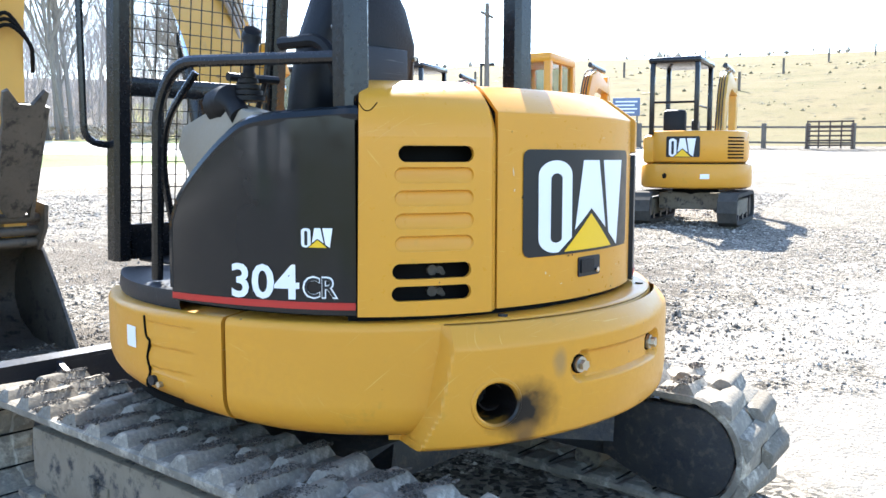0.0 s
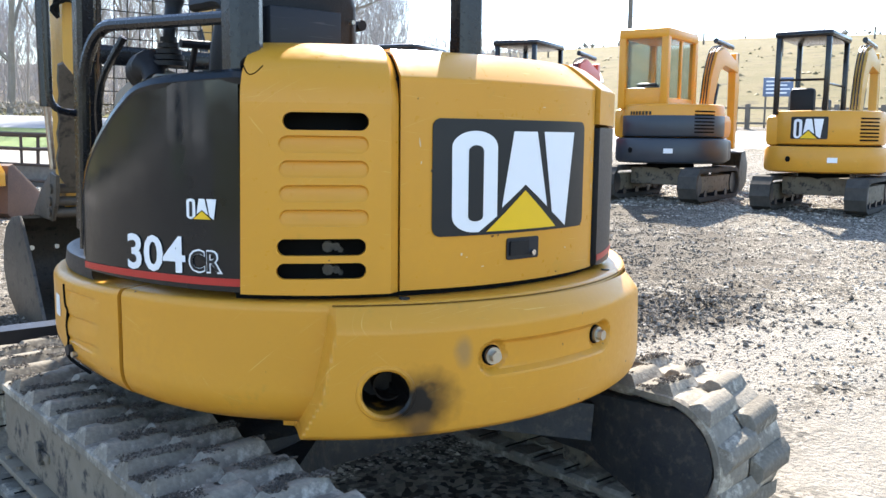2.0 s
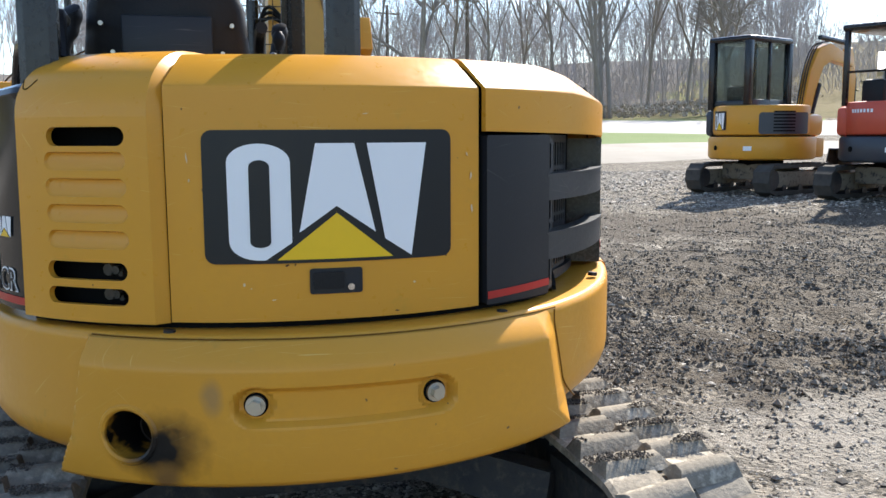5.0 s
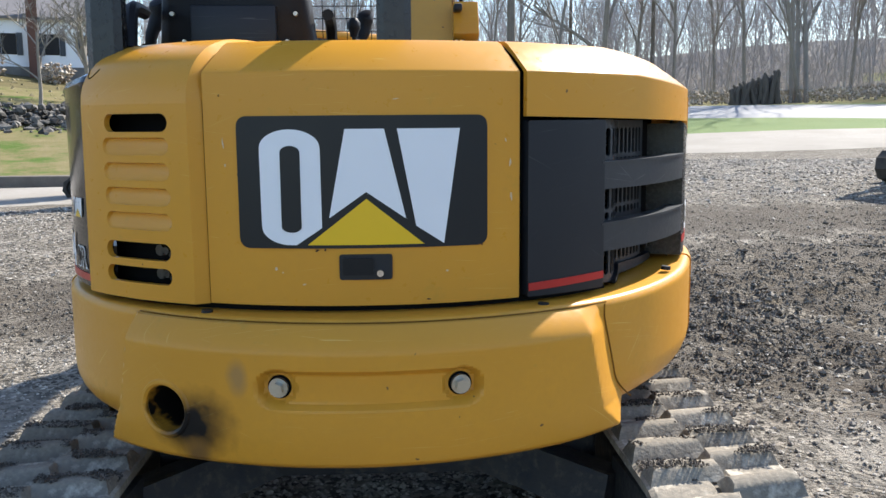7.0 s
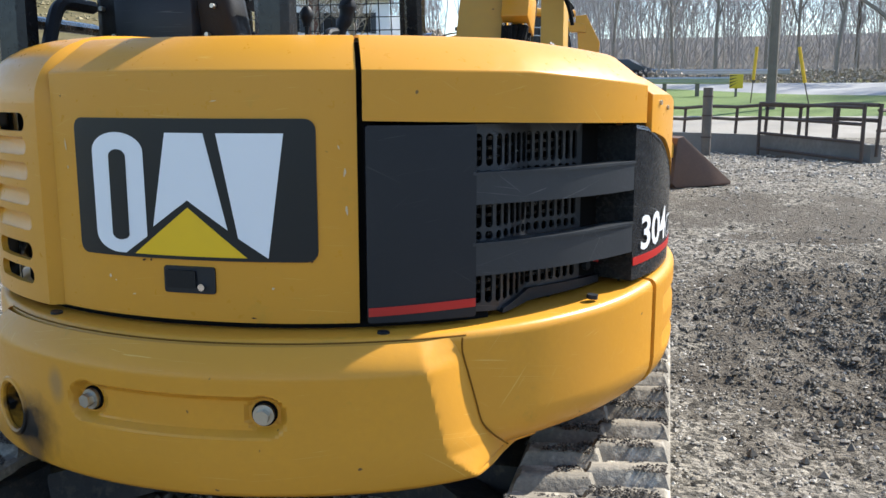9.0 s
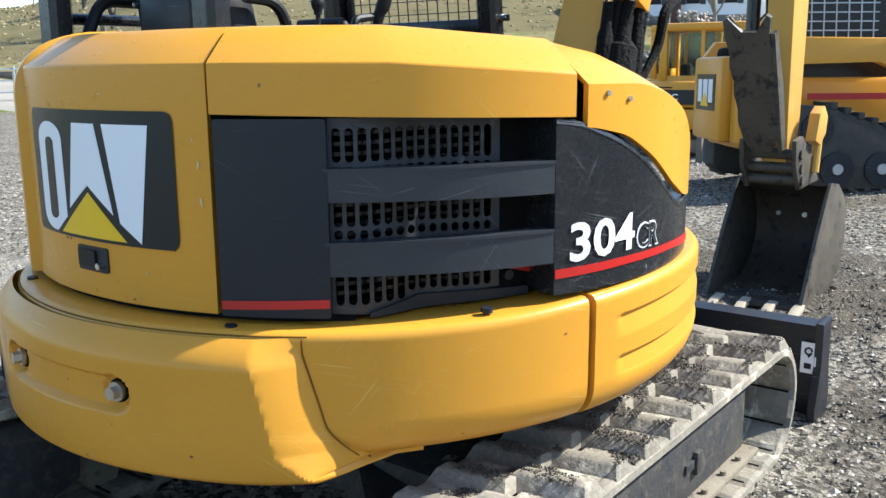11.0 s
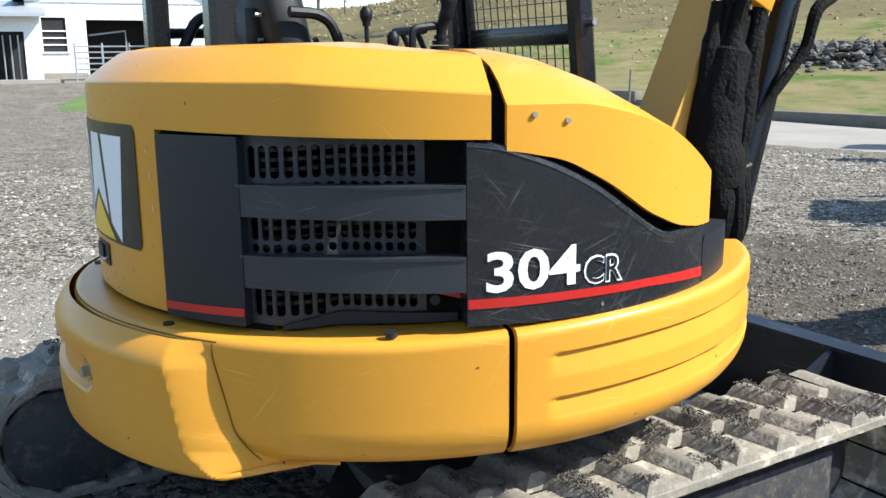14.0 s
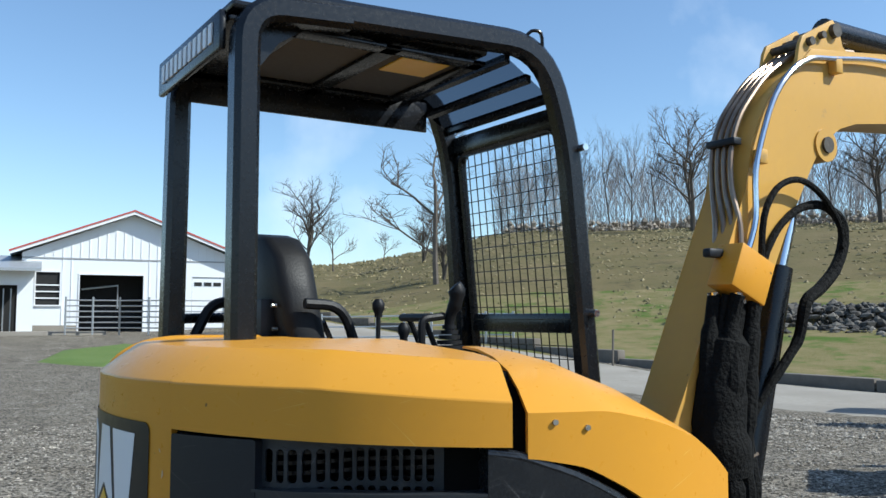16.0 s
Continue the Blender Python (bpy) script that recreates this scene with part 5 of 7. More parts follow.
# ---- ground and surroundings ----
# heights by azimuth (from the front, clockwise) and distance
RAD = [0, 4, 8, 12, 16, 20, 24, 28, 34, 38, 41, 48, 60, 80, 110, 160, 300, 900]
LAND = {
    -180: [.02, .02, .02, .02, .0, .0, .0, .0, .0, .0, .1, .2, .5, 1, 2, 3, 5, 9],
    -110: [.02, .02, .02, .02, .0, .0, .05, .1, .3, .5, .7, 1, 2, 4, 7, 9, 12, 16],
    -80: [.02, .02, .02, .02, .02, .05, .1, .2, .45, .7, .8, 1.0, 1.6, 2.6, 4.0, 6, 9, 16],
    -66: [.02, .02, .02, .02, .0, .0, .05, .15, .5, .9, 1.1, 1.7, 3.0, 5.2, 8.2, 9.5, 12, 18],
    -52: [.02, .02, .02, -.02, -.12, -.12, -.05, .25, .75, 1.2, 1.6, 2.8, 5.0, 8.5, 12.5, 14, 16, 20],
    -30: [.02, .04, .06, -.06, -.18, -.20, -.14, .15, .75, 1.25, 2.2, 3.3, 5.6, 9.0, 12.6, 15, 18, 22],
    -18: [.02, .04, .10, .0, -.15, -.18, -.10, .2, .85, 1.3, 2.0, 2.8, 4.2, 6.0, 8.5, 12, 20, 30],
    -4: [.02, .04, .24, .22, .1, .1, .25, .6, 1.1, 1.25, 1.4, 1.8, 2.4, 3.0, 5.5, 10, 20, 30],
    10: [.02, .04, .27, .28, .22, .2, .35, .7, 1.15, 1.3, 1.45, 1.9, 2.2, 2.8, 5.5, 10, 20, 30],
    26: [.02, .04, .24, .30, .3, .32, .45, .75, 1.15, 1.35, 1.5, 2.0, 2.4, 3.0, 7.0, 13, 25, 36],
    40: [.02, .07, .18, .30, .36, .42, .5, .65, .95, 1.25, 1.45, 1.9, 3.0, 5.0, 9.5, 16, 26, 34],
    60: [.02, .07, .17, .30, .36, .42, .5, .55, .75, 1.1, 1.35, 1.75, 3.2, 7.0, 12, 18.5, 24, 34],
    80: [.02, .06, .14, .25, .32, .36, .4, .45, .55, .9, 1.2, 1.6, 3.2, 7.0, 12, 18.5, 24, 34],
    120: [.02, .03, .08, .1, .15, .2, .3, .4, .6, .9, 1.2, 1.7, 2.8, 5.5, 9, 14, 20, 30],
    180: [.02, .02, .02, .02, .0, .0, .0, .0, .0, .0, .1, .2, .5, 1, 2, 3, 5, 9],
}
AZ = sorted(LAND)
TAB = np.array([LAND[a] for a in AZ])


def land(x, y):
    r, a = math.hypot(x, y), math.degrees(math.atan2(x, y))
    i = max(0, min(len(AZ) - 2, int(np.searchsorted(AZ, a, "right")) - 1))
    t = (a - AZ[i]) / (AZ[i + 1] - AZ[i])
    t = t * t * (3 - 2 * t)
    return float(np.interp(r, RAD, TAB[i]) * (1 - t) + np.interp(r, RAD, TAB[i + 1]) * t)


def at_az(a, r):
    return r * math.sin(radians(a)), r * math.cos(radians(a))


def bumps(x, y):
    r = math.hypot(x, y)
    k = min(1.0, max(0.15, (26 - r) / 20))
    h = .020 * noise.noise((x * 1.1, y * 1.1, 0)) + .014 * noise.noise((x * 3.1, y * 3.1, 4))
    far = min(1.0, max(0.0, (r - 1.5) / 1.5))
    h += far * (.026 * noise.noise((x * 6.3, y * 6.3, 5)) + .028 * max(0, noise.noise((x * 2.3, y * 4.1, 8))))
    # churned soil beside and ahead of the machine
    d = math.exp(-((x - 3.2) ** 2 / 5.0 + (y - 2.6) ** 2 / 6.0))
    h += d * (.06 * noise.noise((x * 5, y * 5, 9)) + .065 * noise.noise((x * 11, y * 11, 2)))
    d2 = math.exp(-((x - 3.4) ** 2 / 0.9 + (y - 0.9) ** 2 / 0.5))
    h += d2 * .05 * abs(noise.noise((x * 6, y * 6, 1)))
    if r < 26:
        h += .010 * math.sin((x * .45 + y) * 9) * max(0, noise.noise((x * .3, y * .5, 7)))
    return h * k


# patches of dark churned soil: middle, half sizes, outer and inner edge
SOIL = ((4.4, 3.5, 2.8, 2.1, 1.25, .85), (3.2, 1.1, 1.3, .55, 1.2, .75), (6.8, 5.8, 2.6, 2.2, 1.2, .7), (1.9, 2.5, .9, 1.8, 1.2, .8), (-1.2, 3.4, 3.0, 1.2, 1.25, .8), (3.6, 6.5, 3.5, 1.2, 1.25, .8))


def churned(x, y):
    """How much of the ground at a spot is churned soil, 0 to 1."""
    n = 2.6 * (.5 + .22 * noise.noise((x * 2.2, y * 2.2, 0)) + .12 * noise.noise((x * 5, y * 5, 3)))
    return max(max(0, min(1, (lo + 1.25 - n - math.hypot((x - cx) / sx, (y - cy) / sy)) / (lo - hi))) for cx, cy, sx, sy, lo, hi in SOIL)


def ground_material():
    m = mat("gravel_lot", (0.215, 0.192, 0.156), 0.88, spec=0.12, col2=(0.105, 0.088, 0.066), scale=1.3, amount=0.9, fine=42, bump=1.0, dist=0.03, dirt=(0.37, 0.335, 0.28), dirt_at=0.58, dirt_scale=2.4)
    t = m.node_tree
    p = t.nodes["Principled BSDF"]
    src = p.inputs["Base Color"].links[0].from_socket
    co = t.nodes.new("ShaderNodeTexCoord")
    vor = t.nodes.new("ShaderNodeTexVoronoi")
    vor.inputs["Scale"].default_value = 38
    t.links.new(co.outputs["Object"], vor.inputs["Vector"])
    mx = t.nodes.new("ShaderNodeMix")
    mx.data_type, mx.blend_type = "RGBA", "OVERLAY"
    mx.inputs[0].default_value = 0.7
    bw = t.nodes.new("ShaderNodeRGBToBW")
    t.links.new(vor.outputs["Color"], bw.inputs[0])
    sharp = t.nodes.new("ShaderNodeMapRange")
    sharp.inputs["From Min"].default_value, sharp.inputs["From Max"].default_value = 0.25, 0.72
    t.links.new(bw.outputs[0], sharp.inputs["Value"])
    t.links.new(src, mx.inputs[6]), t.links.new(sharp.outputs["Result"], mx.inputs[7])
    # dark churned soil
    last = mx.outputs[2]
    pale = ((2.9, .1, 1.7, .75, 1.2, .6), (1.9, -1.3, 1.3, .9, 1.2, .6), (5.0, -.6, 2.2, .9, 1.2, .6), (-3.0, .2, 1.6, 2.0, 1.2, .6))
    for (cx, cy, sx, sy, lo, hi) in pale + SOIL:
        sub = t.nodes.new("ShaderNodeVectorMath")
        sub.operation = "SUBTRACT"
        sub.inputs[1].default_value = (cx, cy, 0)
        t.links.new(co.outputs["Object"], sub.inputs[0])
        dv = t.nodes.new("ShaderNodeVectorMath")
        dv.operation = "DIVIDE"
        dv.inputs[1].default_value = (sx, sy, 5)
        t.links.new(sub.outputs[0], dv.inputs[0])
        ln = t.nodes.new("ShaderNodeVectorMath")
        ln.operation = "LENGTH"
        t.links.new(dv.outputs[0], ln.inputs[0])
        nz = t.nodes.new("ShaderNodeTexNoise")
        nz.inputs["Scale"].default_value, nz.inputs["Detail"].default_value = 2.2, 6
        t.links.new(co.outputs["Object"], nz.inputs["Vector"])
        ma = t.nodes.new("ShaderNodeMath")
        ma.operation = "MULTIPLY_ADD"
        ma.inputs[1].default_value = 2.6
        t.links.new(nz.outputs[0], ma.inputs[0]), t.links.new(ln.outputs["Value"], ma.inputs[2])
        mr = t.nodes.new("ShaderNodeMapRange")
        mr.inputs["From Min"].default_value, mr.inputs["From Max"].default_value = lo + 1.25, hi + 1.25
        mr.inputs["To Max"].default_value = 0.78
        t.links.new(ma.outputs[0], mr.inputs["Value"])
        x = t.nodes.new("ShaderNodeMix")
        x.data_type = "RGBA"
        t.links.new(mr.outputs["Result"], x.inputs[0]), t.links.new(last, x.inputs[6])
        x.inputs[7].default_value = (0.27, 0.245, 0.205, 1) if hi == .6 else (0.085, 0.070, 0.053, 1)
        last = x.outputs[2]
    t.links.new(last, p.inputs["Base Color"])
    return m


GRAVEL = ground_material()
GRASS = mat("pasture", (0.115, 0.115, 0.036), 0.95, spec=0.1, col2=(0.235, 0.185, 0.098), scale=0.9, amount=1.0, fine=11, bump=0.8, dist=0.05, dirt=(0.075, 0.118, 0.022), dirt_at=0.50, dirt_scale=0.5)
HILL = mat("dry_hillside", (0.098, 0.090, 0.036), 0.95, spec=0.1, col2=(0.170, 0.132, 0.068), scale=0.22, amount=1.0, fine=3.4, bump=0.8, dist=0.08, dirt=(0.058, 0.050, 0.028), dirt_at=0.55, dirt_scale=0.6)
LITTER = mat("leaf_litter", (0.165, 0.145, 0.12), 0.95, spec=0.1, col2=(0.085, 0.075, 0.066), scale=0.12, amount=0.9, fine=1.6, bump=0.6, dist=0.1)
LAWN = mat("green_lawn", (0.075, 0.135, 0.018), 0.95, col2=(0.125, 0.165, 0.035), scale=0.8, amount=0.8, fine=14, bump=0.8, dist=0.03)
ASPHALT = mat("pale_asphalt", (0.28, 0.275, 0.27), 0.8, col2=(0.27, 0.26, 0.25), scale=0.5, amount=0.7, fine=30, bump=0.2)
CONCRETE = mat("pale_concrete", (0.34, 0.31, 0.265), 0.85, spec=0.2, col2=(0.22, 0.195, 0.16), scale=0.6, amount=0.8, fine=12, bump=0.3, dirt=(0.18, 0.155, 0.125), dirt_at=0.6, dirt_scale=0.8)
DIRTY_CONC = mat("stained_concrete", (0.24, 0.225, 0.20), 0.9, col2=(0.12, 0.115, 0.10), scale=1.2, amount=0.9, fine=14, bump=0.4)
TIMBER = mat("grey_timber", (0.19, 0.165, 0.135), 0.85, col2=(0.10, 0.085, 0.07), scale=3, amount=0.8, fine=30, bump=0.4)
RUST = mat("rusty_rail", (0.10, 0.065, 0.045), 0.75, col2=(0.05, 0.04, 0.035), scale=6, amount=0.8, fine=40, bump=0.3)
GALV = mat("galvanised_steel", (0.50, 0.51, 0.52), 0.4, metal=0.7, fine=30)
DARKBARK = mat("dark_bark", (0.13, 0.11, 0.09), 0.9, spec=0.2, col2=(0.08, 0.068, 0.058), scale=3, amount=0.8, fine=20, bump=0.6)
# bark of the nearer trees, lightened for the hazy glare behind them
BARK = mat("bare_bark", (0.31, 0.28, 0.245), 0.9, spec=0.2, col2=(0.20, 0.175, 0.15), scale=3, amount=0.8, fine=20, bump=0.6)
# distance haze is mixed into this colour: paler than the bark itself
WOODS = mat("hazy_far_bark", (0.45, 0.425, 0.41), 0.95, spec=0.1, col2=(0.28, 0.26, 0.25), scale=0.4, amount=0.8, fine=6, bump=0.0)

# one sheet of ground, fine near the machine, out to the horizon
gb = bmesh.new()
NA = 300
radii = [0.3] + [0.3 + 0.07 * k for k in range(1, 74)] + [5.44 * 1.032 ** k for k in range(1, 60)] + [34.9 * 1.09 ** k for k in range(1, 40)]
mid = gb.verts.new((0, 0, .02))
rings = []
for r in radii:
    ring = []
    for i in range(NA):
        x, y = at_az(360 * i / NA - 180, r)
        ring.append(gb.verts.new((x, y, land(x, y) + (bumps(x, y) if r < 40 else 0))))
    rings.append(ring)
for i in range(NA):
    gb.faces.new((mid, rings[0][(i + 1) % NA], rings[0][i]))
for k, (p, q) in enumerate(zip(rings, rings[1:])):
    r = radii[k]
    for i in range(NA):
        a = 360 * (i + .5) / NA - 180
        f = gb.faces.new((p[i], p[(i + 1) % NA], q[(i + 1) % NA], q[i]))
        x, y = at_az(a, r)
        if r > 72 and -17 < a < 31 + 6 * noise.noise((r * .05, 0, 0)):
            f.material_index = 4
        elif r > 48 and a > -8:
            f.material_index = 2 if a > 34 else 1
        elif (a < -14 and y > 18.3) or r > 46 or (a < -50 and r > 27 and y > 12):
            f.material_index = 2 if r > 46 else 1
        elif -14 <= a <= 40 and 27 < r <= 48:
            f.material_index = 3
        elif r > 60 or (a < -98 and r > 9 + 2 * noise.noise((a * .1, 0, 0))):
            f.material_index = 1
ground = finish("ground", gb, [GRAVEL, GRASS, HILL, LAWN, LITTER], None, "", 60)
tagged(ground, "grey gravel yard with churned mud, pasture and hills beyond", "ground", kind="structure")


def band(name, left, right, m, lift, label, cat, n=60):
    """A strip of paving between two lines, lying on the land."""
    b = bmesh.new()
    L, R = [Vector((*p, 0)) for p in left], [Vector((*p, 0)) for p in right]
    def along(P, t):
        t *= len(P) - 1
        i = min(int(t), len(P) - 2)
        return P[i].lerp(P[i + 1], t - i)
    rows = []
    for k in range(n + 1):
        p, q = along(L, k / n), along(R, k / n)
        row = []
        for j in range(9):
            v = p.lerp(q, j / 8)
            edge = -.12 if j in (0, 8) else 0
            row.append(b.verts.new((v.x, v.y, land(v.x, v.y) + lift + edge)))
        rows.append(row)
    for p, q in zip(rows, rows[1:]):
        for j in range(8):
            b.faces.new((p[j], p[j + 1], q[j + 1], q[j]))
    return tagged(finish(name, b, m, None, "", 60), label, cat, kind="structure")


road_c = [(110, 41), (90, 39), (72, 40), (55, 41), (40, 42), (25, 42.5), (9, 45), (-3, 55), (-10, 80), (-13, 120)]
band("road", [at_az(a, r - 5.2) for a, r in road_c], [at_az(a, r + 5.2) for a, r in road_c], ASPHALT, .10, "pale sunlit asphalt road beyond the yard", "road")
band("pavement", [(-70, 12.2), (-20, 12.0), (-4, 12.4), (1.6, 16.5)], [(-70, 18.2), (-20, 18.2), (-4, 18.3), (1.2, 24)], CONCRETE, .06, "pale worn concrete strip", "pavement")
band("pavement", [(-2, 25.0), (4, 21.5), (9, 20), (20, 20), (32, 16)], [(-1, 29), (4, 28), (9, 27.5), (20, 27), (34, 21)], CONCRETE, .05, "dusty pale gravel drive", "pavement")

# loose stones, some hundred big ones and a carpet of small ones
rnd = np.random.RandomState(5)
ico = bmesh.new()
bmesh.ops.create_icosphere(ico, subdivisions=1, radius=1)
IV = np.array([v.co[:] for v in ico.verts])
IF = np.array([[v.index for v in f.verts] for f in ico.faces])
ico.free()
OCT_V = np.array([(1, 0, 0), (0, 1, 0), (-1, 0, 0), (0, -1, 0), (0, 0, 1.0), (0, 0, -1.0)])
OCT_F = np.array([(0, 1, 4), (1, 2, 4), (2, 3, 4), (3, 0, 4), (1, 0, 5), (2, 1, 5), (3, 2, 5), (0, 3, 5)])


def scatter(name, places, V, F, material, label, category, flat=.6):
    """Many small pieces as one mesh: places are x, y, z, size."""
    n = len(places)
    P = np.array(places)
    yaw = rnd.uniform(0, 6.28, n)
    jit = rnd.uniform(.7, 1.3, (n, len(V), 1))
    sq = rnd.uniform(.6, 1.25, (n, 1, 3)) * np.array([1, 1, flat])
    W = V[None] * jit * sq * P[:, 3, None, None]
    c, s = np.cos(yaw)[:, None], np.sin(yaw)[:, None]
    X = W[..., 0] * c - W[..., 1] * s + P[:, 0, None]
    Y = W[..., 0] * s + W[..., 1] * c + P[:, 1, None]
    Z = W[..., 2] + P[:, 2, None]
    verts = np.stack([X, Y, Z], -1).reshape(-1, 3)
    faces = (F[None] + (np.arange(n) * len(V))[:, None, None]).reshape(-1, 3)
    me = bpy.data.meshes.new(name)
    me.from_pydata(verts.tolist(), [], faces.tolist())
    me.materials.append(material)
    return tagged(new(name, me), label, category, kind="stuff")


def stone_material(name, lo, hi):
    m = bpy.data.materials.new(name)
    m.use_nodes = True
    t = m.node_tree
    p = t.nodes["Principled BSDF"]
    p.inputs["Roughness"].default_value = .7
    p.inputs["Specular IOR Level"].default_value = .25
    g = t.nodes.new("ShaderNodeNewGeometry")
    rp = t.nodes.new("ShaderNodeValToRGB")
    rp.color_ramp.elements[0].color, rp.color_ramp.elements[1].color = (*lo, 1), (*hi, 1)
    t.links.new(g.outputs["Random Per Island"], rp.inputs[0])
    nz = t.nodes.new("ShaderNodeTexNoise")
    nz.inputs["Scale"].default_value = 120
    mx = t.nodes.new("ShaderNodeMix")
    mx.data_type, mx.blend_type = "RGBA", "OVERLAY"
    mx.inputs[0].default_value = .5
    t.links.new(rp.outputs[0], mx.inputs[6]), t.links.new(nz.outputs[0], mx.inputs[7])
    t.links.new(mx.outputs[2], p.inputs["Base Color"])
    return m


PEBBLE = stone_material("pebbles", (0.085, 0.073, 0.058), (0.50, 0.45, 0.375))
places = []
while len(places) < 110000:
    a, r = rnd.uniform(-120, 110), rnd.uniform(0, 1) ** .75 * 11
    x, y = at_az(a, r)
    if y < -1.6 and -4 < x < 1.4:
        continue
    if rnd.uniform() < churned(x, y) * .86:
        continue
    s = (.004 + .009 * rnd.uniform() ** 2.5) * (1 + r * .07) * (1.7 if rnd.uniform() < .06 else 1)
    places.append((x, y, land(x, y) + bumps(x, y) + s * .15, s))
while len(places) < 160000:
    a, r = rnd.uniform(-45, 75), 10 + 10 * rnd.uniform() ** .8
    x, y = at_az(a, r)
    if y > 11.5 and a < -10 or rnd.uniform() < churned(x, y) * .7:
        continue
    s = .010 + .032 * rnd.uniform() ** 3.5
    places.append((x, y, land(x, y) + bumps(x, y) + s * .15, s))
scatter("gravel", places, OCT_V, OCT_F, PEBBLE, "loose grey gravel scattered over the yard", "gravel", .55)
places = []
CLOD = stone_material("soil_clods", (0.050, 0.042, 0.032), (0.26, 0.222, 0.172))
while len(places) < 85000:
    cx, cy, sx, sy = SOIL[(0, 1, 3, 0, 2, 0, 3, 4)[rnd.randint(8)]][:4]
    x, y = rnd.normal(cx, sx * .55), rnd.normal(cy, sy * .55)
    if rnd.uniform() > churned(x, y) ** .7 or noise.noise((x * 3.2, y * 3.2, 6)) < rnd.uniform(-.7, .2):
        continue
    if abs(x) < 1.1 and abs(y) < 1.2:
        continue
    s = .003 + .0105 * rnd.uniform() ** 3 + (.016 * rnd.uniform() ** 2 if rnd.uniform() < .10 else 0)
    places.append((x, y, land(x, y) + bumps(x, y) + s * .3, s))
for _ in range(1500):
    x, y = rnd.normal(3.3, .6), rnd.normal(.9, .4)
    s = .005 + .025 * rnd.uniform() ** 4
    places.append((x, y, land(x, y) + bumps(x, y) + s * .2, s))
scatter("soil_clods", places, OCT_V, OCT_F, CLOD, "dark clods of churned wet soil", "soil", .8)
# dried mud on the tops of the tracks
places = []
for cx in (.79, -.76):
    dy = 0 if cx > 0 else -.06
    for _ in range(42000):
        x, y = cx + rnd.uniform(-.17, .17), rnd.uniform(-.93, .96)
        q = ((y - TB) / (BELT / 68) - .5)
        i = int(round(q))
        row = 1 if i % 2 else -1
        on = abs(q - i) < .27 + .12 * rnd.uniform() and (x - cx) * row > 0
        if noise.noise((x * 7, y * 7, 3)) < (-.10 if on else .30):
            continue
        s = .0014 + .0042 * rnd.uniform() ** 2.5
        places.append((x, y + dy, .441 + (.029 if on else 0) + rnd.uniform(0, .004), s))
MUD = stone_material("dried_mud", (0.030, 0.025, 0.020), (0.12, 0.10, 0.08))
mud = scatter("dried_mud", places, OCT_V, OCT_F, MUD, "crumbs of dried mud lying on the tracks", "mud", .7)

# row of field rocks below the hill
places = []
for _ in range(2200):
    a = rnd.uniform(-42, -15)
    r = rnd.normal(38.3, 1.2)
    x, y = at_az(a, r)
    s = .06 + .24 * rnd.uniform() ** 2
    places.append((x, y, land(x, y) + rnd.uniform(0, .75) * math.exp(-((r - 38.3) / 1.1) ** 2), s))
RK = stone_material("field_rocks", (0.03, 0.027, 0.024), (0.17, 0.155, 0.135))
scatter("rock_pile", places, IV, IF, RK, "long heap of grey field rocks below the hill", "rocks", .75)

# timber kerb beams along the concrete strip
for i in range(14):
    x0 = -66 + i * 4.3
    z = land(x0 + 2, 18.5)
    k = new("kerb_beam", finish("kerb_beam", boxed(x0, x0 + 4.26, 18.3, 18.62, z - .15, z + .27, .03), TIMBER, data_only=True))
    tagged(k, "dark weathered kerb beam beside the concrete strip", "kerb", "kerb beams")


# ---- trees ----
def bare_tree(seed, height, spread=.5, lean=0.0, forks=2, fine=True, up=0.0, slim=.017, first=.30, kin=(5, 5, 4)):
    """Trunk and limbs in one mesh, twigs in another."""
    rg = random.Random(seed)
    wood, twig = bmesh.new(), bmesh.new()

    def grow(p, d, length, r, depth):
        n = 4 if depth < 2 else 3
        pts, q, v = [p], p, d
        for _ in range(n):
            v = (v + Vector((rg.uniform(-1, 1), rg.uniform(-1, 1), rg.uniform(-.4, .6))) * (.20 if depth else .08)).normalized()
            q = q + v * length / n
            pts.append(q)
        tgt = wood if depth < 2 else twig
        tube(tgt, pts, [r * (1 - .5 * i / n) for i in range(n + 1)] if depth < 3 else [r, r * .8, r * .6, r * .3], 6 if depth == 0 else 4 if depth < 2 else 3, 1)
        if depth >= (4 if fine else 3):
            return
        kids = (forks + 4, *kin)[depth]
        for k in range(kids):
            t = rg.uniform(.38, 1.0) if depth else first + (1 - first) * (k + rg.random()) / kids
            i = min(n - 1, int(t * n))
            b = pts[i].lerp(pts[i + 1], t * n - i)
            dirn = (pts[i + 1] - pts[i]).normalized()
            side = Vector((rg.uniform(-1, 1), rg.uniform(-1, 1), rg.uniform(-.15, .5))).normalized()
            nd = (dirn * rg.uniform(.55, .9) + side * (spread + .25) + Vector((0, 0, up))).normalized()
            grow(b, nd, length * rg.uniform(.42, .66), r * rg.uniform(.42, .60), depth + 1)

    d0 = Vector((lean, 0, 1)).normalized()
    for k in range(forks if forks > 1 and seed % 3 == 0 else 1):
        grow(Vector((k * .15, 0, -.2)), (d0 + Vector((rg.uniform(-.34, .34), rg.uniform(-.34, .34), 0)) * (k > 0)).normalized(), height * .62, height * slim, 0)
    return finish("trunk", wood, BARK, data_only=True), finish("crown", twig, BARK, data_only=True)


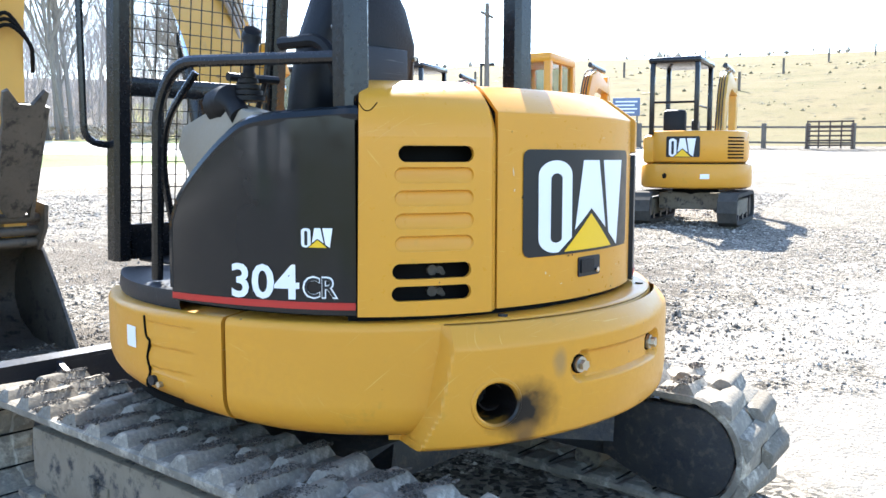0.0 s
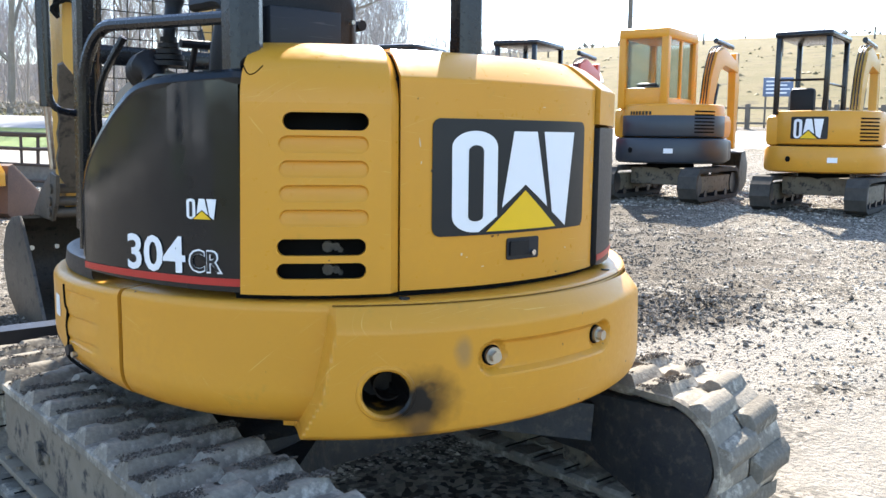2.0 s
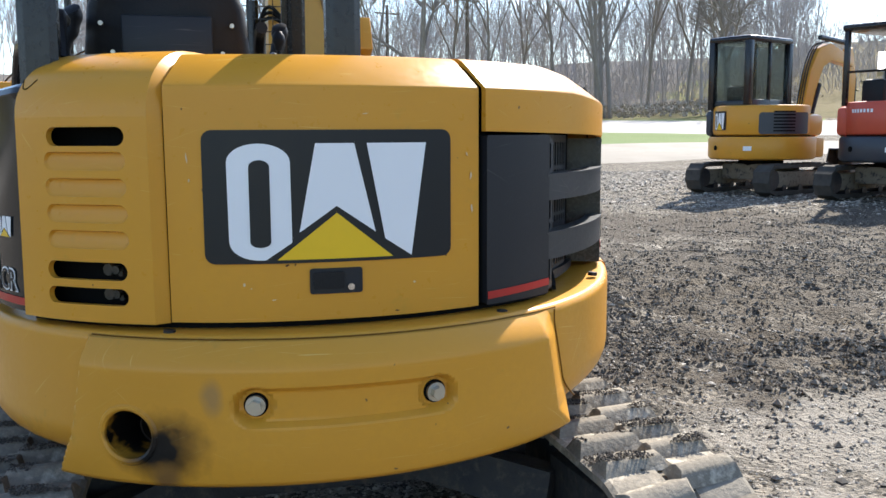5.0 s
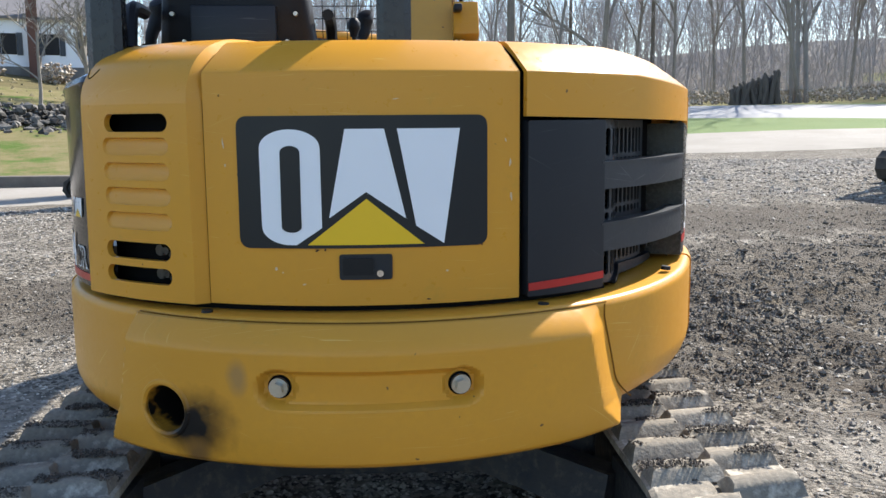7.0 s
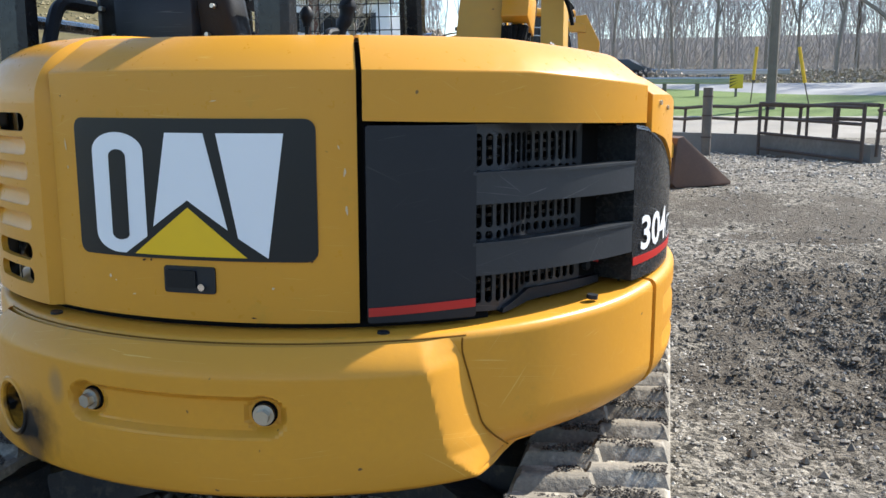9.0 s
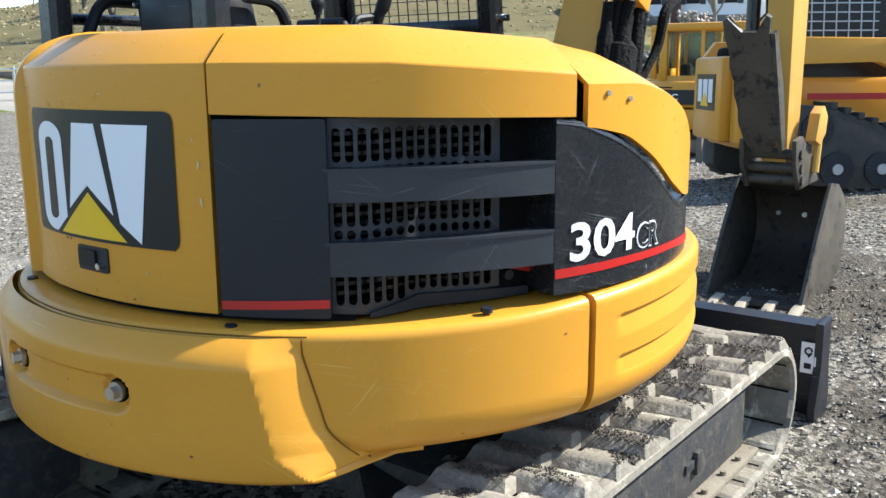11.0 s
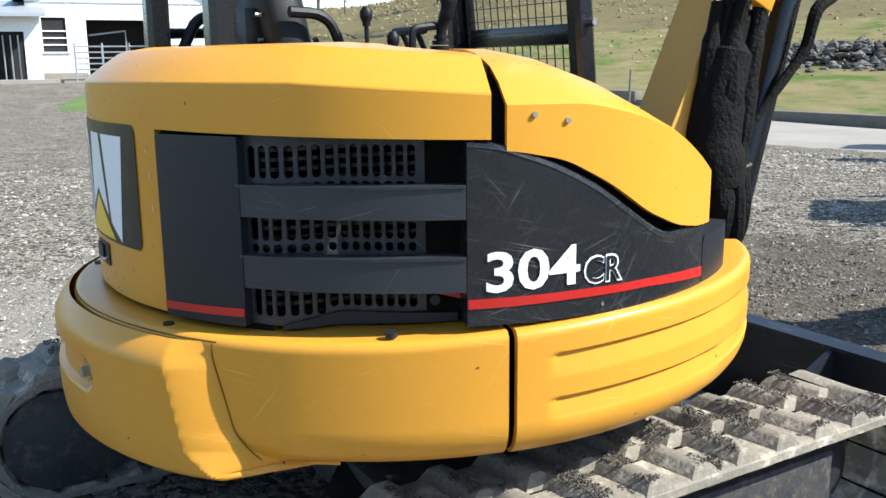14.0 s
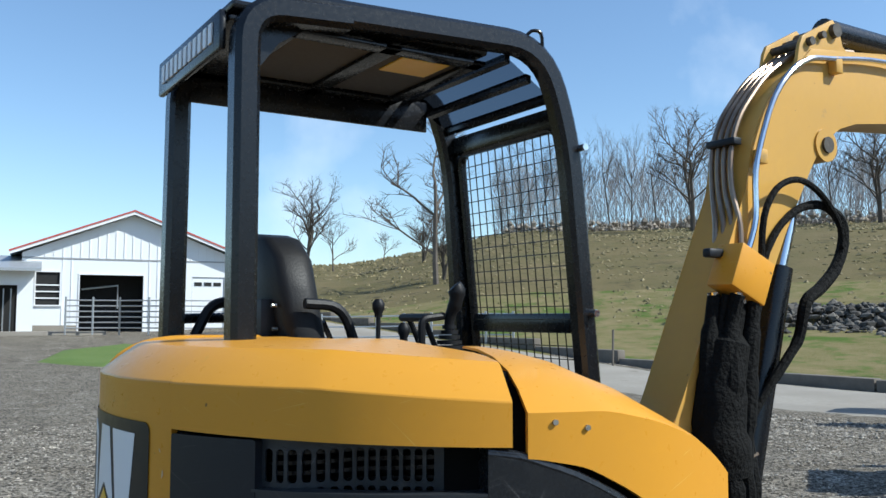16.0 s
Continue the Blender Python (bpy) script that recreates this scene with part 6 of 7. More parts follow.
KINDS = [bare_tree(s, 10, sp, ln, fk) for s, sp, ln, fk in ((3, .55, 0, 2), (5, .5, .06, 1), (8, .7, -.08, 1), (12, .45, .03, 3))]
# tall forest-grown trees: slim stems, steep limbs
KINDS += [bare_tree(s, 10, .28, ln, fk, True, .28, .0080, .30) for s, ln, fk in ((14, .03, 1), (16, -.05, 2), (18, .0, 4))]


DARK_KINDS = []
for pair in KINDS:
    DARK_KINDS.append([m.copy() for m in pair])
    for m in DARK_KINDS[-1]:
        m.materials[0] = DARKBARK


def tree(kind, x, y, h, rz, label="bare leafless deciduous tree", group="bare trees", dark=False):
    t = thing("tree", label, "tree", (x, y, land(x, y) - .1), rz, group)
    t.scale = (h / 10,) * 3
    for nm, me in zip(("trunk", "crown"), (DARK_KINDS if dark else KINDS)[kind]):
        o = new(nm, me)
        o.parent = t
    return t


rg = random.Random(2)
# beyond the road
for a, r, h, k in ((25.4, 54, 19, 6), (22.6, 60, 18, 5), (20.6, 66, 17, 4), (18.3, 58, 16, 5), (15.5, 62, 17, 4), (13.6, 57, 15, 1), (10.6, 56, 16, 4), (28.5, 62, 16, 5), (31, 60, 15, 4), (8.2, 66, 17, 5), (6.5, 64, 16, 4), (3.6, 62, 18, 5), (1, 66, 17, 4), (-3, 70, 17, 5), (33.5, 58, 12, 0)):
    x, y = at_az(a, r)
    tree(k, x, y, h, rg.uniform(0, 360), "bare tree beside the far side of the road", "roadside trees")
# on the hill to the left of the boom
for a, r, h, k in ((-58.4, 58, 12.5, 2), (-57.9, 60, 5, 3), (-66.9, 88, 9.5, 0), (-65.2, 92, 6, 1), (-61.9, 100, 4, 1), (-59.3, 80, 5, 3), (-41.8, 100, 13.5, 0), (-44, 112, 13, 4), (-45.6, 108, 12, 5), (-47, 112, 13, 4), (-48.6, 110, 12, 5), (-50, 112, 13, 4), (-51.4, 112, 12, 5), (-52.8, 112, 13, 4), (-54.0, 114, 11, 5), (-39, 110, 12, 4), (-36, 106, 12, 5), (-33.5, 102, 11, 4), (-31, 104, 12, 0), (-28, 104, 12, 4), (-25, 100, 12, 5)):
    x, y = at_az(a, r)
    tree(k, x, y, h, rg.uniform(0, 360), "bare tree on the dry hillside", "hillside trees", True)
# in front of the house
for a, r, h, k in ((-19.5, 44, 6.5, 0), (-22.4, 42, 5.5, 1)):
    x, y = at_az(a, r)
    tree(k, x, y, h, rg.uniform(0, 360), "small bare tree in front of the white house", "garden trees")

# woods: one mass of bare stems and branches
low = [bare_tree(s, 10, .28, .02, fk, False, .26, .0058, .26, (4, 4, 3)) for s, fk in ((22, 1), (34, 2), (47, 1), (52, 3))]
vs, fs, off = [], [], 0
rg = random.Random(9)
spots = [(rg.uniform(-8, 38), rg.uniform(66, 170), rg.uniform(9, 16)) for _ in range(300)] + [(rg.uniform(-54.5, -14), rg.uniform(112, 140), rg.uniform(8, 14)) for _ in range(190)] + [(rg.uniform(-14, -4), rg.uniform(75, 120), rg.uniform(10, 16)) for _ in range(40)] + [(rg.uniform(36, 62), rg.uniform(170, 200), rg.uniform(4, 7)) for _ in range(24)]
for a, r, h in spots:
    x, y = at_az(a, r)
    me = rg.choice(low)
    z0, c, s, q = land(x, y) - .2, math.cos(a * 40), math.sin(a * 40), h / 10
    for m in me:
        co = np.empty(len(m.vertices) * 3)
        m.vertices.foreach_get("co", co)
        co = co.reshape(-1, 3) * q
        vs.append(np.stack([co[:, 0] * c - co[:, 1] * s + x, co[:, 0] * s + co[:, 1] * c + y, co[:, 2] + z0], 1))
        fs += [[v + off for v in p.vertices] for p in m.polygons]
        off += len(co)
# fine twigs of the far crowns and thickets
for a0, a1, r0, r1, top, n in ((-8, 38, 60, 130, 8.5, 17000), (-54.5, -14, 112, 138, 9, 8000), (33, 46, 66, 110, 4, 2500)):
    A = np.array([(rg.uniform(a0, a1), rg.uniform(r0, r1), rg.random() ** 1.3, rg.uniform(-1, 1), rg.uniform(-1, 1), rg.random()) for _ in range(n)])
    X, Y = A[:, 1] * np.sin(np.radians(A[:, 0])), A[:, 1] * np.cos(np.radians(A[:, 0]))
    Z = np.array([land(x, y) for x, y in zip(X, Y)]) + A[:, 2] * top
    base = np.stack([X, Y, Z], 1)
    ln = (.7 + 2.2 * A[:, 5])[:, None]
    tip = base + np.stack([A[:, 3] * .75, A[:, 4] * .75, np.full(n, .9)], 1) * ln
    for p, rad in ((base, .020), (tip, .007)):
        w = (rad * A[:, 1] / 70)[:, None]
        for c, s in ((1, 0), (-.5, .87), (-.5, -.87)):
            vs.append(p + np.array([[c, s, 0]]) * w)
    idx = np.arange(n)
    for k in range(3):
        q = (k + 1) % 3
        fs += np.stack([off + k * n + idx, off + q * n + idx, off + (3 + q) * n + idx, off + (3 + k) * n + idx], 1).tolist()
    off += 6 * n
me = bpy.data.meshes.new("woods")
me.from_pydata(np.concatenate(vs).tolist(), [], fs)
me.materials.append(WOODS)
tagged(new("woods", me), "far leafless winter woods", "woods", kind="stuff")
# heap of dark stumps and logs across the road
x, y = at_az(23.3, 51)
heap = thing("log_pile", "dark heap of old logs and stumps beyond the road", "log pile", (x, y, land(x, y)), -22)
for k in range(46):
    u = -1.2 + 2.4 * (k % 23) / 22
    hgt = (1.35 + .35 * u if u < .4 else 1.75) * rg.uniform(.72, 1.08)
    yy = rg.uniform(-.5, .5)
    part("log", tube(bmesh.new(), [(u + rg.uniform(-.3, .3), yy, -.1), (u, yy, hgt * .6), (u + rg.uniform(-.3, .3), yy + .1, hgt)], [.15, .12, .07], 6, 2), DARKBARK, heap)

# undergrowth at the foot of the woods
places = []
BRUSH = stone_material("winter_brush", (0.26, 0.22, 0.175), (0.46, 0.39, 0.31))
for _ in range(6000):
    a, r = rg.uniform(-10, 38), rg.uniform(53, 75)
    x, y = at_az(a, r)
    places.append((x, y, land(x, y) + rg.uniform(0, .8), rg.uniform(.04, .16)))
for _ in range(2500):
    a, r = rg.uniform(-54, -14), rg.uniform(110, 125)
    x, y = at_az(a, r)
    places.append((x, y, land(x, y) + rg.uniform(0, 1.3), rg.uniform(.15, .45)))
for _ in range(70):
    a, r = rg.uniform(36, 80), rg.uniform(150, 175)
    x, y = at_az(a, r)
    places.append((x, y, land(x, y) + rg.uniform(0, .5), rg.uniform(.2, .6)))
scatter("brush", places, OCT_V, OCT_F, BRUSH, "brown winter undergrowth", "brush", 1.3)

# tufts of grass on the hillsides
places = []
for a0, a1, r0, r1, n in ((-72, -14, 38, 115, 11000), (38, 88, 60, 110, 900)):
    for _ in range(n):
        a, r = rg.uniform(a0, a1), math.sqrt(rg.uniform(r0 * r0, r1 * r1))
        x, y = at_az(a, r)
        if r0 < 30 and y < 19:
            continue
        if noise.noise((x * .12, y * .12, 2)) + rg.uniform(-.5, .5) < 0:
            continue
        s = rg.uniform(.05, .16) * (.5 + r / 70)
        places.append((x, y, land(x, y), s))
TUFT = stone_material("grass_tufts", (0.075, 0.07, 0.028), (0.29, 0.235, 0.125))
scatter("grass_tufts", places, OCT_V, OCT_F, TUFT, "tufts of dry winter grass", "grass", .7)

# ---- other machines in the yard ----
REDP = mat("orange_red_paint", (0.56, 0.075, 0.035), 0.4, fine=40, amount=0.4, bump=0.03)
ORANGE = mat("orange_yellow_paint", (0.72, 0.30, 0.02), 0.35, fine=40, amount=0.3, bump=0.03)
NAVY = mat("dark_blue_grey_paint", (0.03, 0.038, 0.05), 0.4, fine=40, amount=0.4, bump=0.03)
PANE = bpy.data.materials.new("cab_glass")
PANE.use_nodes = True
gp = PANE.node_tree.nodes["Principled BSDF"]
gp.inputs["Base Color"].default_value, gp.inputs["Roughness"].default_value, gp.inputs["Transmission Weight"].default_value, gp.inputs["IOR"].default_value = (.55, .62, .62, 1), .03, 1.0, 1.2


def oval_track(parent, cx, w, length, h, label):
    b = bmesh.new()
    n, r = 56, h / 2
    half = length / 2 - r
    rings = []
    for i in range(n):
        t = i / n
        per = 4 * half + 2 * math.pi * r
        s = t * per
        if s < 2 * half:
            p, nr = (-half + s, h), (0, 1)
        elif s < 2 * half + math.pi * r:
            q = math.pi / 2 - (s - 2 * half) / r
            nr = (math.cos(q), math.sin(q))
            p = (half + r * nr[0], r + r * nr[1])
        elif s < 4 * half + math.pi * r:
            p, nr = (half - (s - 2 * half - math.pi * r), 0), (0, -1)
        else:
            q = -math.pi / 2 - (s - 4 * half - math.pi * r) / r
            nr = (math.cos(q), math.sin(q))
            p = (-half + r * nr[0], r + r * nr[1])
        o = .022 if i % 2 else 0
        rings.append([b.verts.new((cx + dx * w, p[0] - nr[0] * d, p[1] - nr[1] * d)) for dx, d in ((-.5, .022 - o), (.5, .022 - o), (.5, .07), (-.5, .07))])
    for i in range(n):
        p, q = rings[i], rings[(i + 1) % n]
        for k in range(4):
            b.faces.new((p[k], p[(k + 1) % 4], q[(k + 1) % 4], q[k]))
    part("track", b, TRACK_DARK, parent, label)
    part("track_frame", boxed(cx - w * .3, cx + w * .3, -half, half, h * .25, h * .75, .02), MUDDY, parent)
    for y in (-half, half):
        part("wheel", disc(bmesh.new(), (cx, y, r), (1, 0, 0), r * .62, w * .7, 20), STEELDARK, parent)
    for k in range(3):
        part("roller", disc(bmesh.new(), (cx, -half * .6 + k * half * .6, h * .2), (1, 0, 0), h * .13, w * .7, 14), STEELDARK, parent)


def excavator(name, label, at, rz, upper, lower, boomc, style, size=1.0, reach=1.0, low_z=.50, plate=True, roof_bars=0, boom_up=2.5, low=None, patch=None, top=2.45, tall=1.0):
    ob = thing(name, label, "excavator", (at[0], at[1], land(*at)), rz)
    ob.scale = (size * .88, size * .92, size * tall)
    for s in (-1, 1):
        oval_track(ob, s * .72, .32, 2.15, .50, "muddy rubber track")
    part("undercarriage", boxed(-.56, .56, -.4, .4, .22, .48, .03), MUDDY, ob)
    part("slew_ring", disc(bmesh.new(), (0, 0, .5), (0, 0, 1), .4, .12, 28), DARK, ob)

    def ring(bm, z0, z1, r, a0=-205, a1=25, fillet=.06):
        skin(bm, span(a0, a1, 6), lambda a: [(r - .35, z0), (r - fillet, z0), (r - fillet * .3, z0 + fillet * .35), (r, z0 + fillet), (r, z1 - fillet * .6), (r - fillet * .3, z1 - fillet * .15), (r - fillet, z1), (.05, z1)])
        return bm
    cw = part("counterweight", ring(bmesh.new(), .55, .92, .95), lower, ob, "smooth counterweight")
    part("deck", boxed(-.82, .80, .2, .78, .58, .90, .04), lower, ob)
    body = part("engine_hood", ring(bmesh.new(), .93, 1.42, .88, -140, 10, .07), upper, ob, "rounded engine hood")
    if low:
        part("hood_lower", ring(bmesh.new(), .94, 1.26, .887, -140, 10, .03), low, body, "dark lower hood")
    if patch:
        part("side_panel", sheet(bmesh.new(), rounded(-60, 4, .96, 1.30, .05), (), .004, .004, 5, at=lambda a, z, o: pol(.882 + o, a, z)), patch, body, "dark side panel")
    part("hood_gap", ring(bmesh.new(), .90, .935, .85, -200, 20, .01), DARK, ob)
    part("side_cover", boxed(.30, .82, -.1, .72, .92, 1.28, .10), upper, ob)
    part("side_cover", boxed(-.82, -.50, -.62, .2, .92, 1.36, .08), NAVY if style == "dark" else upper, ob)
    for k in range(7):
        part("louver", sheet(bmesh.new(), [(-44, 1.00 + k * .05), (-18, 1.0 + k * .05), (-18, 1.022 + k * .05), (-44, 1.022 + k * .05)], (), .0, .004, 5, at=lambda a, z, o: pol(.890 + o, a, z)), DARK, body)
    if plate:
        emblem(body, *((-110, -80) if style == "canopy" else (-122, -103)), 1.03, 1.30, .006, True, at=lambda a, z, o: pol(.885 + o, a, z))
    else:
        for k in range(7):
            part("mark", sheet(bmesh.new(), [(-118 + k * 4.2, 1.26), (-115.4 + k * 4.2, 1.26), (-115.4 + k * 4.2, 1.31), (-118 + k * 4.2, 1.31)], (), .006, .001, 5, at=lambda a, z, o: pol(.885 + o, a, z)), WHITE if style != "cab" else DECAL, body, "bar of writing")
    part("exhaust_port", disc(bmesh.new(), pol(.955, -112, .74), pol(1, -112, 0), .04, .02, 16), DARK, cw)
    part("sticker", sheet(bmesh.new(), rounded(-75, -66, .70, .77, .005), (), .006, .001, 5, at=lambda a, z, o: pol(.95 + o, a, z)), WHITE, cw)
    # seat and cab or canopy
    part("seat", boxed(-.52, -.12, -.42, -.28, 1.2, 1.75, .06), RUBBER, ob, "dark seat back")
    x0, x1, y0, y1, zt = -.66, .10, -.62, .60, top
    cabm = FRAME if style in ("canopy", "dark", "red") else upper
    posts = ((x0, y0, 1.36), (x1, y0, 1.40), (x0, y1, .92), (x1, y1, .92))
    roof = part("roof", boxed(x0 - .07, x1 + .07, y0 - .07, y1 + .05, zt - (.07 if style == "cab" else .02), zt + .08, .04), FRAME if style != "cab" else upper, ob)
    pw = .06 if style in ("cab", "dark") else .04
    for x, y, z in posts:
        part("post", boxed(x - pw, x + pw, y - pw, y + pw, z, zt + .01, .012), cabm, roof)
    if style in ("cab", "dark"):
        part("cab_wall", boxed(x0 - .03, x1 + .03, y0 - .03, y0 + .03, 1.36, 1.66 if style == "cab" else 1.50, .01), cabm, roof)
        part("cab_wall", boxed(x1 - .03, x1 + .03, y0, y1, 1.0, 1.52, .01), cabm, roof)
        part("cab_wall", boxed(x0 - .03, x0 + .03, y0, y1, .92, 1.40, .01), cabm, roof)
        part("cab_bar", boxed(x1 - .03, x1 + .03, -.03, .03, 1.5, zt, .01), cabm, roof)
        for nm, bx in (("window", (x0 + .04, x1 - .04, y0 - .008, y0 + .008, 1.50, zt - .02)), ("window", (x1 - .006, x1 + .006, y0 + .04, y1 - .04, 1.52, zt - .02)), ("window", (x0 - .006, x0 + .006, y0 + .04, y1 - .04, 1.42, zt - .02)), ("windscreen", (x0 + .04, x1 - .04, y1 - .006, y1 + .006, 1.0, zt - .02))):
            w = part(nm, boxed(*bx), PANE, roof)
            w.visible_shadow = False
    if style in ("red", "canopy"):
        part("rail", tube(bmesh.new(), [(x0, y0 - .02, 1.85), (x1, y0 - .02, 1.85)], .018, 6, 1), FRAME, roof)
        part("rail", tube(bmesh.new(), [(x1, y0, 1.80), (x1, y1, 1.80)], .018, 6, 1), FRAME, roof)
        part("control_stand", boxed(-.10, .02, -.05, .15, 1.1, 1.6, .03), BLACK, ob)
    for k in range(roof_bars):
        part("mark", boxed(x0 + .05 + k * .065, x0 + .09 + k * .065, y0 - .058, y0 - .053, zt + .02, zt + .06), WHITE, roof, "bar of writing")
    # boom, stick and bucket
    b = bmesh.new()
    R = reach
    extrude(b, [(.75, .85), (.72, 1.1), (1.05 * R, boom_up - .45), (1.35 * R, boom_up - .05), (1.75 * R, boom_up + .05), (2.6 * R, boom_up - .15), (2.62 * R, boom_up - .32), (1.8 * R, boom_up - .22), (1.5 * R, boom_up - .35), (1.25 * R, boom_up - .75), (.95, 1.0)], "x", .15, .32, .01)
    bm_ob = part("boom", b, boomc, ob, "cranked boom")
    for k in range(3):
        part("hydraulic_pipe", tube(bmesh.new(), [(.17 + k * .05, .80, 1.3), (.17 + k * .05, 1.03 * R, boom_up - .45), (.17 + k * .05, 1.33 * R, boom_up - .02), (.17 + k * .05, 1.75 * R, boom_up + .08)], .012, 6, 3), FRAME, bm_ob)
    part("ram", disc(bmesh.new(), (.235, 1.25, 1.35), Vector((0, .5, boom_up - 1.3)), .05, 1.0, 14), FRAME, bm_ob)
    part("ram", disc(bmesh.new(), (.235, 1.95 * R, boom_up + .12), Vector((0, 1, -.05)), .045, .9, 14), FRAME, bm_ob)
    b = bmesh.new()
    extrude(b, [(2.48 * R, boom_up), (2.62 * R, boom_up + .02), (2.80 * R, boom_up - .5), (2.72 * R, .75), (2.58 * R, .75), (2.52 * R, boom_up - .4)], "x", .165, .305, .01)
    part("stick", b, boomc, bm_ob, "dipper stick")
    part("ram", disc(bmesh.new(), (.235, 2.86 * R, 1.5), (0, 0, 1), .045, .9, 14), FRAME, bm_ob)
    b = bmesh.new()
    prof = [(2.35 * R, .06), (2.6 * R, .02), (2.88 * R, .18), (2.92 * R, .48), (2.72 * R, .72), (2.5 * R, .70), (2.48 * R, .68), (2.70 * R, .68), (2.88 * R, .46), (2.84 * R, .2), (2.6 * R, .06)]
    extrude(b, prof, "x", -.03, .50, .004)
    bu = part("bucket", b, WORN, bm_ob, "dark steel bucket")
    for x in (-.04, .49):
        b = bmesh.new()
        extrude(b, prof[:6] + [(2.40 * R, .4)], "x", x, x + .02, .003)
        part("side_plate", b, WORN, bu)
    return ob


excavator("excavator", "yellow canopy excavator parked rear on beside the road", (10.7, 3.65), -76, PAINT, CAST, BOOM, "canopy", .97, .9, boom_up=2.4)
excavator("excavator", "orange-yellow cab excavator with a dark counterweight", (10.2, 5.9), -76, ORANGE, NAVY, ORANGE, "cab", 1.02, .9, plate=False, boom_up=2.35, low=NAVY)
excavator("excavator", "red excavator with a dark lower body and black canopy", (9.35, 7.9), -70, REDP, NAVY, REDP, "red", .98, .85, plate=False, boom_up=2.3)
excavator("excavator", "yellow cab excavator with a dark blue side and black roof", (8.35, 9.8), -67, PAINT, CAST, PAINT, "dark", .97, .95, plate=True, roof_bars=9, boom_up=2.45, patch=NAVY)
far_ex = excavator("excavator", "yellow excavator with black side panel on the concrete strip", (-3.75, 12.2), -82, PAINT, CAST, PAINT, "cab", 1.1, 1.25, plate=False, boom_up=3.1, top=2.42, tall=.77)
excavator("excavator", "yellow excavator parked beyond another on the concrete strip", (-5.1, 14.8), -84, PAINT, CAST, PAINT, "cab", 1.1, 1.2, plate=False, boom_up=2.8, top=2.42, tall=.85)
part("side_panel", sheet(bmesh.new(), rounded(-62, 6, 1.0, 1.27, .03), (), .012, .004, 5, at=lambda a, z, o: pol(.882 + o, a, z)), DECAL, far_ex)
on = lettering("308C", .1, .02)
for v in on.verts:
    v.co = Vector(pol(.90, -34 + v.co.x * 80, 1.08 + v.co.y * 1.2))
part("number", on, WHITE, far_ex)


def track_loader(label, at, rz, emb):
    """Compact track loader: sloping rubber tracks, cab with a side grid, lift arms, bucket."""
    ob = thing("track_loader", label, "loader", (at[0], at[1], land(*at)), rz)
    for s in (-1, 1):
        b = bmesh.new()
        out = [(-.95, .10), (-.85, 0), (.75, 0), (.92, .10), (.95, .25), (.80, .38), (-.35, .78), (-.62, .80), (-.95, .40)]
        extrude(b, out, "x", s * .72 - .20, s * .72 + .20, .03)
        tk = part("track", b, TRACK_DARK, ob, "ribbed rubber track")
        for k in range(12):
            part("tread_bar", boxed(s * .72 - .21, s * .72 + .21, -.86 + k * .15, -.80 + k * .15, -.012, .02, .004), TRACK_DARK, tk)
        for k in range(9):
            y, z = -.30 + k * .13, .79 - k * .048
            part("tread_bar", boxed(s * .72 - .21, s * .72 + .21, y - .03, y + .03, z - .03, z + .03, .006), TRACK_DARK, tk)
        for k in range(4):
            part("wheel", disc(bmesh.new(), (s * .93, -.66 + k * .42, .20), (s, 0, 0), .16, .03, 24), STEELDARK, tk)
            part("hub", disc(bmesh.new(), (s * .95, -.66 + k * .42, .20), (s, 0, 0), .05, .03, 16), GALV, tk)
        part("sprocket", disc(bmesh.new(), (s * .93, -.45, .58), (s, 0, 0), .15, .03, 18), STEELDARK, tk)
        b = bmesh.new()
        extrude(b, [(-1.05, 1.22), (-.90, 1.42), (.2, 1.40), (1.2, .95), (1.5, .55), (1.5, .40), (1.35, .40), (1.05, .80), (.1, 1.20), (-.75, 1.18), (-.95, .98)], "x", s * .82 - .06, s * .82 + .06, .015)
        part("lift_arm", b, PAINT, ob, "yellow lift arm")
        part("red_band", boxed(s * .78 - .01, s * .78 + .01, -.5, .45, .84, .90), RED, ob)
        b = bmesh.new()
        extrude(b, [(-.45, .95), (-.50, 1.95), (.30, 1.92), (.48, 1.0)], "x", s * .46 - .012, s * .46 + .012)
        w = part("cab_side", b, FRAME, ob, "dark cab side")
        e = bmesh.new()
        for k in range(6):
            tube(e, [(s * .478, -.38 + k * .12, 1.38), (s * .478, -.40 + k * .12, 1.84)], .008, 4, 1)
        for k in range(6):
            tube(e, [(s * .478, -.42, 1.40 + k * .085), (s * .478, .26, 1.40 + k * .085)], .008, 4, 1)
        part("side_grid", e, GALV, w, "grey safety grid")
    part("body", boxed(-.52, .52, -1.05, .75, .35, 1.05, .06), PAINT, ob)
    rear = part("rear_door", boxed(-.45, .45, -1.22, -1.04, .42, 1.25, .04), PAINT, ob, "yellow rear door")
    if emb:
        part("emblem_plate", boxed(-.30, .30, -1.228, -1.222, .72, 1.08), DECAL, rear, "dark emblem plate")
        for k, (x, w) in enumerate(((-.24, .13), (-.07, .14), (.11, .13))):
            part("emblem_block", boxed(x, x + w, -1.233, -1.229, .80, 1.03), WHITE, rear)
        e = bmesh.new()
        extrude(e, [(-.14, .76), (0, .90), (.14, .76)], "y", -1.236, -1.2335)
        part("emblem_triangle", e, GOLD, rear)
        part("corner_panel", boxed(.46, .72, -1.12, -1.0, .42, 1.30, .03), PAINT, ob, "yellow rear corner panel")
    part("cab_roof", boxed(-.50, .50, -.55, .40, 1.94, 2.03, .03), PAINT, ob)
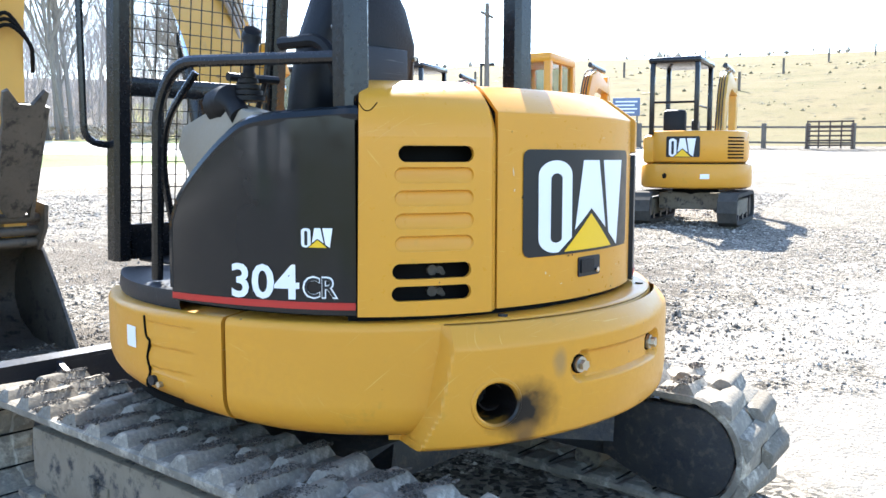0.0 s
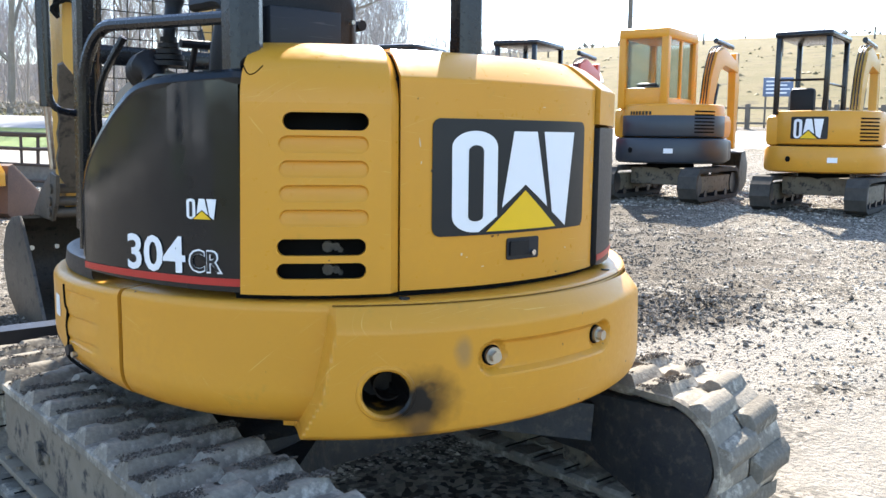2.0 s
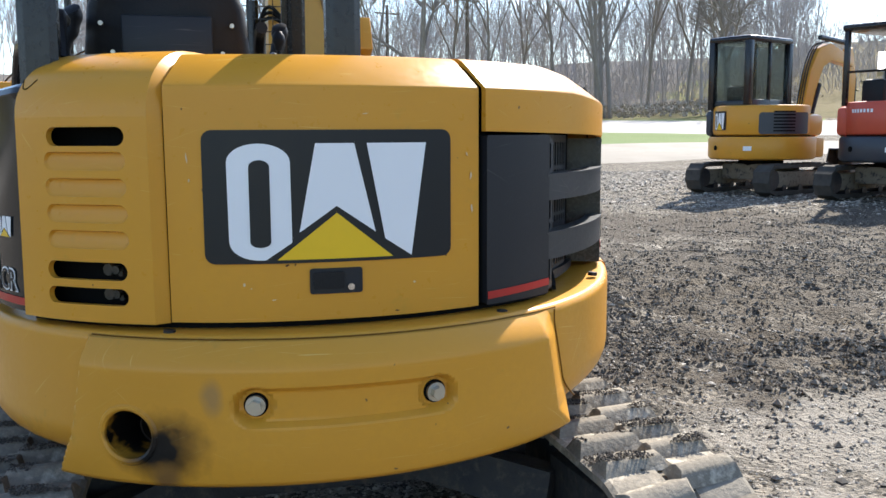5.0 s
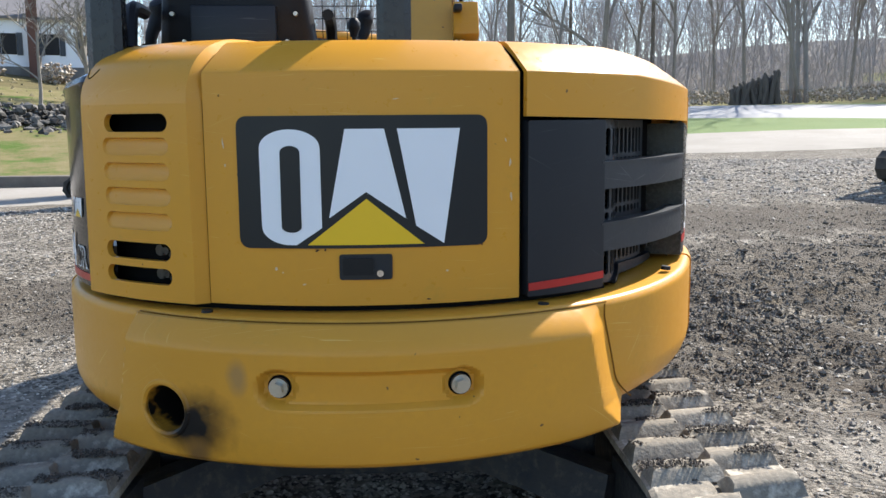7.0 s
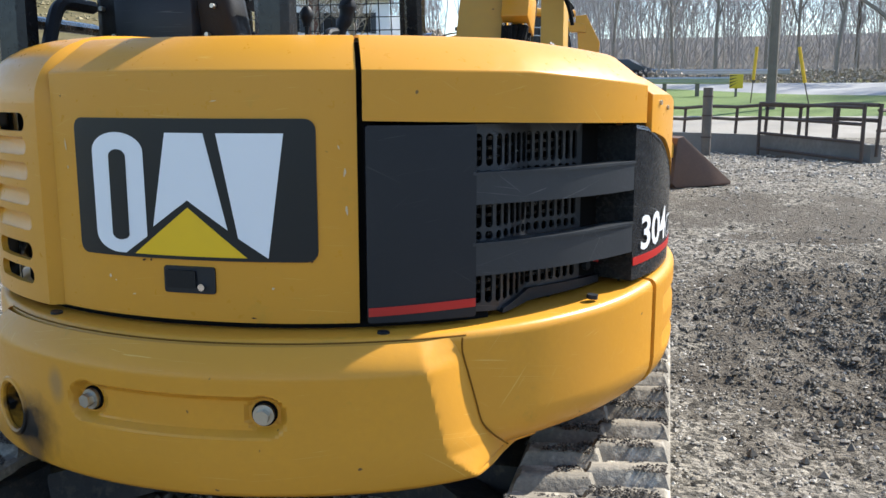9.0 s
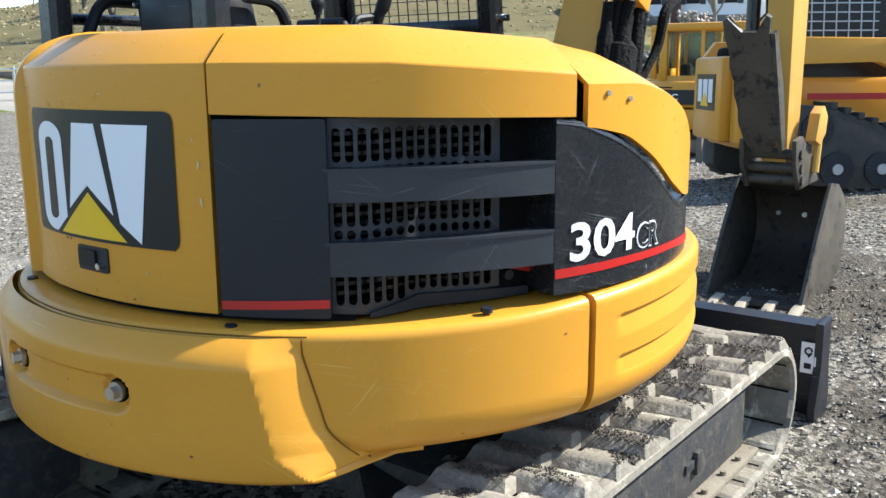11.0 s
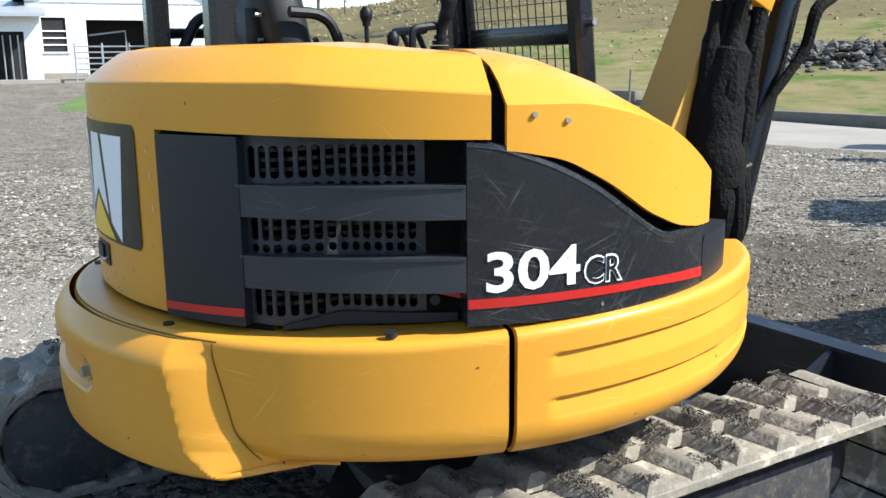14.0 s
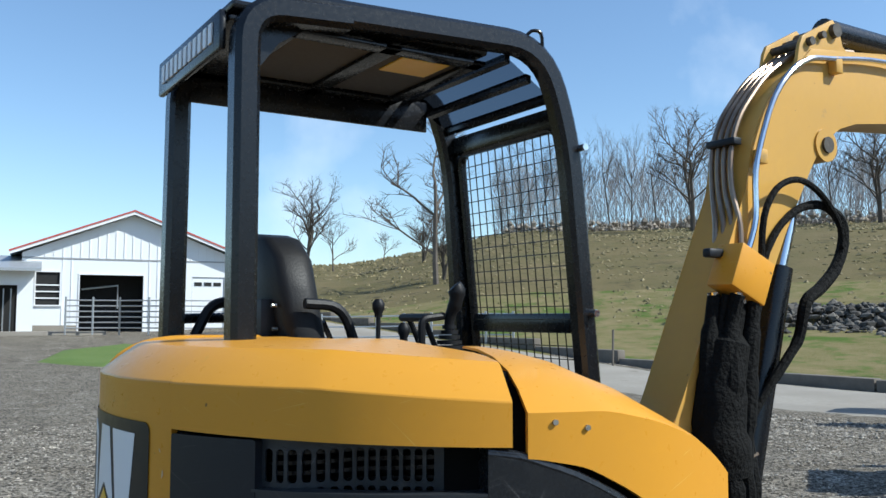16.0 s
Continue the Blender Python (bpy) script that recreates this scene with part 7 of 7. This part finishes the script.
    part("engine_cover", boxed(-.45, .45, -1.0, -.45, 1.0, 1.35, .05), DARK, ob)
    b = bmesh.new()
    extrude(b, [(1.5, .10), (1.55, .62), (1.63, .64), (2.35, .10), (2.35, .06), (1.55, .05)], "x", -.88, .88, .01)
    part("bucket", b, mat("rusty_bucket", (0.16, 0.085, 0.055), 0.7, col2=(0.09, 0.06, 0.045), scale=4, amount=0.8, fine=40, bump=0.3), ob, "rusty brown loader bucket resting on the ground")
    return ob


ld = track_loader("yellow compact track loader with a rusty bucket on the ground", (-.72, 7.75), -52, True)
# ---- fences, rails, walls ----
def bar(name, p, q, r, m, parent, seg=6):
    return part(name, tube(bmesh.new(), [p, q], r, seg, 1), m, parent)


# concrete pit wall with rusty pipe rails
W0, W1 = Vector((.3, 19.3, 0)), Vector((4.1, 12.7, 0))
wl = bmesh.new()
d = (W1 - W0).normalized()
nrm = Vector((-d.y, d.x, 0))
n = 12
loop = []
for k in range(n + 1):
    p = W0.lerp(W1, k / n)
    g = land(p.x, p.y)
    z1 = g + .38 - .10 * max(0, k / n - .75) * 4
    loop.append([wl.verts.new((p + nrm * o).to_tuple()[:2] + (z,)) for o, z in ((.1, g - .4), (.1, z1), (-.1, z1), (-.1, g - .4))])
for p, q in zip(loop, loop[1:]):
    for k in range(4):
        wl.faces.new((p[k], q[k], q[(k + 1) % 4], p[(k + 1) % 4]))
wl.faces.new(loop[0]), wl.faces.new(loop[-1])
tagged(finish("wall_pit", wl, DIRTY_CONC), "low stained concrete pit wall", "wall", kind="structure")
fence = thing("pipe_rail", "rusty bent pipe railing on the pit wall", "railing", (0, 0, 0))
for k in range(9):
    p = W0.lerp(W1, k / 8)
    g = land(p.x, p.y)
    bar("post", (p.x, p.y, g + .1), (p.x + .03, p.y, g + .92), .03, RUST, fence)
for h in (.90, .66):
    b = bmesh.new()
    tube(b, [W0.lerp(W1, k / 8) + Vector((0, 0, land(*W0.lerp(W1, k / 8).to_tuple()[:2]) + h + (.03 if k % 2 else 0))) for k in range(9)], .032, 6, 2)
    part("rail", b, RUST, fence)
W2 = Vector((6.4, 17.6, 0))
for k in range(1, 5):
    p = W1.lerp(W2, k / 4)
    g = land(p.x, p.y)
    bar("post", (p.x, p.y, g - .1), (p.x, p.y, g + .85), .03, RUST, fence)
for h in (.82, .5):
    bar("rail", (W1.x, W1.y, land(W1.x, W1.y) + h), (W2.x, W2.y, land(W2.x, W2.y) + h), .028, RUST, fence)
gate = thing("pipe_gate", "rusty pipe gate leaning on the pit wall", "gate", (0, 0, 0))
g0, g1 = Vector((2.55, 14.9, 0)), Vector((3.85, 12.5, 0))
gz = land(3.2, 13.7)
for t in (0, 1):
    p = g0.lerp(g1, t)
    bar("upright", (p.x, p.y, gz), (p.x, p.y, gz + .95), .03, RUST, gate)
for h in (.12, .40, .68, .94):
    bar("rail", (g0.x, g0.y, gz + h), (g1.x, g1.y, gz + h - .05), .028, RUST, gate)
for k in range(3):
    p = g0.lerp(g1, .25 + k * .25)
    bar("brace", (p.x, p.y, gz + .4), (p.x, p.y, gz + .92), .025, RUST, gate)
pst = thing("timber_post", "weathered timber post wrapped with wire", "post", (1.62, 14.9, land(1.62, 14.9)))
part("post", disc(bmesh.new(), (0, 0, .56), (0, 0, 1), .09, 1.4, 14), TIMBER, pst)
for z in (.35, .75, 1.1):
    part("wire", disc(bmesh.new(), (0, 0, z), (0, 0, 1), .098, .03, 14), RUST, pst)
stake = thing("timber_stake", "thin weathered stake standing in the gravel", "stake", (-3.05, 10.4, land(-3.05, 10.4)))
part("stake", boxed(-.04, .04, -.04, .04, -.1, 1.0, .008), TIMBER, stake)


def guard_rail(pts, label):
    ob = thing("guard_rail", label, "guard rail")
    P = [Vector((*p, land(*p))) for p in pts]
    for a, b in zip(P, P[1:]):
        n = max(2, int((b - a).length / 1.9))
        for k in range(n):
            p = a.lerp(b, k / n)
            part("post", boxed(p.x - .09, p.x + .09, p.y - .09, p.y + .09, p.z - .1, p.z + .78, .01), TIMBER, ob)
    e = bmesh.new()
    for z in (.62, .74):
        tube(e, [p + Vector((0, -.1, z)) for p in P], .09, 6, 1)
    part("beam", e, GALV, ob, "galvanised steel beam")
    return ob


guard_rail([at_az(-3.5, 40), at_az(1, 39.3), at_az(5.2, 38.6)], "guard rail on the near side of the road")
guard_rail([at_az(-4, 62), at_az(2, 54), at_az(8.2, 52)], "guard rail on the far side of the road")
x, y = at_az(5.5, 38.4)
sg = thing("chevron_sign", "yellow and black striped marker board", "sign", (x, y, land(x, y)))
part("board", boxed(-.28, .28, -.02, .02, .35, .95, .01), mat("sign_yellow", (0.7, 0.48, 0.03), 0.5, fine=30), sg)
for k in range(4):
    e = bmesh.new()
    extrude(e, [(-.27, .40 + k * .15), (-.27, .46 + k * .15), (.05, .60 + k * .1), (.27, .42 + k * .12), (.27, .36 + k * .12)][:3], "y", -.028, -.022)
    part("stripe", e, DECAL, sg)
part("post", boxed(-.05, .05, -.0, .06, -.1, .6), TIMBER, sg)
for a, r, ln in ((10.4, 31, -.45), (6.7, 33, .12)):
    x, y = at_az(a, r)
    mk = thing("wire_marker", "leaning yellow guy wire marker", "marker", (x, y, land(x, y)), 0, "wire markers")
    part("sleeve", tube(bmesh.new(), [(ln * .45, 0, .85), (ln, 0, 2.05)], .06, 8, 1), mat("marker_yellow", (0.75, 0.45, 0.02), 0.5, fine=20) if ln < 0 else bpy.data.materials["marker_yellow"], mk)
    part("wire", tube(bmesh.new(), [(0, 0, 0), (ln * .5, 0, .9)], .02, 6, 1), RUST, mk)
for a, r, h in ((8.1, 30.5, 9.5), (16.8, 62, 9), (53.0, 48, 8), (11.5, 70, 9)):
    x, y = at_az(a, r)
    up = thing("utility_pole", "weathered wooden utility pole", "pole", (x, y, land(x, y)), 20, "utility poles")
    part("pole", tube(bmesh.new(), [(0, 0, -.2), (0, 0, h)], [.17, .12], 10, 1), TIMBER, up)
    part("cross_arm", boxed(-1.1, 1.1, -.06, .06, h - .7, h - .58, .01), TIMBER, up)
wires = thing("power_lines", "thin overhead power lines", "cable")
for dz in (0, .45):
    for a0, r0, a1, r1 in ((-8, 70, 8.1, 30.5), (8.1, 30.5, 30, 42), (30, 42, 60, 60)):
        p, q = Vector((*at_az(a0, r0), 8.4 + dz)), Vector((*at_az(a1, r1), 8.4 + dz))
        m = (p + q) / 2 - Vector((0, 0, .5))
        part("wire", tube(bmesh.new(), [p, m, q], .022, 4, 5), GALV, wires)
# fences to the east, over the road
ef = thing("board_fence", "grey two-rail timber fence below the hill", "fence")
for k in range(14):
    a = 58 + k * 2.6
    x, y = at_az(a, 47.5)
    part("post", boxed(x - .1, x + .1, y - .1, y + .1, land(x, y) - .1, land(x, y) + 1.35, .01), TIMBER, ef)
    if k < 13:
        x2, y2 = at_az(a + 2.6, 47.5)
        for h in (1.15, .35):
            part("rail", tube(bmesh.new(), [(x, y, land(x, y) + h), (x2, y2, land(x2, y2) + h)], .07, 4, 1), TIMBER, ef)
fg = thing("field_gate", "grey tube field gate in the fence", "gate")
x, y = at_az(73.6, 46.8)
x2, y2 = at_az(76.2, 46.8)
z = land(x, y)
for k in range(6):
    bar("rail", (x, y, z + .25 + k * .24), (x2, y2, z + .25 + k * .24), .045, RUST, fg)
for t in (0, .25, .5, .75, 1):
    bar("upright", (x + (x2 - x) * t, y + (y2 - y) * t, z + .1), (x + (x2 - x) * t, y + (y2 - y) * t, z + 1.5), .04, RUST, fg)
for k in range(16):
    a, r = 40 + k * 2.4, 80 + (k % 4) * 16
    x, y = at_az(a, r)
    fp = thing("fence_post", "thin fence post on the hillside", "post", (x, y, land(x, y)), 0, "hillside fence posts")
    part("post", boxed(-.09, .09, -.09, .09, -.1, 1.6), TIMBER, fp)
for k in range(5):
    a, r = -46 + k * 9.0, 25.2
    x, y = at_az(a, r)
    fp = thing("fence_post", "weathered fence post at the pasture edge", "post", (x, y, land(x, y)), 0, "pasture fence posts")
    part("post", tube(bmesh.new(), [(0, 0, -.1), (.04, 0, 1.15)], .034, 8, 1), TIMBER, fp)
x, y = at_az(62.3, 48.5)
bs = thing("road_sign", "blue and white notice board by the road", "sign", (x, y, land(x, y)), -62)
part("board", boxed(-.75, .75, -.05, .05, 1.7, 2.7, .02), mat("sign_blue", (0.12, 0.17, 0.28), 0.5, fine=20), bs)
for k in range(4):
    part("mark", boxed(-.6, .6 - .15 * (k % 2), -.06, -.052, 2.45 - k * .2, 2.53 - k * .2), WHITE, bs, "bar of writing")
for s in (-.6, .6):
    part("post", boxed(s - .05, s + .05, -.04, .04, -.1, 1.75), TIMBER, bs)
x, y = at_az(52.6, 50)
lamp = thing("street_lamp", "tall dark street lamp beside the road", "lamp post", (x, y, land(x, y)), -50)
part("pole", tube(bmesh.new(), [(0, 0, -.1), (0, 0, 4.6)], .07, 8, 1), FRAME, lamp)
part("lamp_head", boxed(-.1, .8, -.15, .15, 4.5, 4.66, .03), FRAME, lamp)
sh = thing("farm_shed", "pale grey roofed shed across the road", "shed", (*at_az(46.5, 56), land(*at_az(46.5, 56))), -40)
part("wall", boxed(-4, 4, -2, 2, -.2, 2.0), mat("grey_shed_wall", (0.30, 0.31, 0.33), 0.7, fine=10), sh)
e = bmesh.new()
extrude(e, [(-2.4, 1.95), (0, 3.1), (2.4, 1.95), (2.4, 2.05), (0, 3.22), (-2.4, 2.05)], "x", -4.3, 4.3)
part("roof", e, mat("pale_metal_roof", (0.62, 0.63, 0.64), 0.5, metal=.3, fine=8), sh)

# ---- the white barn ----
SIDING = mat("white_metal_siding", (0.80, 0.81, 0.82), 0.45, fine=3, amount=0.08, bump=0.0)
ROOFM = mat("grey_metal_roof", (0.42, 0.44, 0.46), 0.45, metal=0.4, fine=5, amount=0.3, bump=0.0)
TRIMR = mat("red_trim", (0.50, 0.10, 0.08), 0.5, fine=10)
# near-black for openings: the darkness of the rooms is put into the colour
VOID = mat("opening_shade", (0.02, 0.02, 0.02), 0.9, fine=5)
bx, by = at_az(-78.4, 42)
barn = thing("barn", "white metal-sided barn with a red-trimmed gable", "barn", (bx, by, land(bx, by) - .1), 82)
# local x runs along the gable wall to the right, y away from the viewer
HW, HE, HP = 4.75, 3.72, 5.62
doors = [(-2.3, .5, 2.76, 0.0), (-4.15, -3.15, 2.85, 1.35), (2.75, 4.3, 2.75, .0)]
wb = bmesh.new()
xs = sorted({-HW, HW, *[v for dd in doors for v in dd[:2]]})
def wallbox(x0, x1, z0, z1):
    part("wall", boxed(x0, x1, 0, .18, z0, z1), SIDING, barn, "white ribbed metal siding")
for x0, x1 in zip(xs, xs[1:]):
    hole = next((dd for dd in doors if dd[0] <= x0 and x1 <= dd[1]), None)
    if hole:
        if hole[3] > 0:
            wallbox(x0, x1, 0, hole[3])
        wallbox(x0, x1, hole[2], HE - .25)
    else:
        wallbox(x0, x1, 0, HE - .25)
extrude(wb, [(-HW, HE - .25), (HW, HE - .25), (HW, HE), (0, HP), (-HW, HE)], "y", 0, .18)
wall = part("wall", wb, SIDING, barn, "white ribbed metal siding")
part("wall", boxed(-HW, -HW + .18, .18, 16, 0, HE), SIDING, barn)
part("wall", boxed(HW - .18, HW, .18, 16, 0, HE), SIDING, barn)
for k in range(25):
    x = -HW + .19 + k * .38
    top = HE + (HP - HE) * (1 - abs(x) / HW) - .08
    part("rib", boxed(x - .022, x + .022, -.022, .0, HE - .18, top), SIDING, wall)
    if not any(dd[0] - .1 < x < dd[1] + .1 for dd in doors):
        part("rib", boxed(x - .022, x + .022, -.022, .0, .45, HE - .26), SIDING, wall)
part("band", boxed(-HW, HW, -.03, .0, HE - .25, HE - .19), mat("grey_band", (0.35, 0.36, 0.37), 0.5, fine=8), wall)
part("plinth", boxed(-HW, -2.4, -.06, .0, 0, .42), CONCRETE, wall)
# black sheet behind the doorways in place of a shaded interior
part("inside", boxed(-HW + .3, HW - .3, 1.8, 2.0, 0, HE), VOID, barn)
for s in (-1, 1):
    e = bmesh.new()
    extrude(e, [(0, HP + .02), (s * (HW + .5), HE - .10), (s * (HW + .5), HE + .02), (0, HP + .16)], "y", -.45, 16.4)
    part("roof", e, ROOFM, barn, "grey metal roof")
    e = bmesh.new()
    extrude(e, [(0, HP + .0), (s * (HW + .52), HE - .12), (s * (HW + .52), HE + .05), (0, HP + .18)], "y", -.50, -.455)
    tr = part("fascia", e, SIDING, barn)
    e = bmesh.new()
    extrude(e, [(0, HP + .14), (s * (HW + .54), HE + .0), (s * (HW + .54), HE + .08), (0, HP + .22)], "y", -.53, -.44)
    part("trim", e, TRIMR, tr)
for x0, x1, z1, z0 in doors[:2]:
    for b4 in ((x0 - .06, x0, z0, z1 + .06), (x1, x1 + .06, z0, z1 + .06), (x0, x1, z1, z1 + .06)):
        part("door_frame", boxed(b4[0], b4[1], -.03, .0, b4[2], b4[3]), SIDING, wall)
for x0, x1, z1, z0 in (doors[1],):
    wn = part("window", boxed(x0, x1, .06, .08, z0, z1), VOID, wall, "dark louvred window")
    for k in range(3):
        part("sash", boxed(x0, x1, .0, .05, z0 + .28 + k * .3, z0 + .34 + k * .3), SIDING, wn)
    part("sill", boxed(x0 - .1, x1 + .1, -.08, .0, z0 - .06, z0), SIDING, wn)
gd = part("garage_door", boxed(2.77, 4.28, .05, .09, .0, 2.73), SIDING, wall, "white panelled door")
for k in range(3):
    part("pane", boxed(2.86 + k * .46, 3.22 + k * .46, .03, .05, 2.32, 2.5), VOID, gd)
part("rail", tube(bmesh.new(), [(-2.2, .6, 2.1), (-.6, .6, 2.3), (-.6, .6, 1.2)], .05, 6, 1), GALV, barn)
an = thing("lean_to", "low white annex with a shallow grey roof", "annex", (*at_az(-85.9, 41), land(*at_az(-85.9, 41)) - .1), 82)
part("wall", boxed(-6, -.65, 0, .2, 0, 2.9), SIDING, an)
part("wall", boxed(.55, 1.2, 0, .2, 0, 2.9), SIDING, an)
part("wall", boxed(-.65, .55, 0, .2, 2.25, 2.9), SIDING, an)
# black sheet as the shaded room behind the annex door
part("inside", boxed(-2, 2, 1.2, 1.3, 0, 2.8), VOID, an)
for k in range(3):
    part("rail", tube(bmesh.new(), [(-.3 + k * .3, .3, .1), (-.3 + k * .3, .3, 2.1)], .03, 6, 1), GALV, an)
e = bmesh.new()
extrude(e, [(-.8, 2.85), (-.8, 2.98), (2.4, 3.7), (6, 3.75), (6, 3.6), (2.4, 3.55)], "x", -6.4, 1.5)
part("roof", e, ROOFM, an, "grey shingled roof")
part("step", boxed(-.9, 4.2, -1.3, 0, -.3, .22, .03), CONCRETE, an)
# cattle gates before the barn
cg = thing("cattle_gate", "galvanised cattle gates before the barn", "gate", (*at_az(-77.3, 39.3), land(*at_az(-77.3, 39.3))), 82)
for x0, x1, y0, y1 in ((-3.5, -1.3, 0, 0), (-1.3, 1.0, 0, -1.6), (1.0, 6.5, -1.6, -1.0)):
    for k in range(6):
        part("rail", tube(bmesh.new(), [(x0, y0, .3 + k * .24), (x1, y1, .3 + k * .24)], .03, 6, 1), GALV, cg)
    for t in (0, .5, 1):
        px, py = x0 + (x1 - x0) * t, y0 + (y1 - y0) * t
        part("upright", tube(bmesh.new(), [(px, py, 0), (px, py, 1.65)], .045, 6, 1), GALV, cg)
lf = thing("pipe_fence", "long galvanised pipe fence along the pasture", "fence")
for k in range(11):
    a, r = -72 + k * 1.9, 33 - k * .15
    x, y = at_az(a, r)
    part("post", tube(bmesh.new(), [(x, y, land(x, y) - .1), (x, y, land(x, y) + 1.25)], .05, 6, 1), GALV, lf)
    if k < 10:
        x2, y2 = at_az(a + 1.9, r - .15)
        for h in (1.15, .75, .35):
            part("rail", tube(bmesh.new(), [(x, y, land(x, y) + h), (x2, y2, land(x2, y2) + h)], .03, 5, 1), GALV, lf)
lawn = bmesh.new()
ring = [at_az(a, r) for a, r in ((-85, 27), (-82.5, 25), (-80, 24), (-77, 25.5), (-75, 29), (-76, 33), (-79, 35), (-83, 32))]
cx, cy = sum(p[0] for p in ring) / 8, sum(p[1] for p in ring) / 8
rows = []
for k in range(6):
    f = 1 - k / 6
    row = []
    for i in range(48):
        p, q = Vector(ring[i // 6]), Vector(ring[(i // 6 + 1) % 8])
        v = p.lerp(q, (i % 6) / 6)
        x, y = cx + (v.x - cx) * f * (1 + .04 * noise.noise((i * .7, 0, 0))), cy + (v.y - cy) * f
        row.append(lawn.verts.new((x, y, land(x, y) + (-.03 if k == 0 else .06 + .03 * noise.noise((x, y, 0))))))
    rows.append(row)
for p, q in zip(rows, rows[1:]):
    for i in range(48):
        lawn.faces.new((p[i], p[(i + 1) % 48], q[(i + 1) % 48], q[i]))
lawn.faces.new(rows[-1])
tagged(finish("lawn", lawn, LAWN, None, "", 80), "green lawn patch in front of the barn", "lawn", kind="structure")

# ---- the white house ----
hx, hy = at_az(-20.6, 56)
house = thing("house", "white two-storey house with a grey shingle roof", "house", (hx, hy, land(hx, hy) - .2), 22)
part("foundation", boxed(-5.2, 3.2, -.05, 6, 0, 1.0), DIRTY_CONC, house)
hw = part("wall", boxed(-5.2, 3.2, 0, 6, 1.0, 3.75), SIDING, house, "white clapboard wall")
e = bmesh.new()
extrude(e, [(-.4, 3.7), (3, 5.3), (6.4, 3.7), (6.4, 3.85), (3, 5.45), (-.4, 3.85)], "x", -5.5, 3.5)
part("roof", e, mat("house_shingles", (0.16, 0.15, 0.15), 0.9, fine=8), house)
e = bmesh.new()
extrude(e, [(0, 3.7), (3, 5.2), (6, 3.7)], "x", 3.05, 3.18)
part("gable", e, SIDING, house)
for x in (-4.3, -2.9, -.6, 1.6):
    wn = part("window", boxed(x - .4, x + .4, -.03, .02, 1.7, 2.9), VOID, house, "dark window")
    for s in (-1, 1):
        part("shutter", boxed(x + s * .58 - .16, x + s * .58 + .16, -.05, 0, 1.65, 2.95), NAVY, wn)
part("chimney", boxed(-1.9, -1.3, -.4, .1, 0, 5.4), mat("brown_brick", (0.14, 0.07, 0.05), 0.9, fine=20), house)
part("porch", boxed(3.2, 4.0, 1, 4, 0.8, 2.9), SIDING, house)
for x, y, s in ((-4, -2, .7), (-.5, -2.4, .8), (2.2, -1.8, .7), (4.6, -1.2, 1.0)):
    gxy = house.matrix_basis @ Vector((x, y, 0))
    pl = [(gxy.x + random.uniform(-s, s), gxy.y + random.uniform(-s, s), land(gxy.x, gxy.y) + random.uniform(0, s * 1.4), random.uniform(.06, .18)) for _ in range(160)]
    scatter("shrub", pl, OCT_V, OCT_F, BRUSH, "dark clipped shrub beside the house", "shrub", 1.0)
car = thing("car", "dark car passing on the road beyond", "car", (*at_az(-2.4, 57), land(*at_az(-2.4, 57)) + .1), 80)
e = bmesh.new()
extrude(e, [(-2.1, .35), (-2.1, .75), (-1.5, .85), (-.9, 1.3), (.6, 1.32), (1.2, .88), (2.1, .75), (2.1, .35)], "x", -.8, .8, .08)
part("body", e, NAVY, car)
for y in (-1.3, 1.3):
    for s in (-1, 1):
        part("wheel", disc(bmesh.new(), (s * .75, y, .32), (1, 0, 0), .32, .2, 18), RUBBER, car)
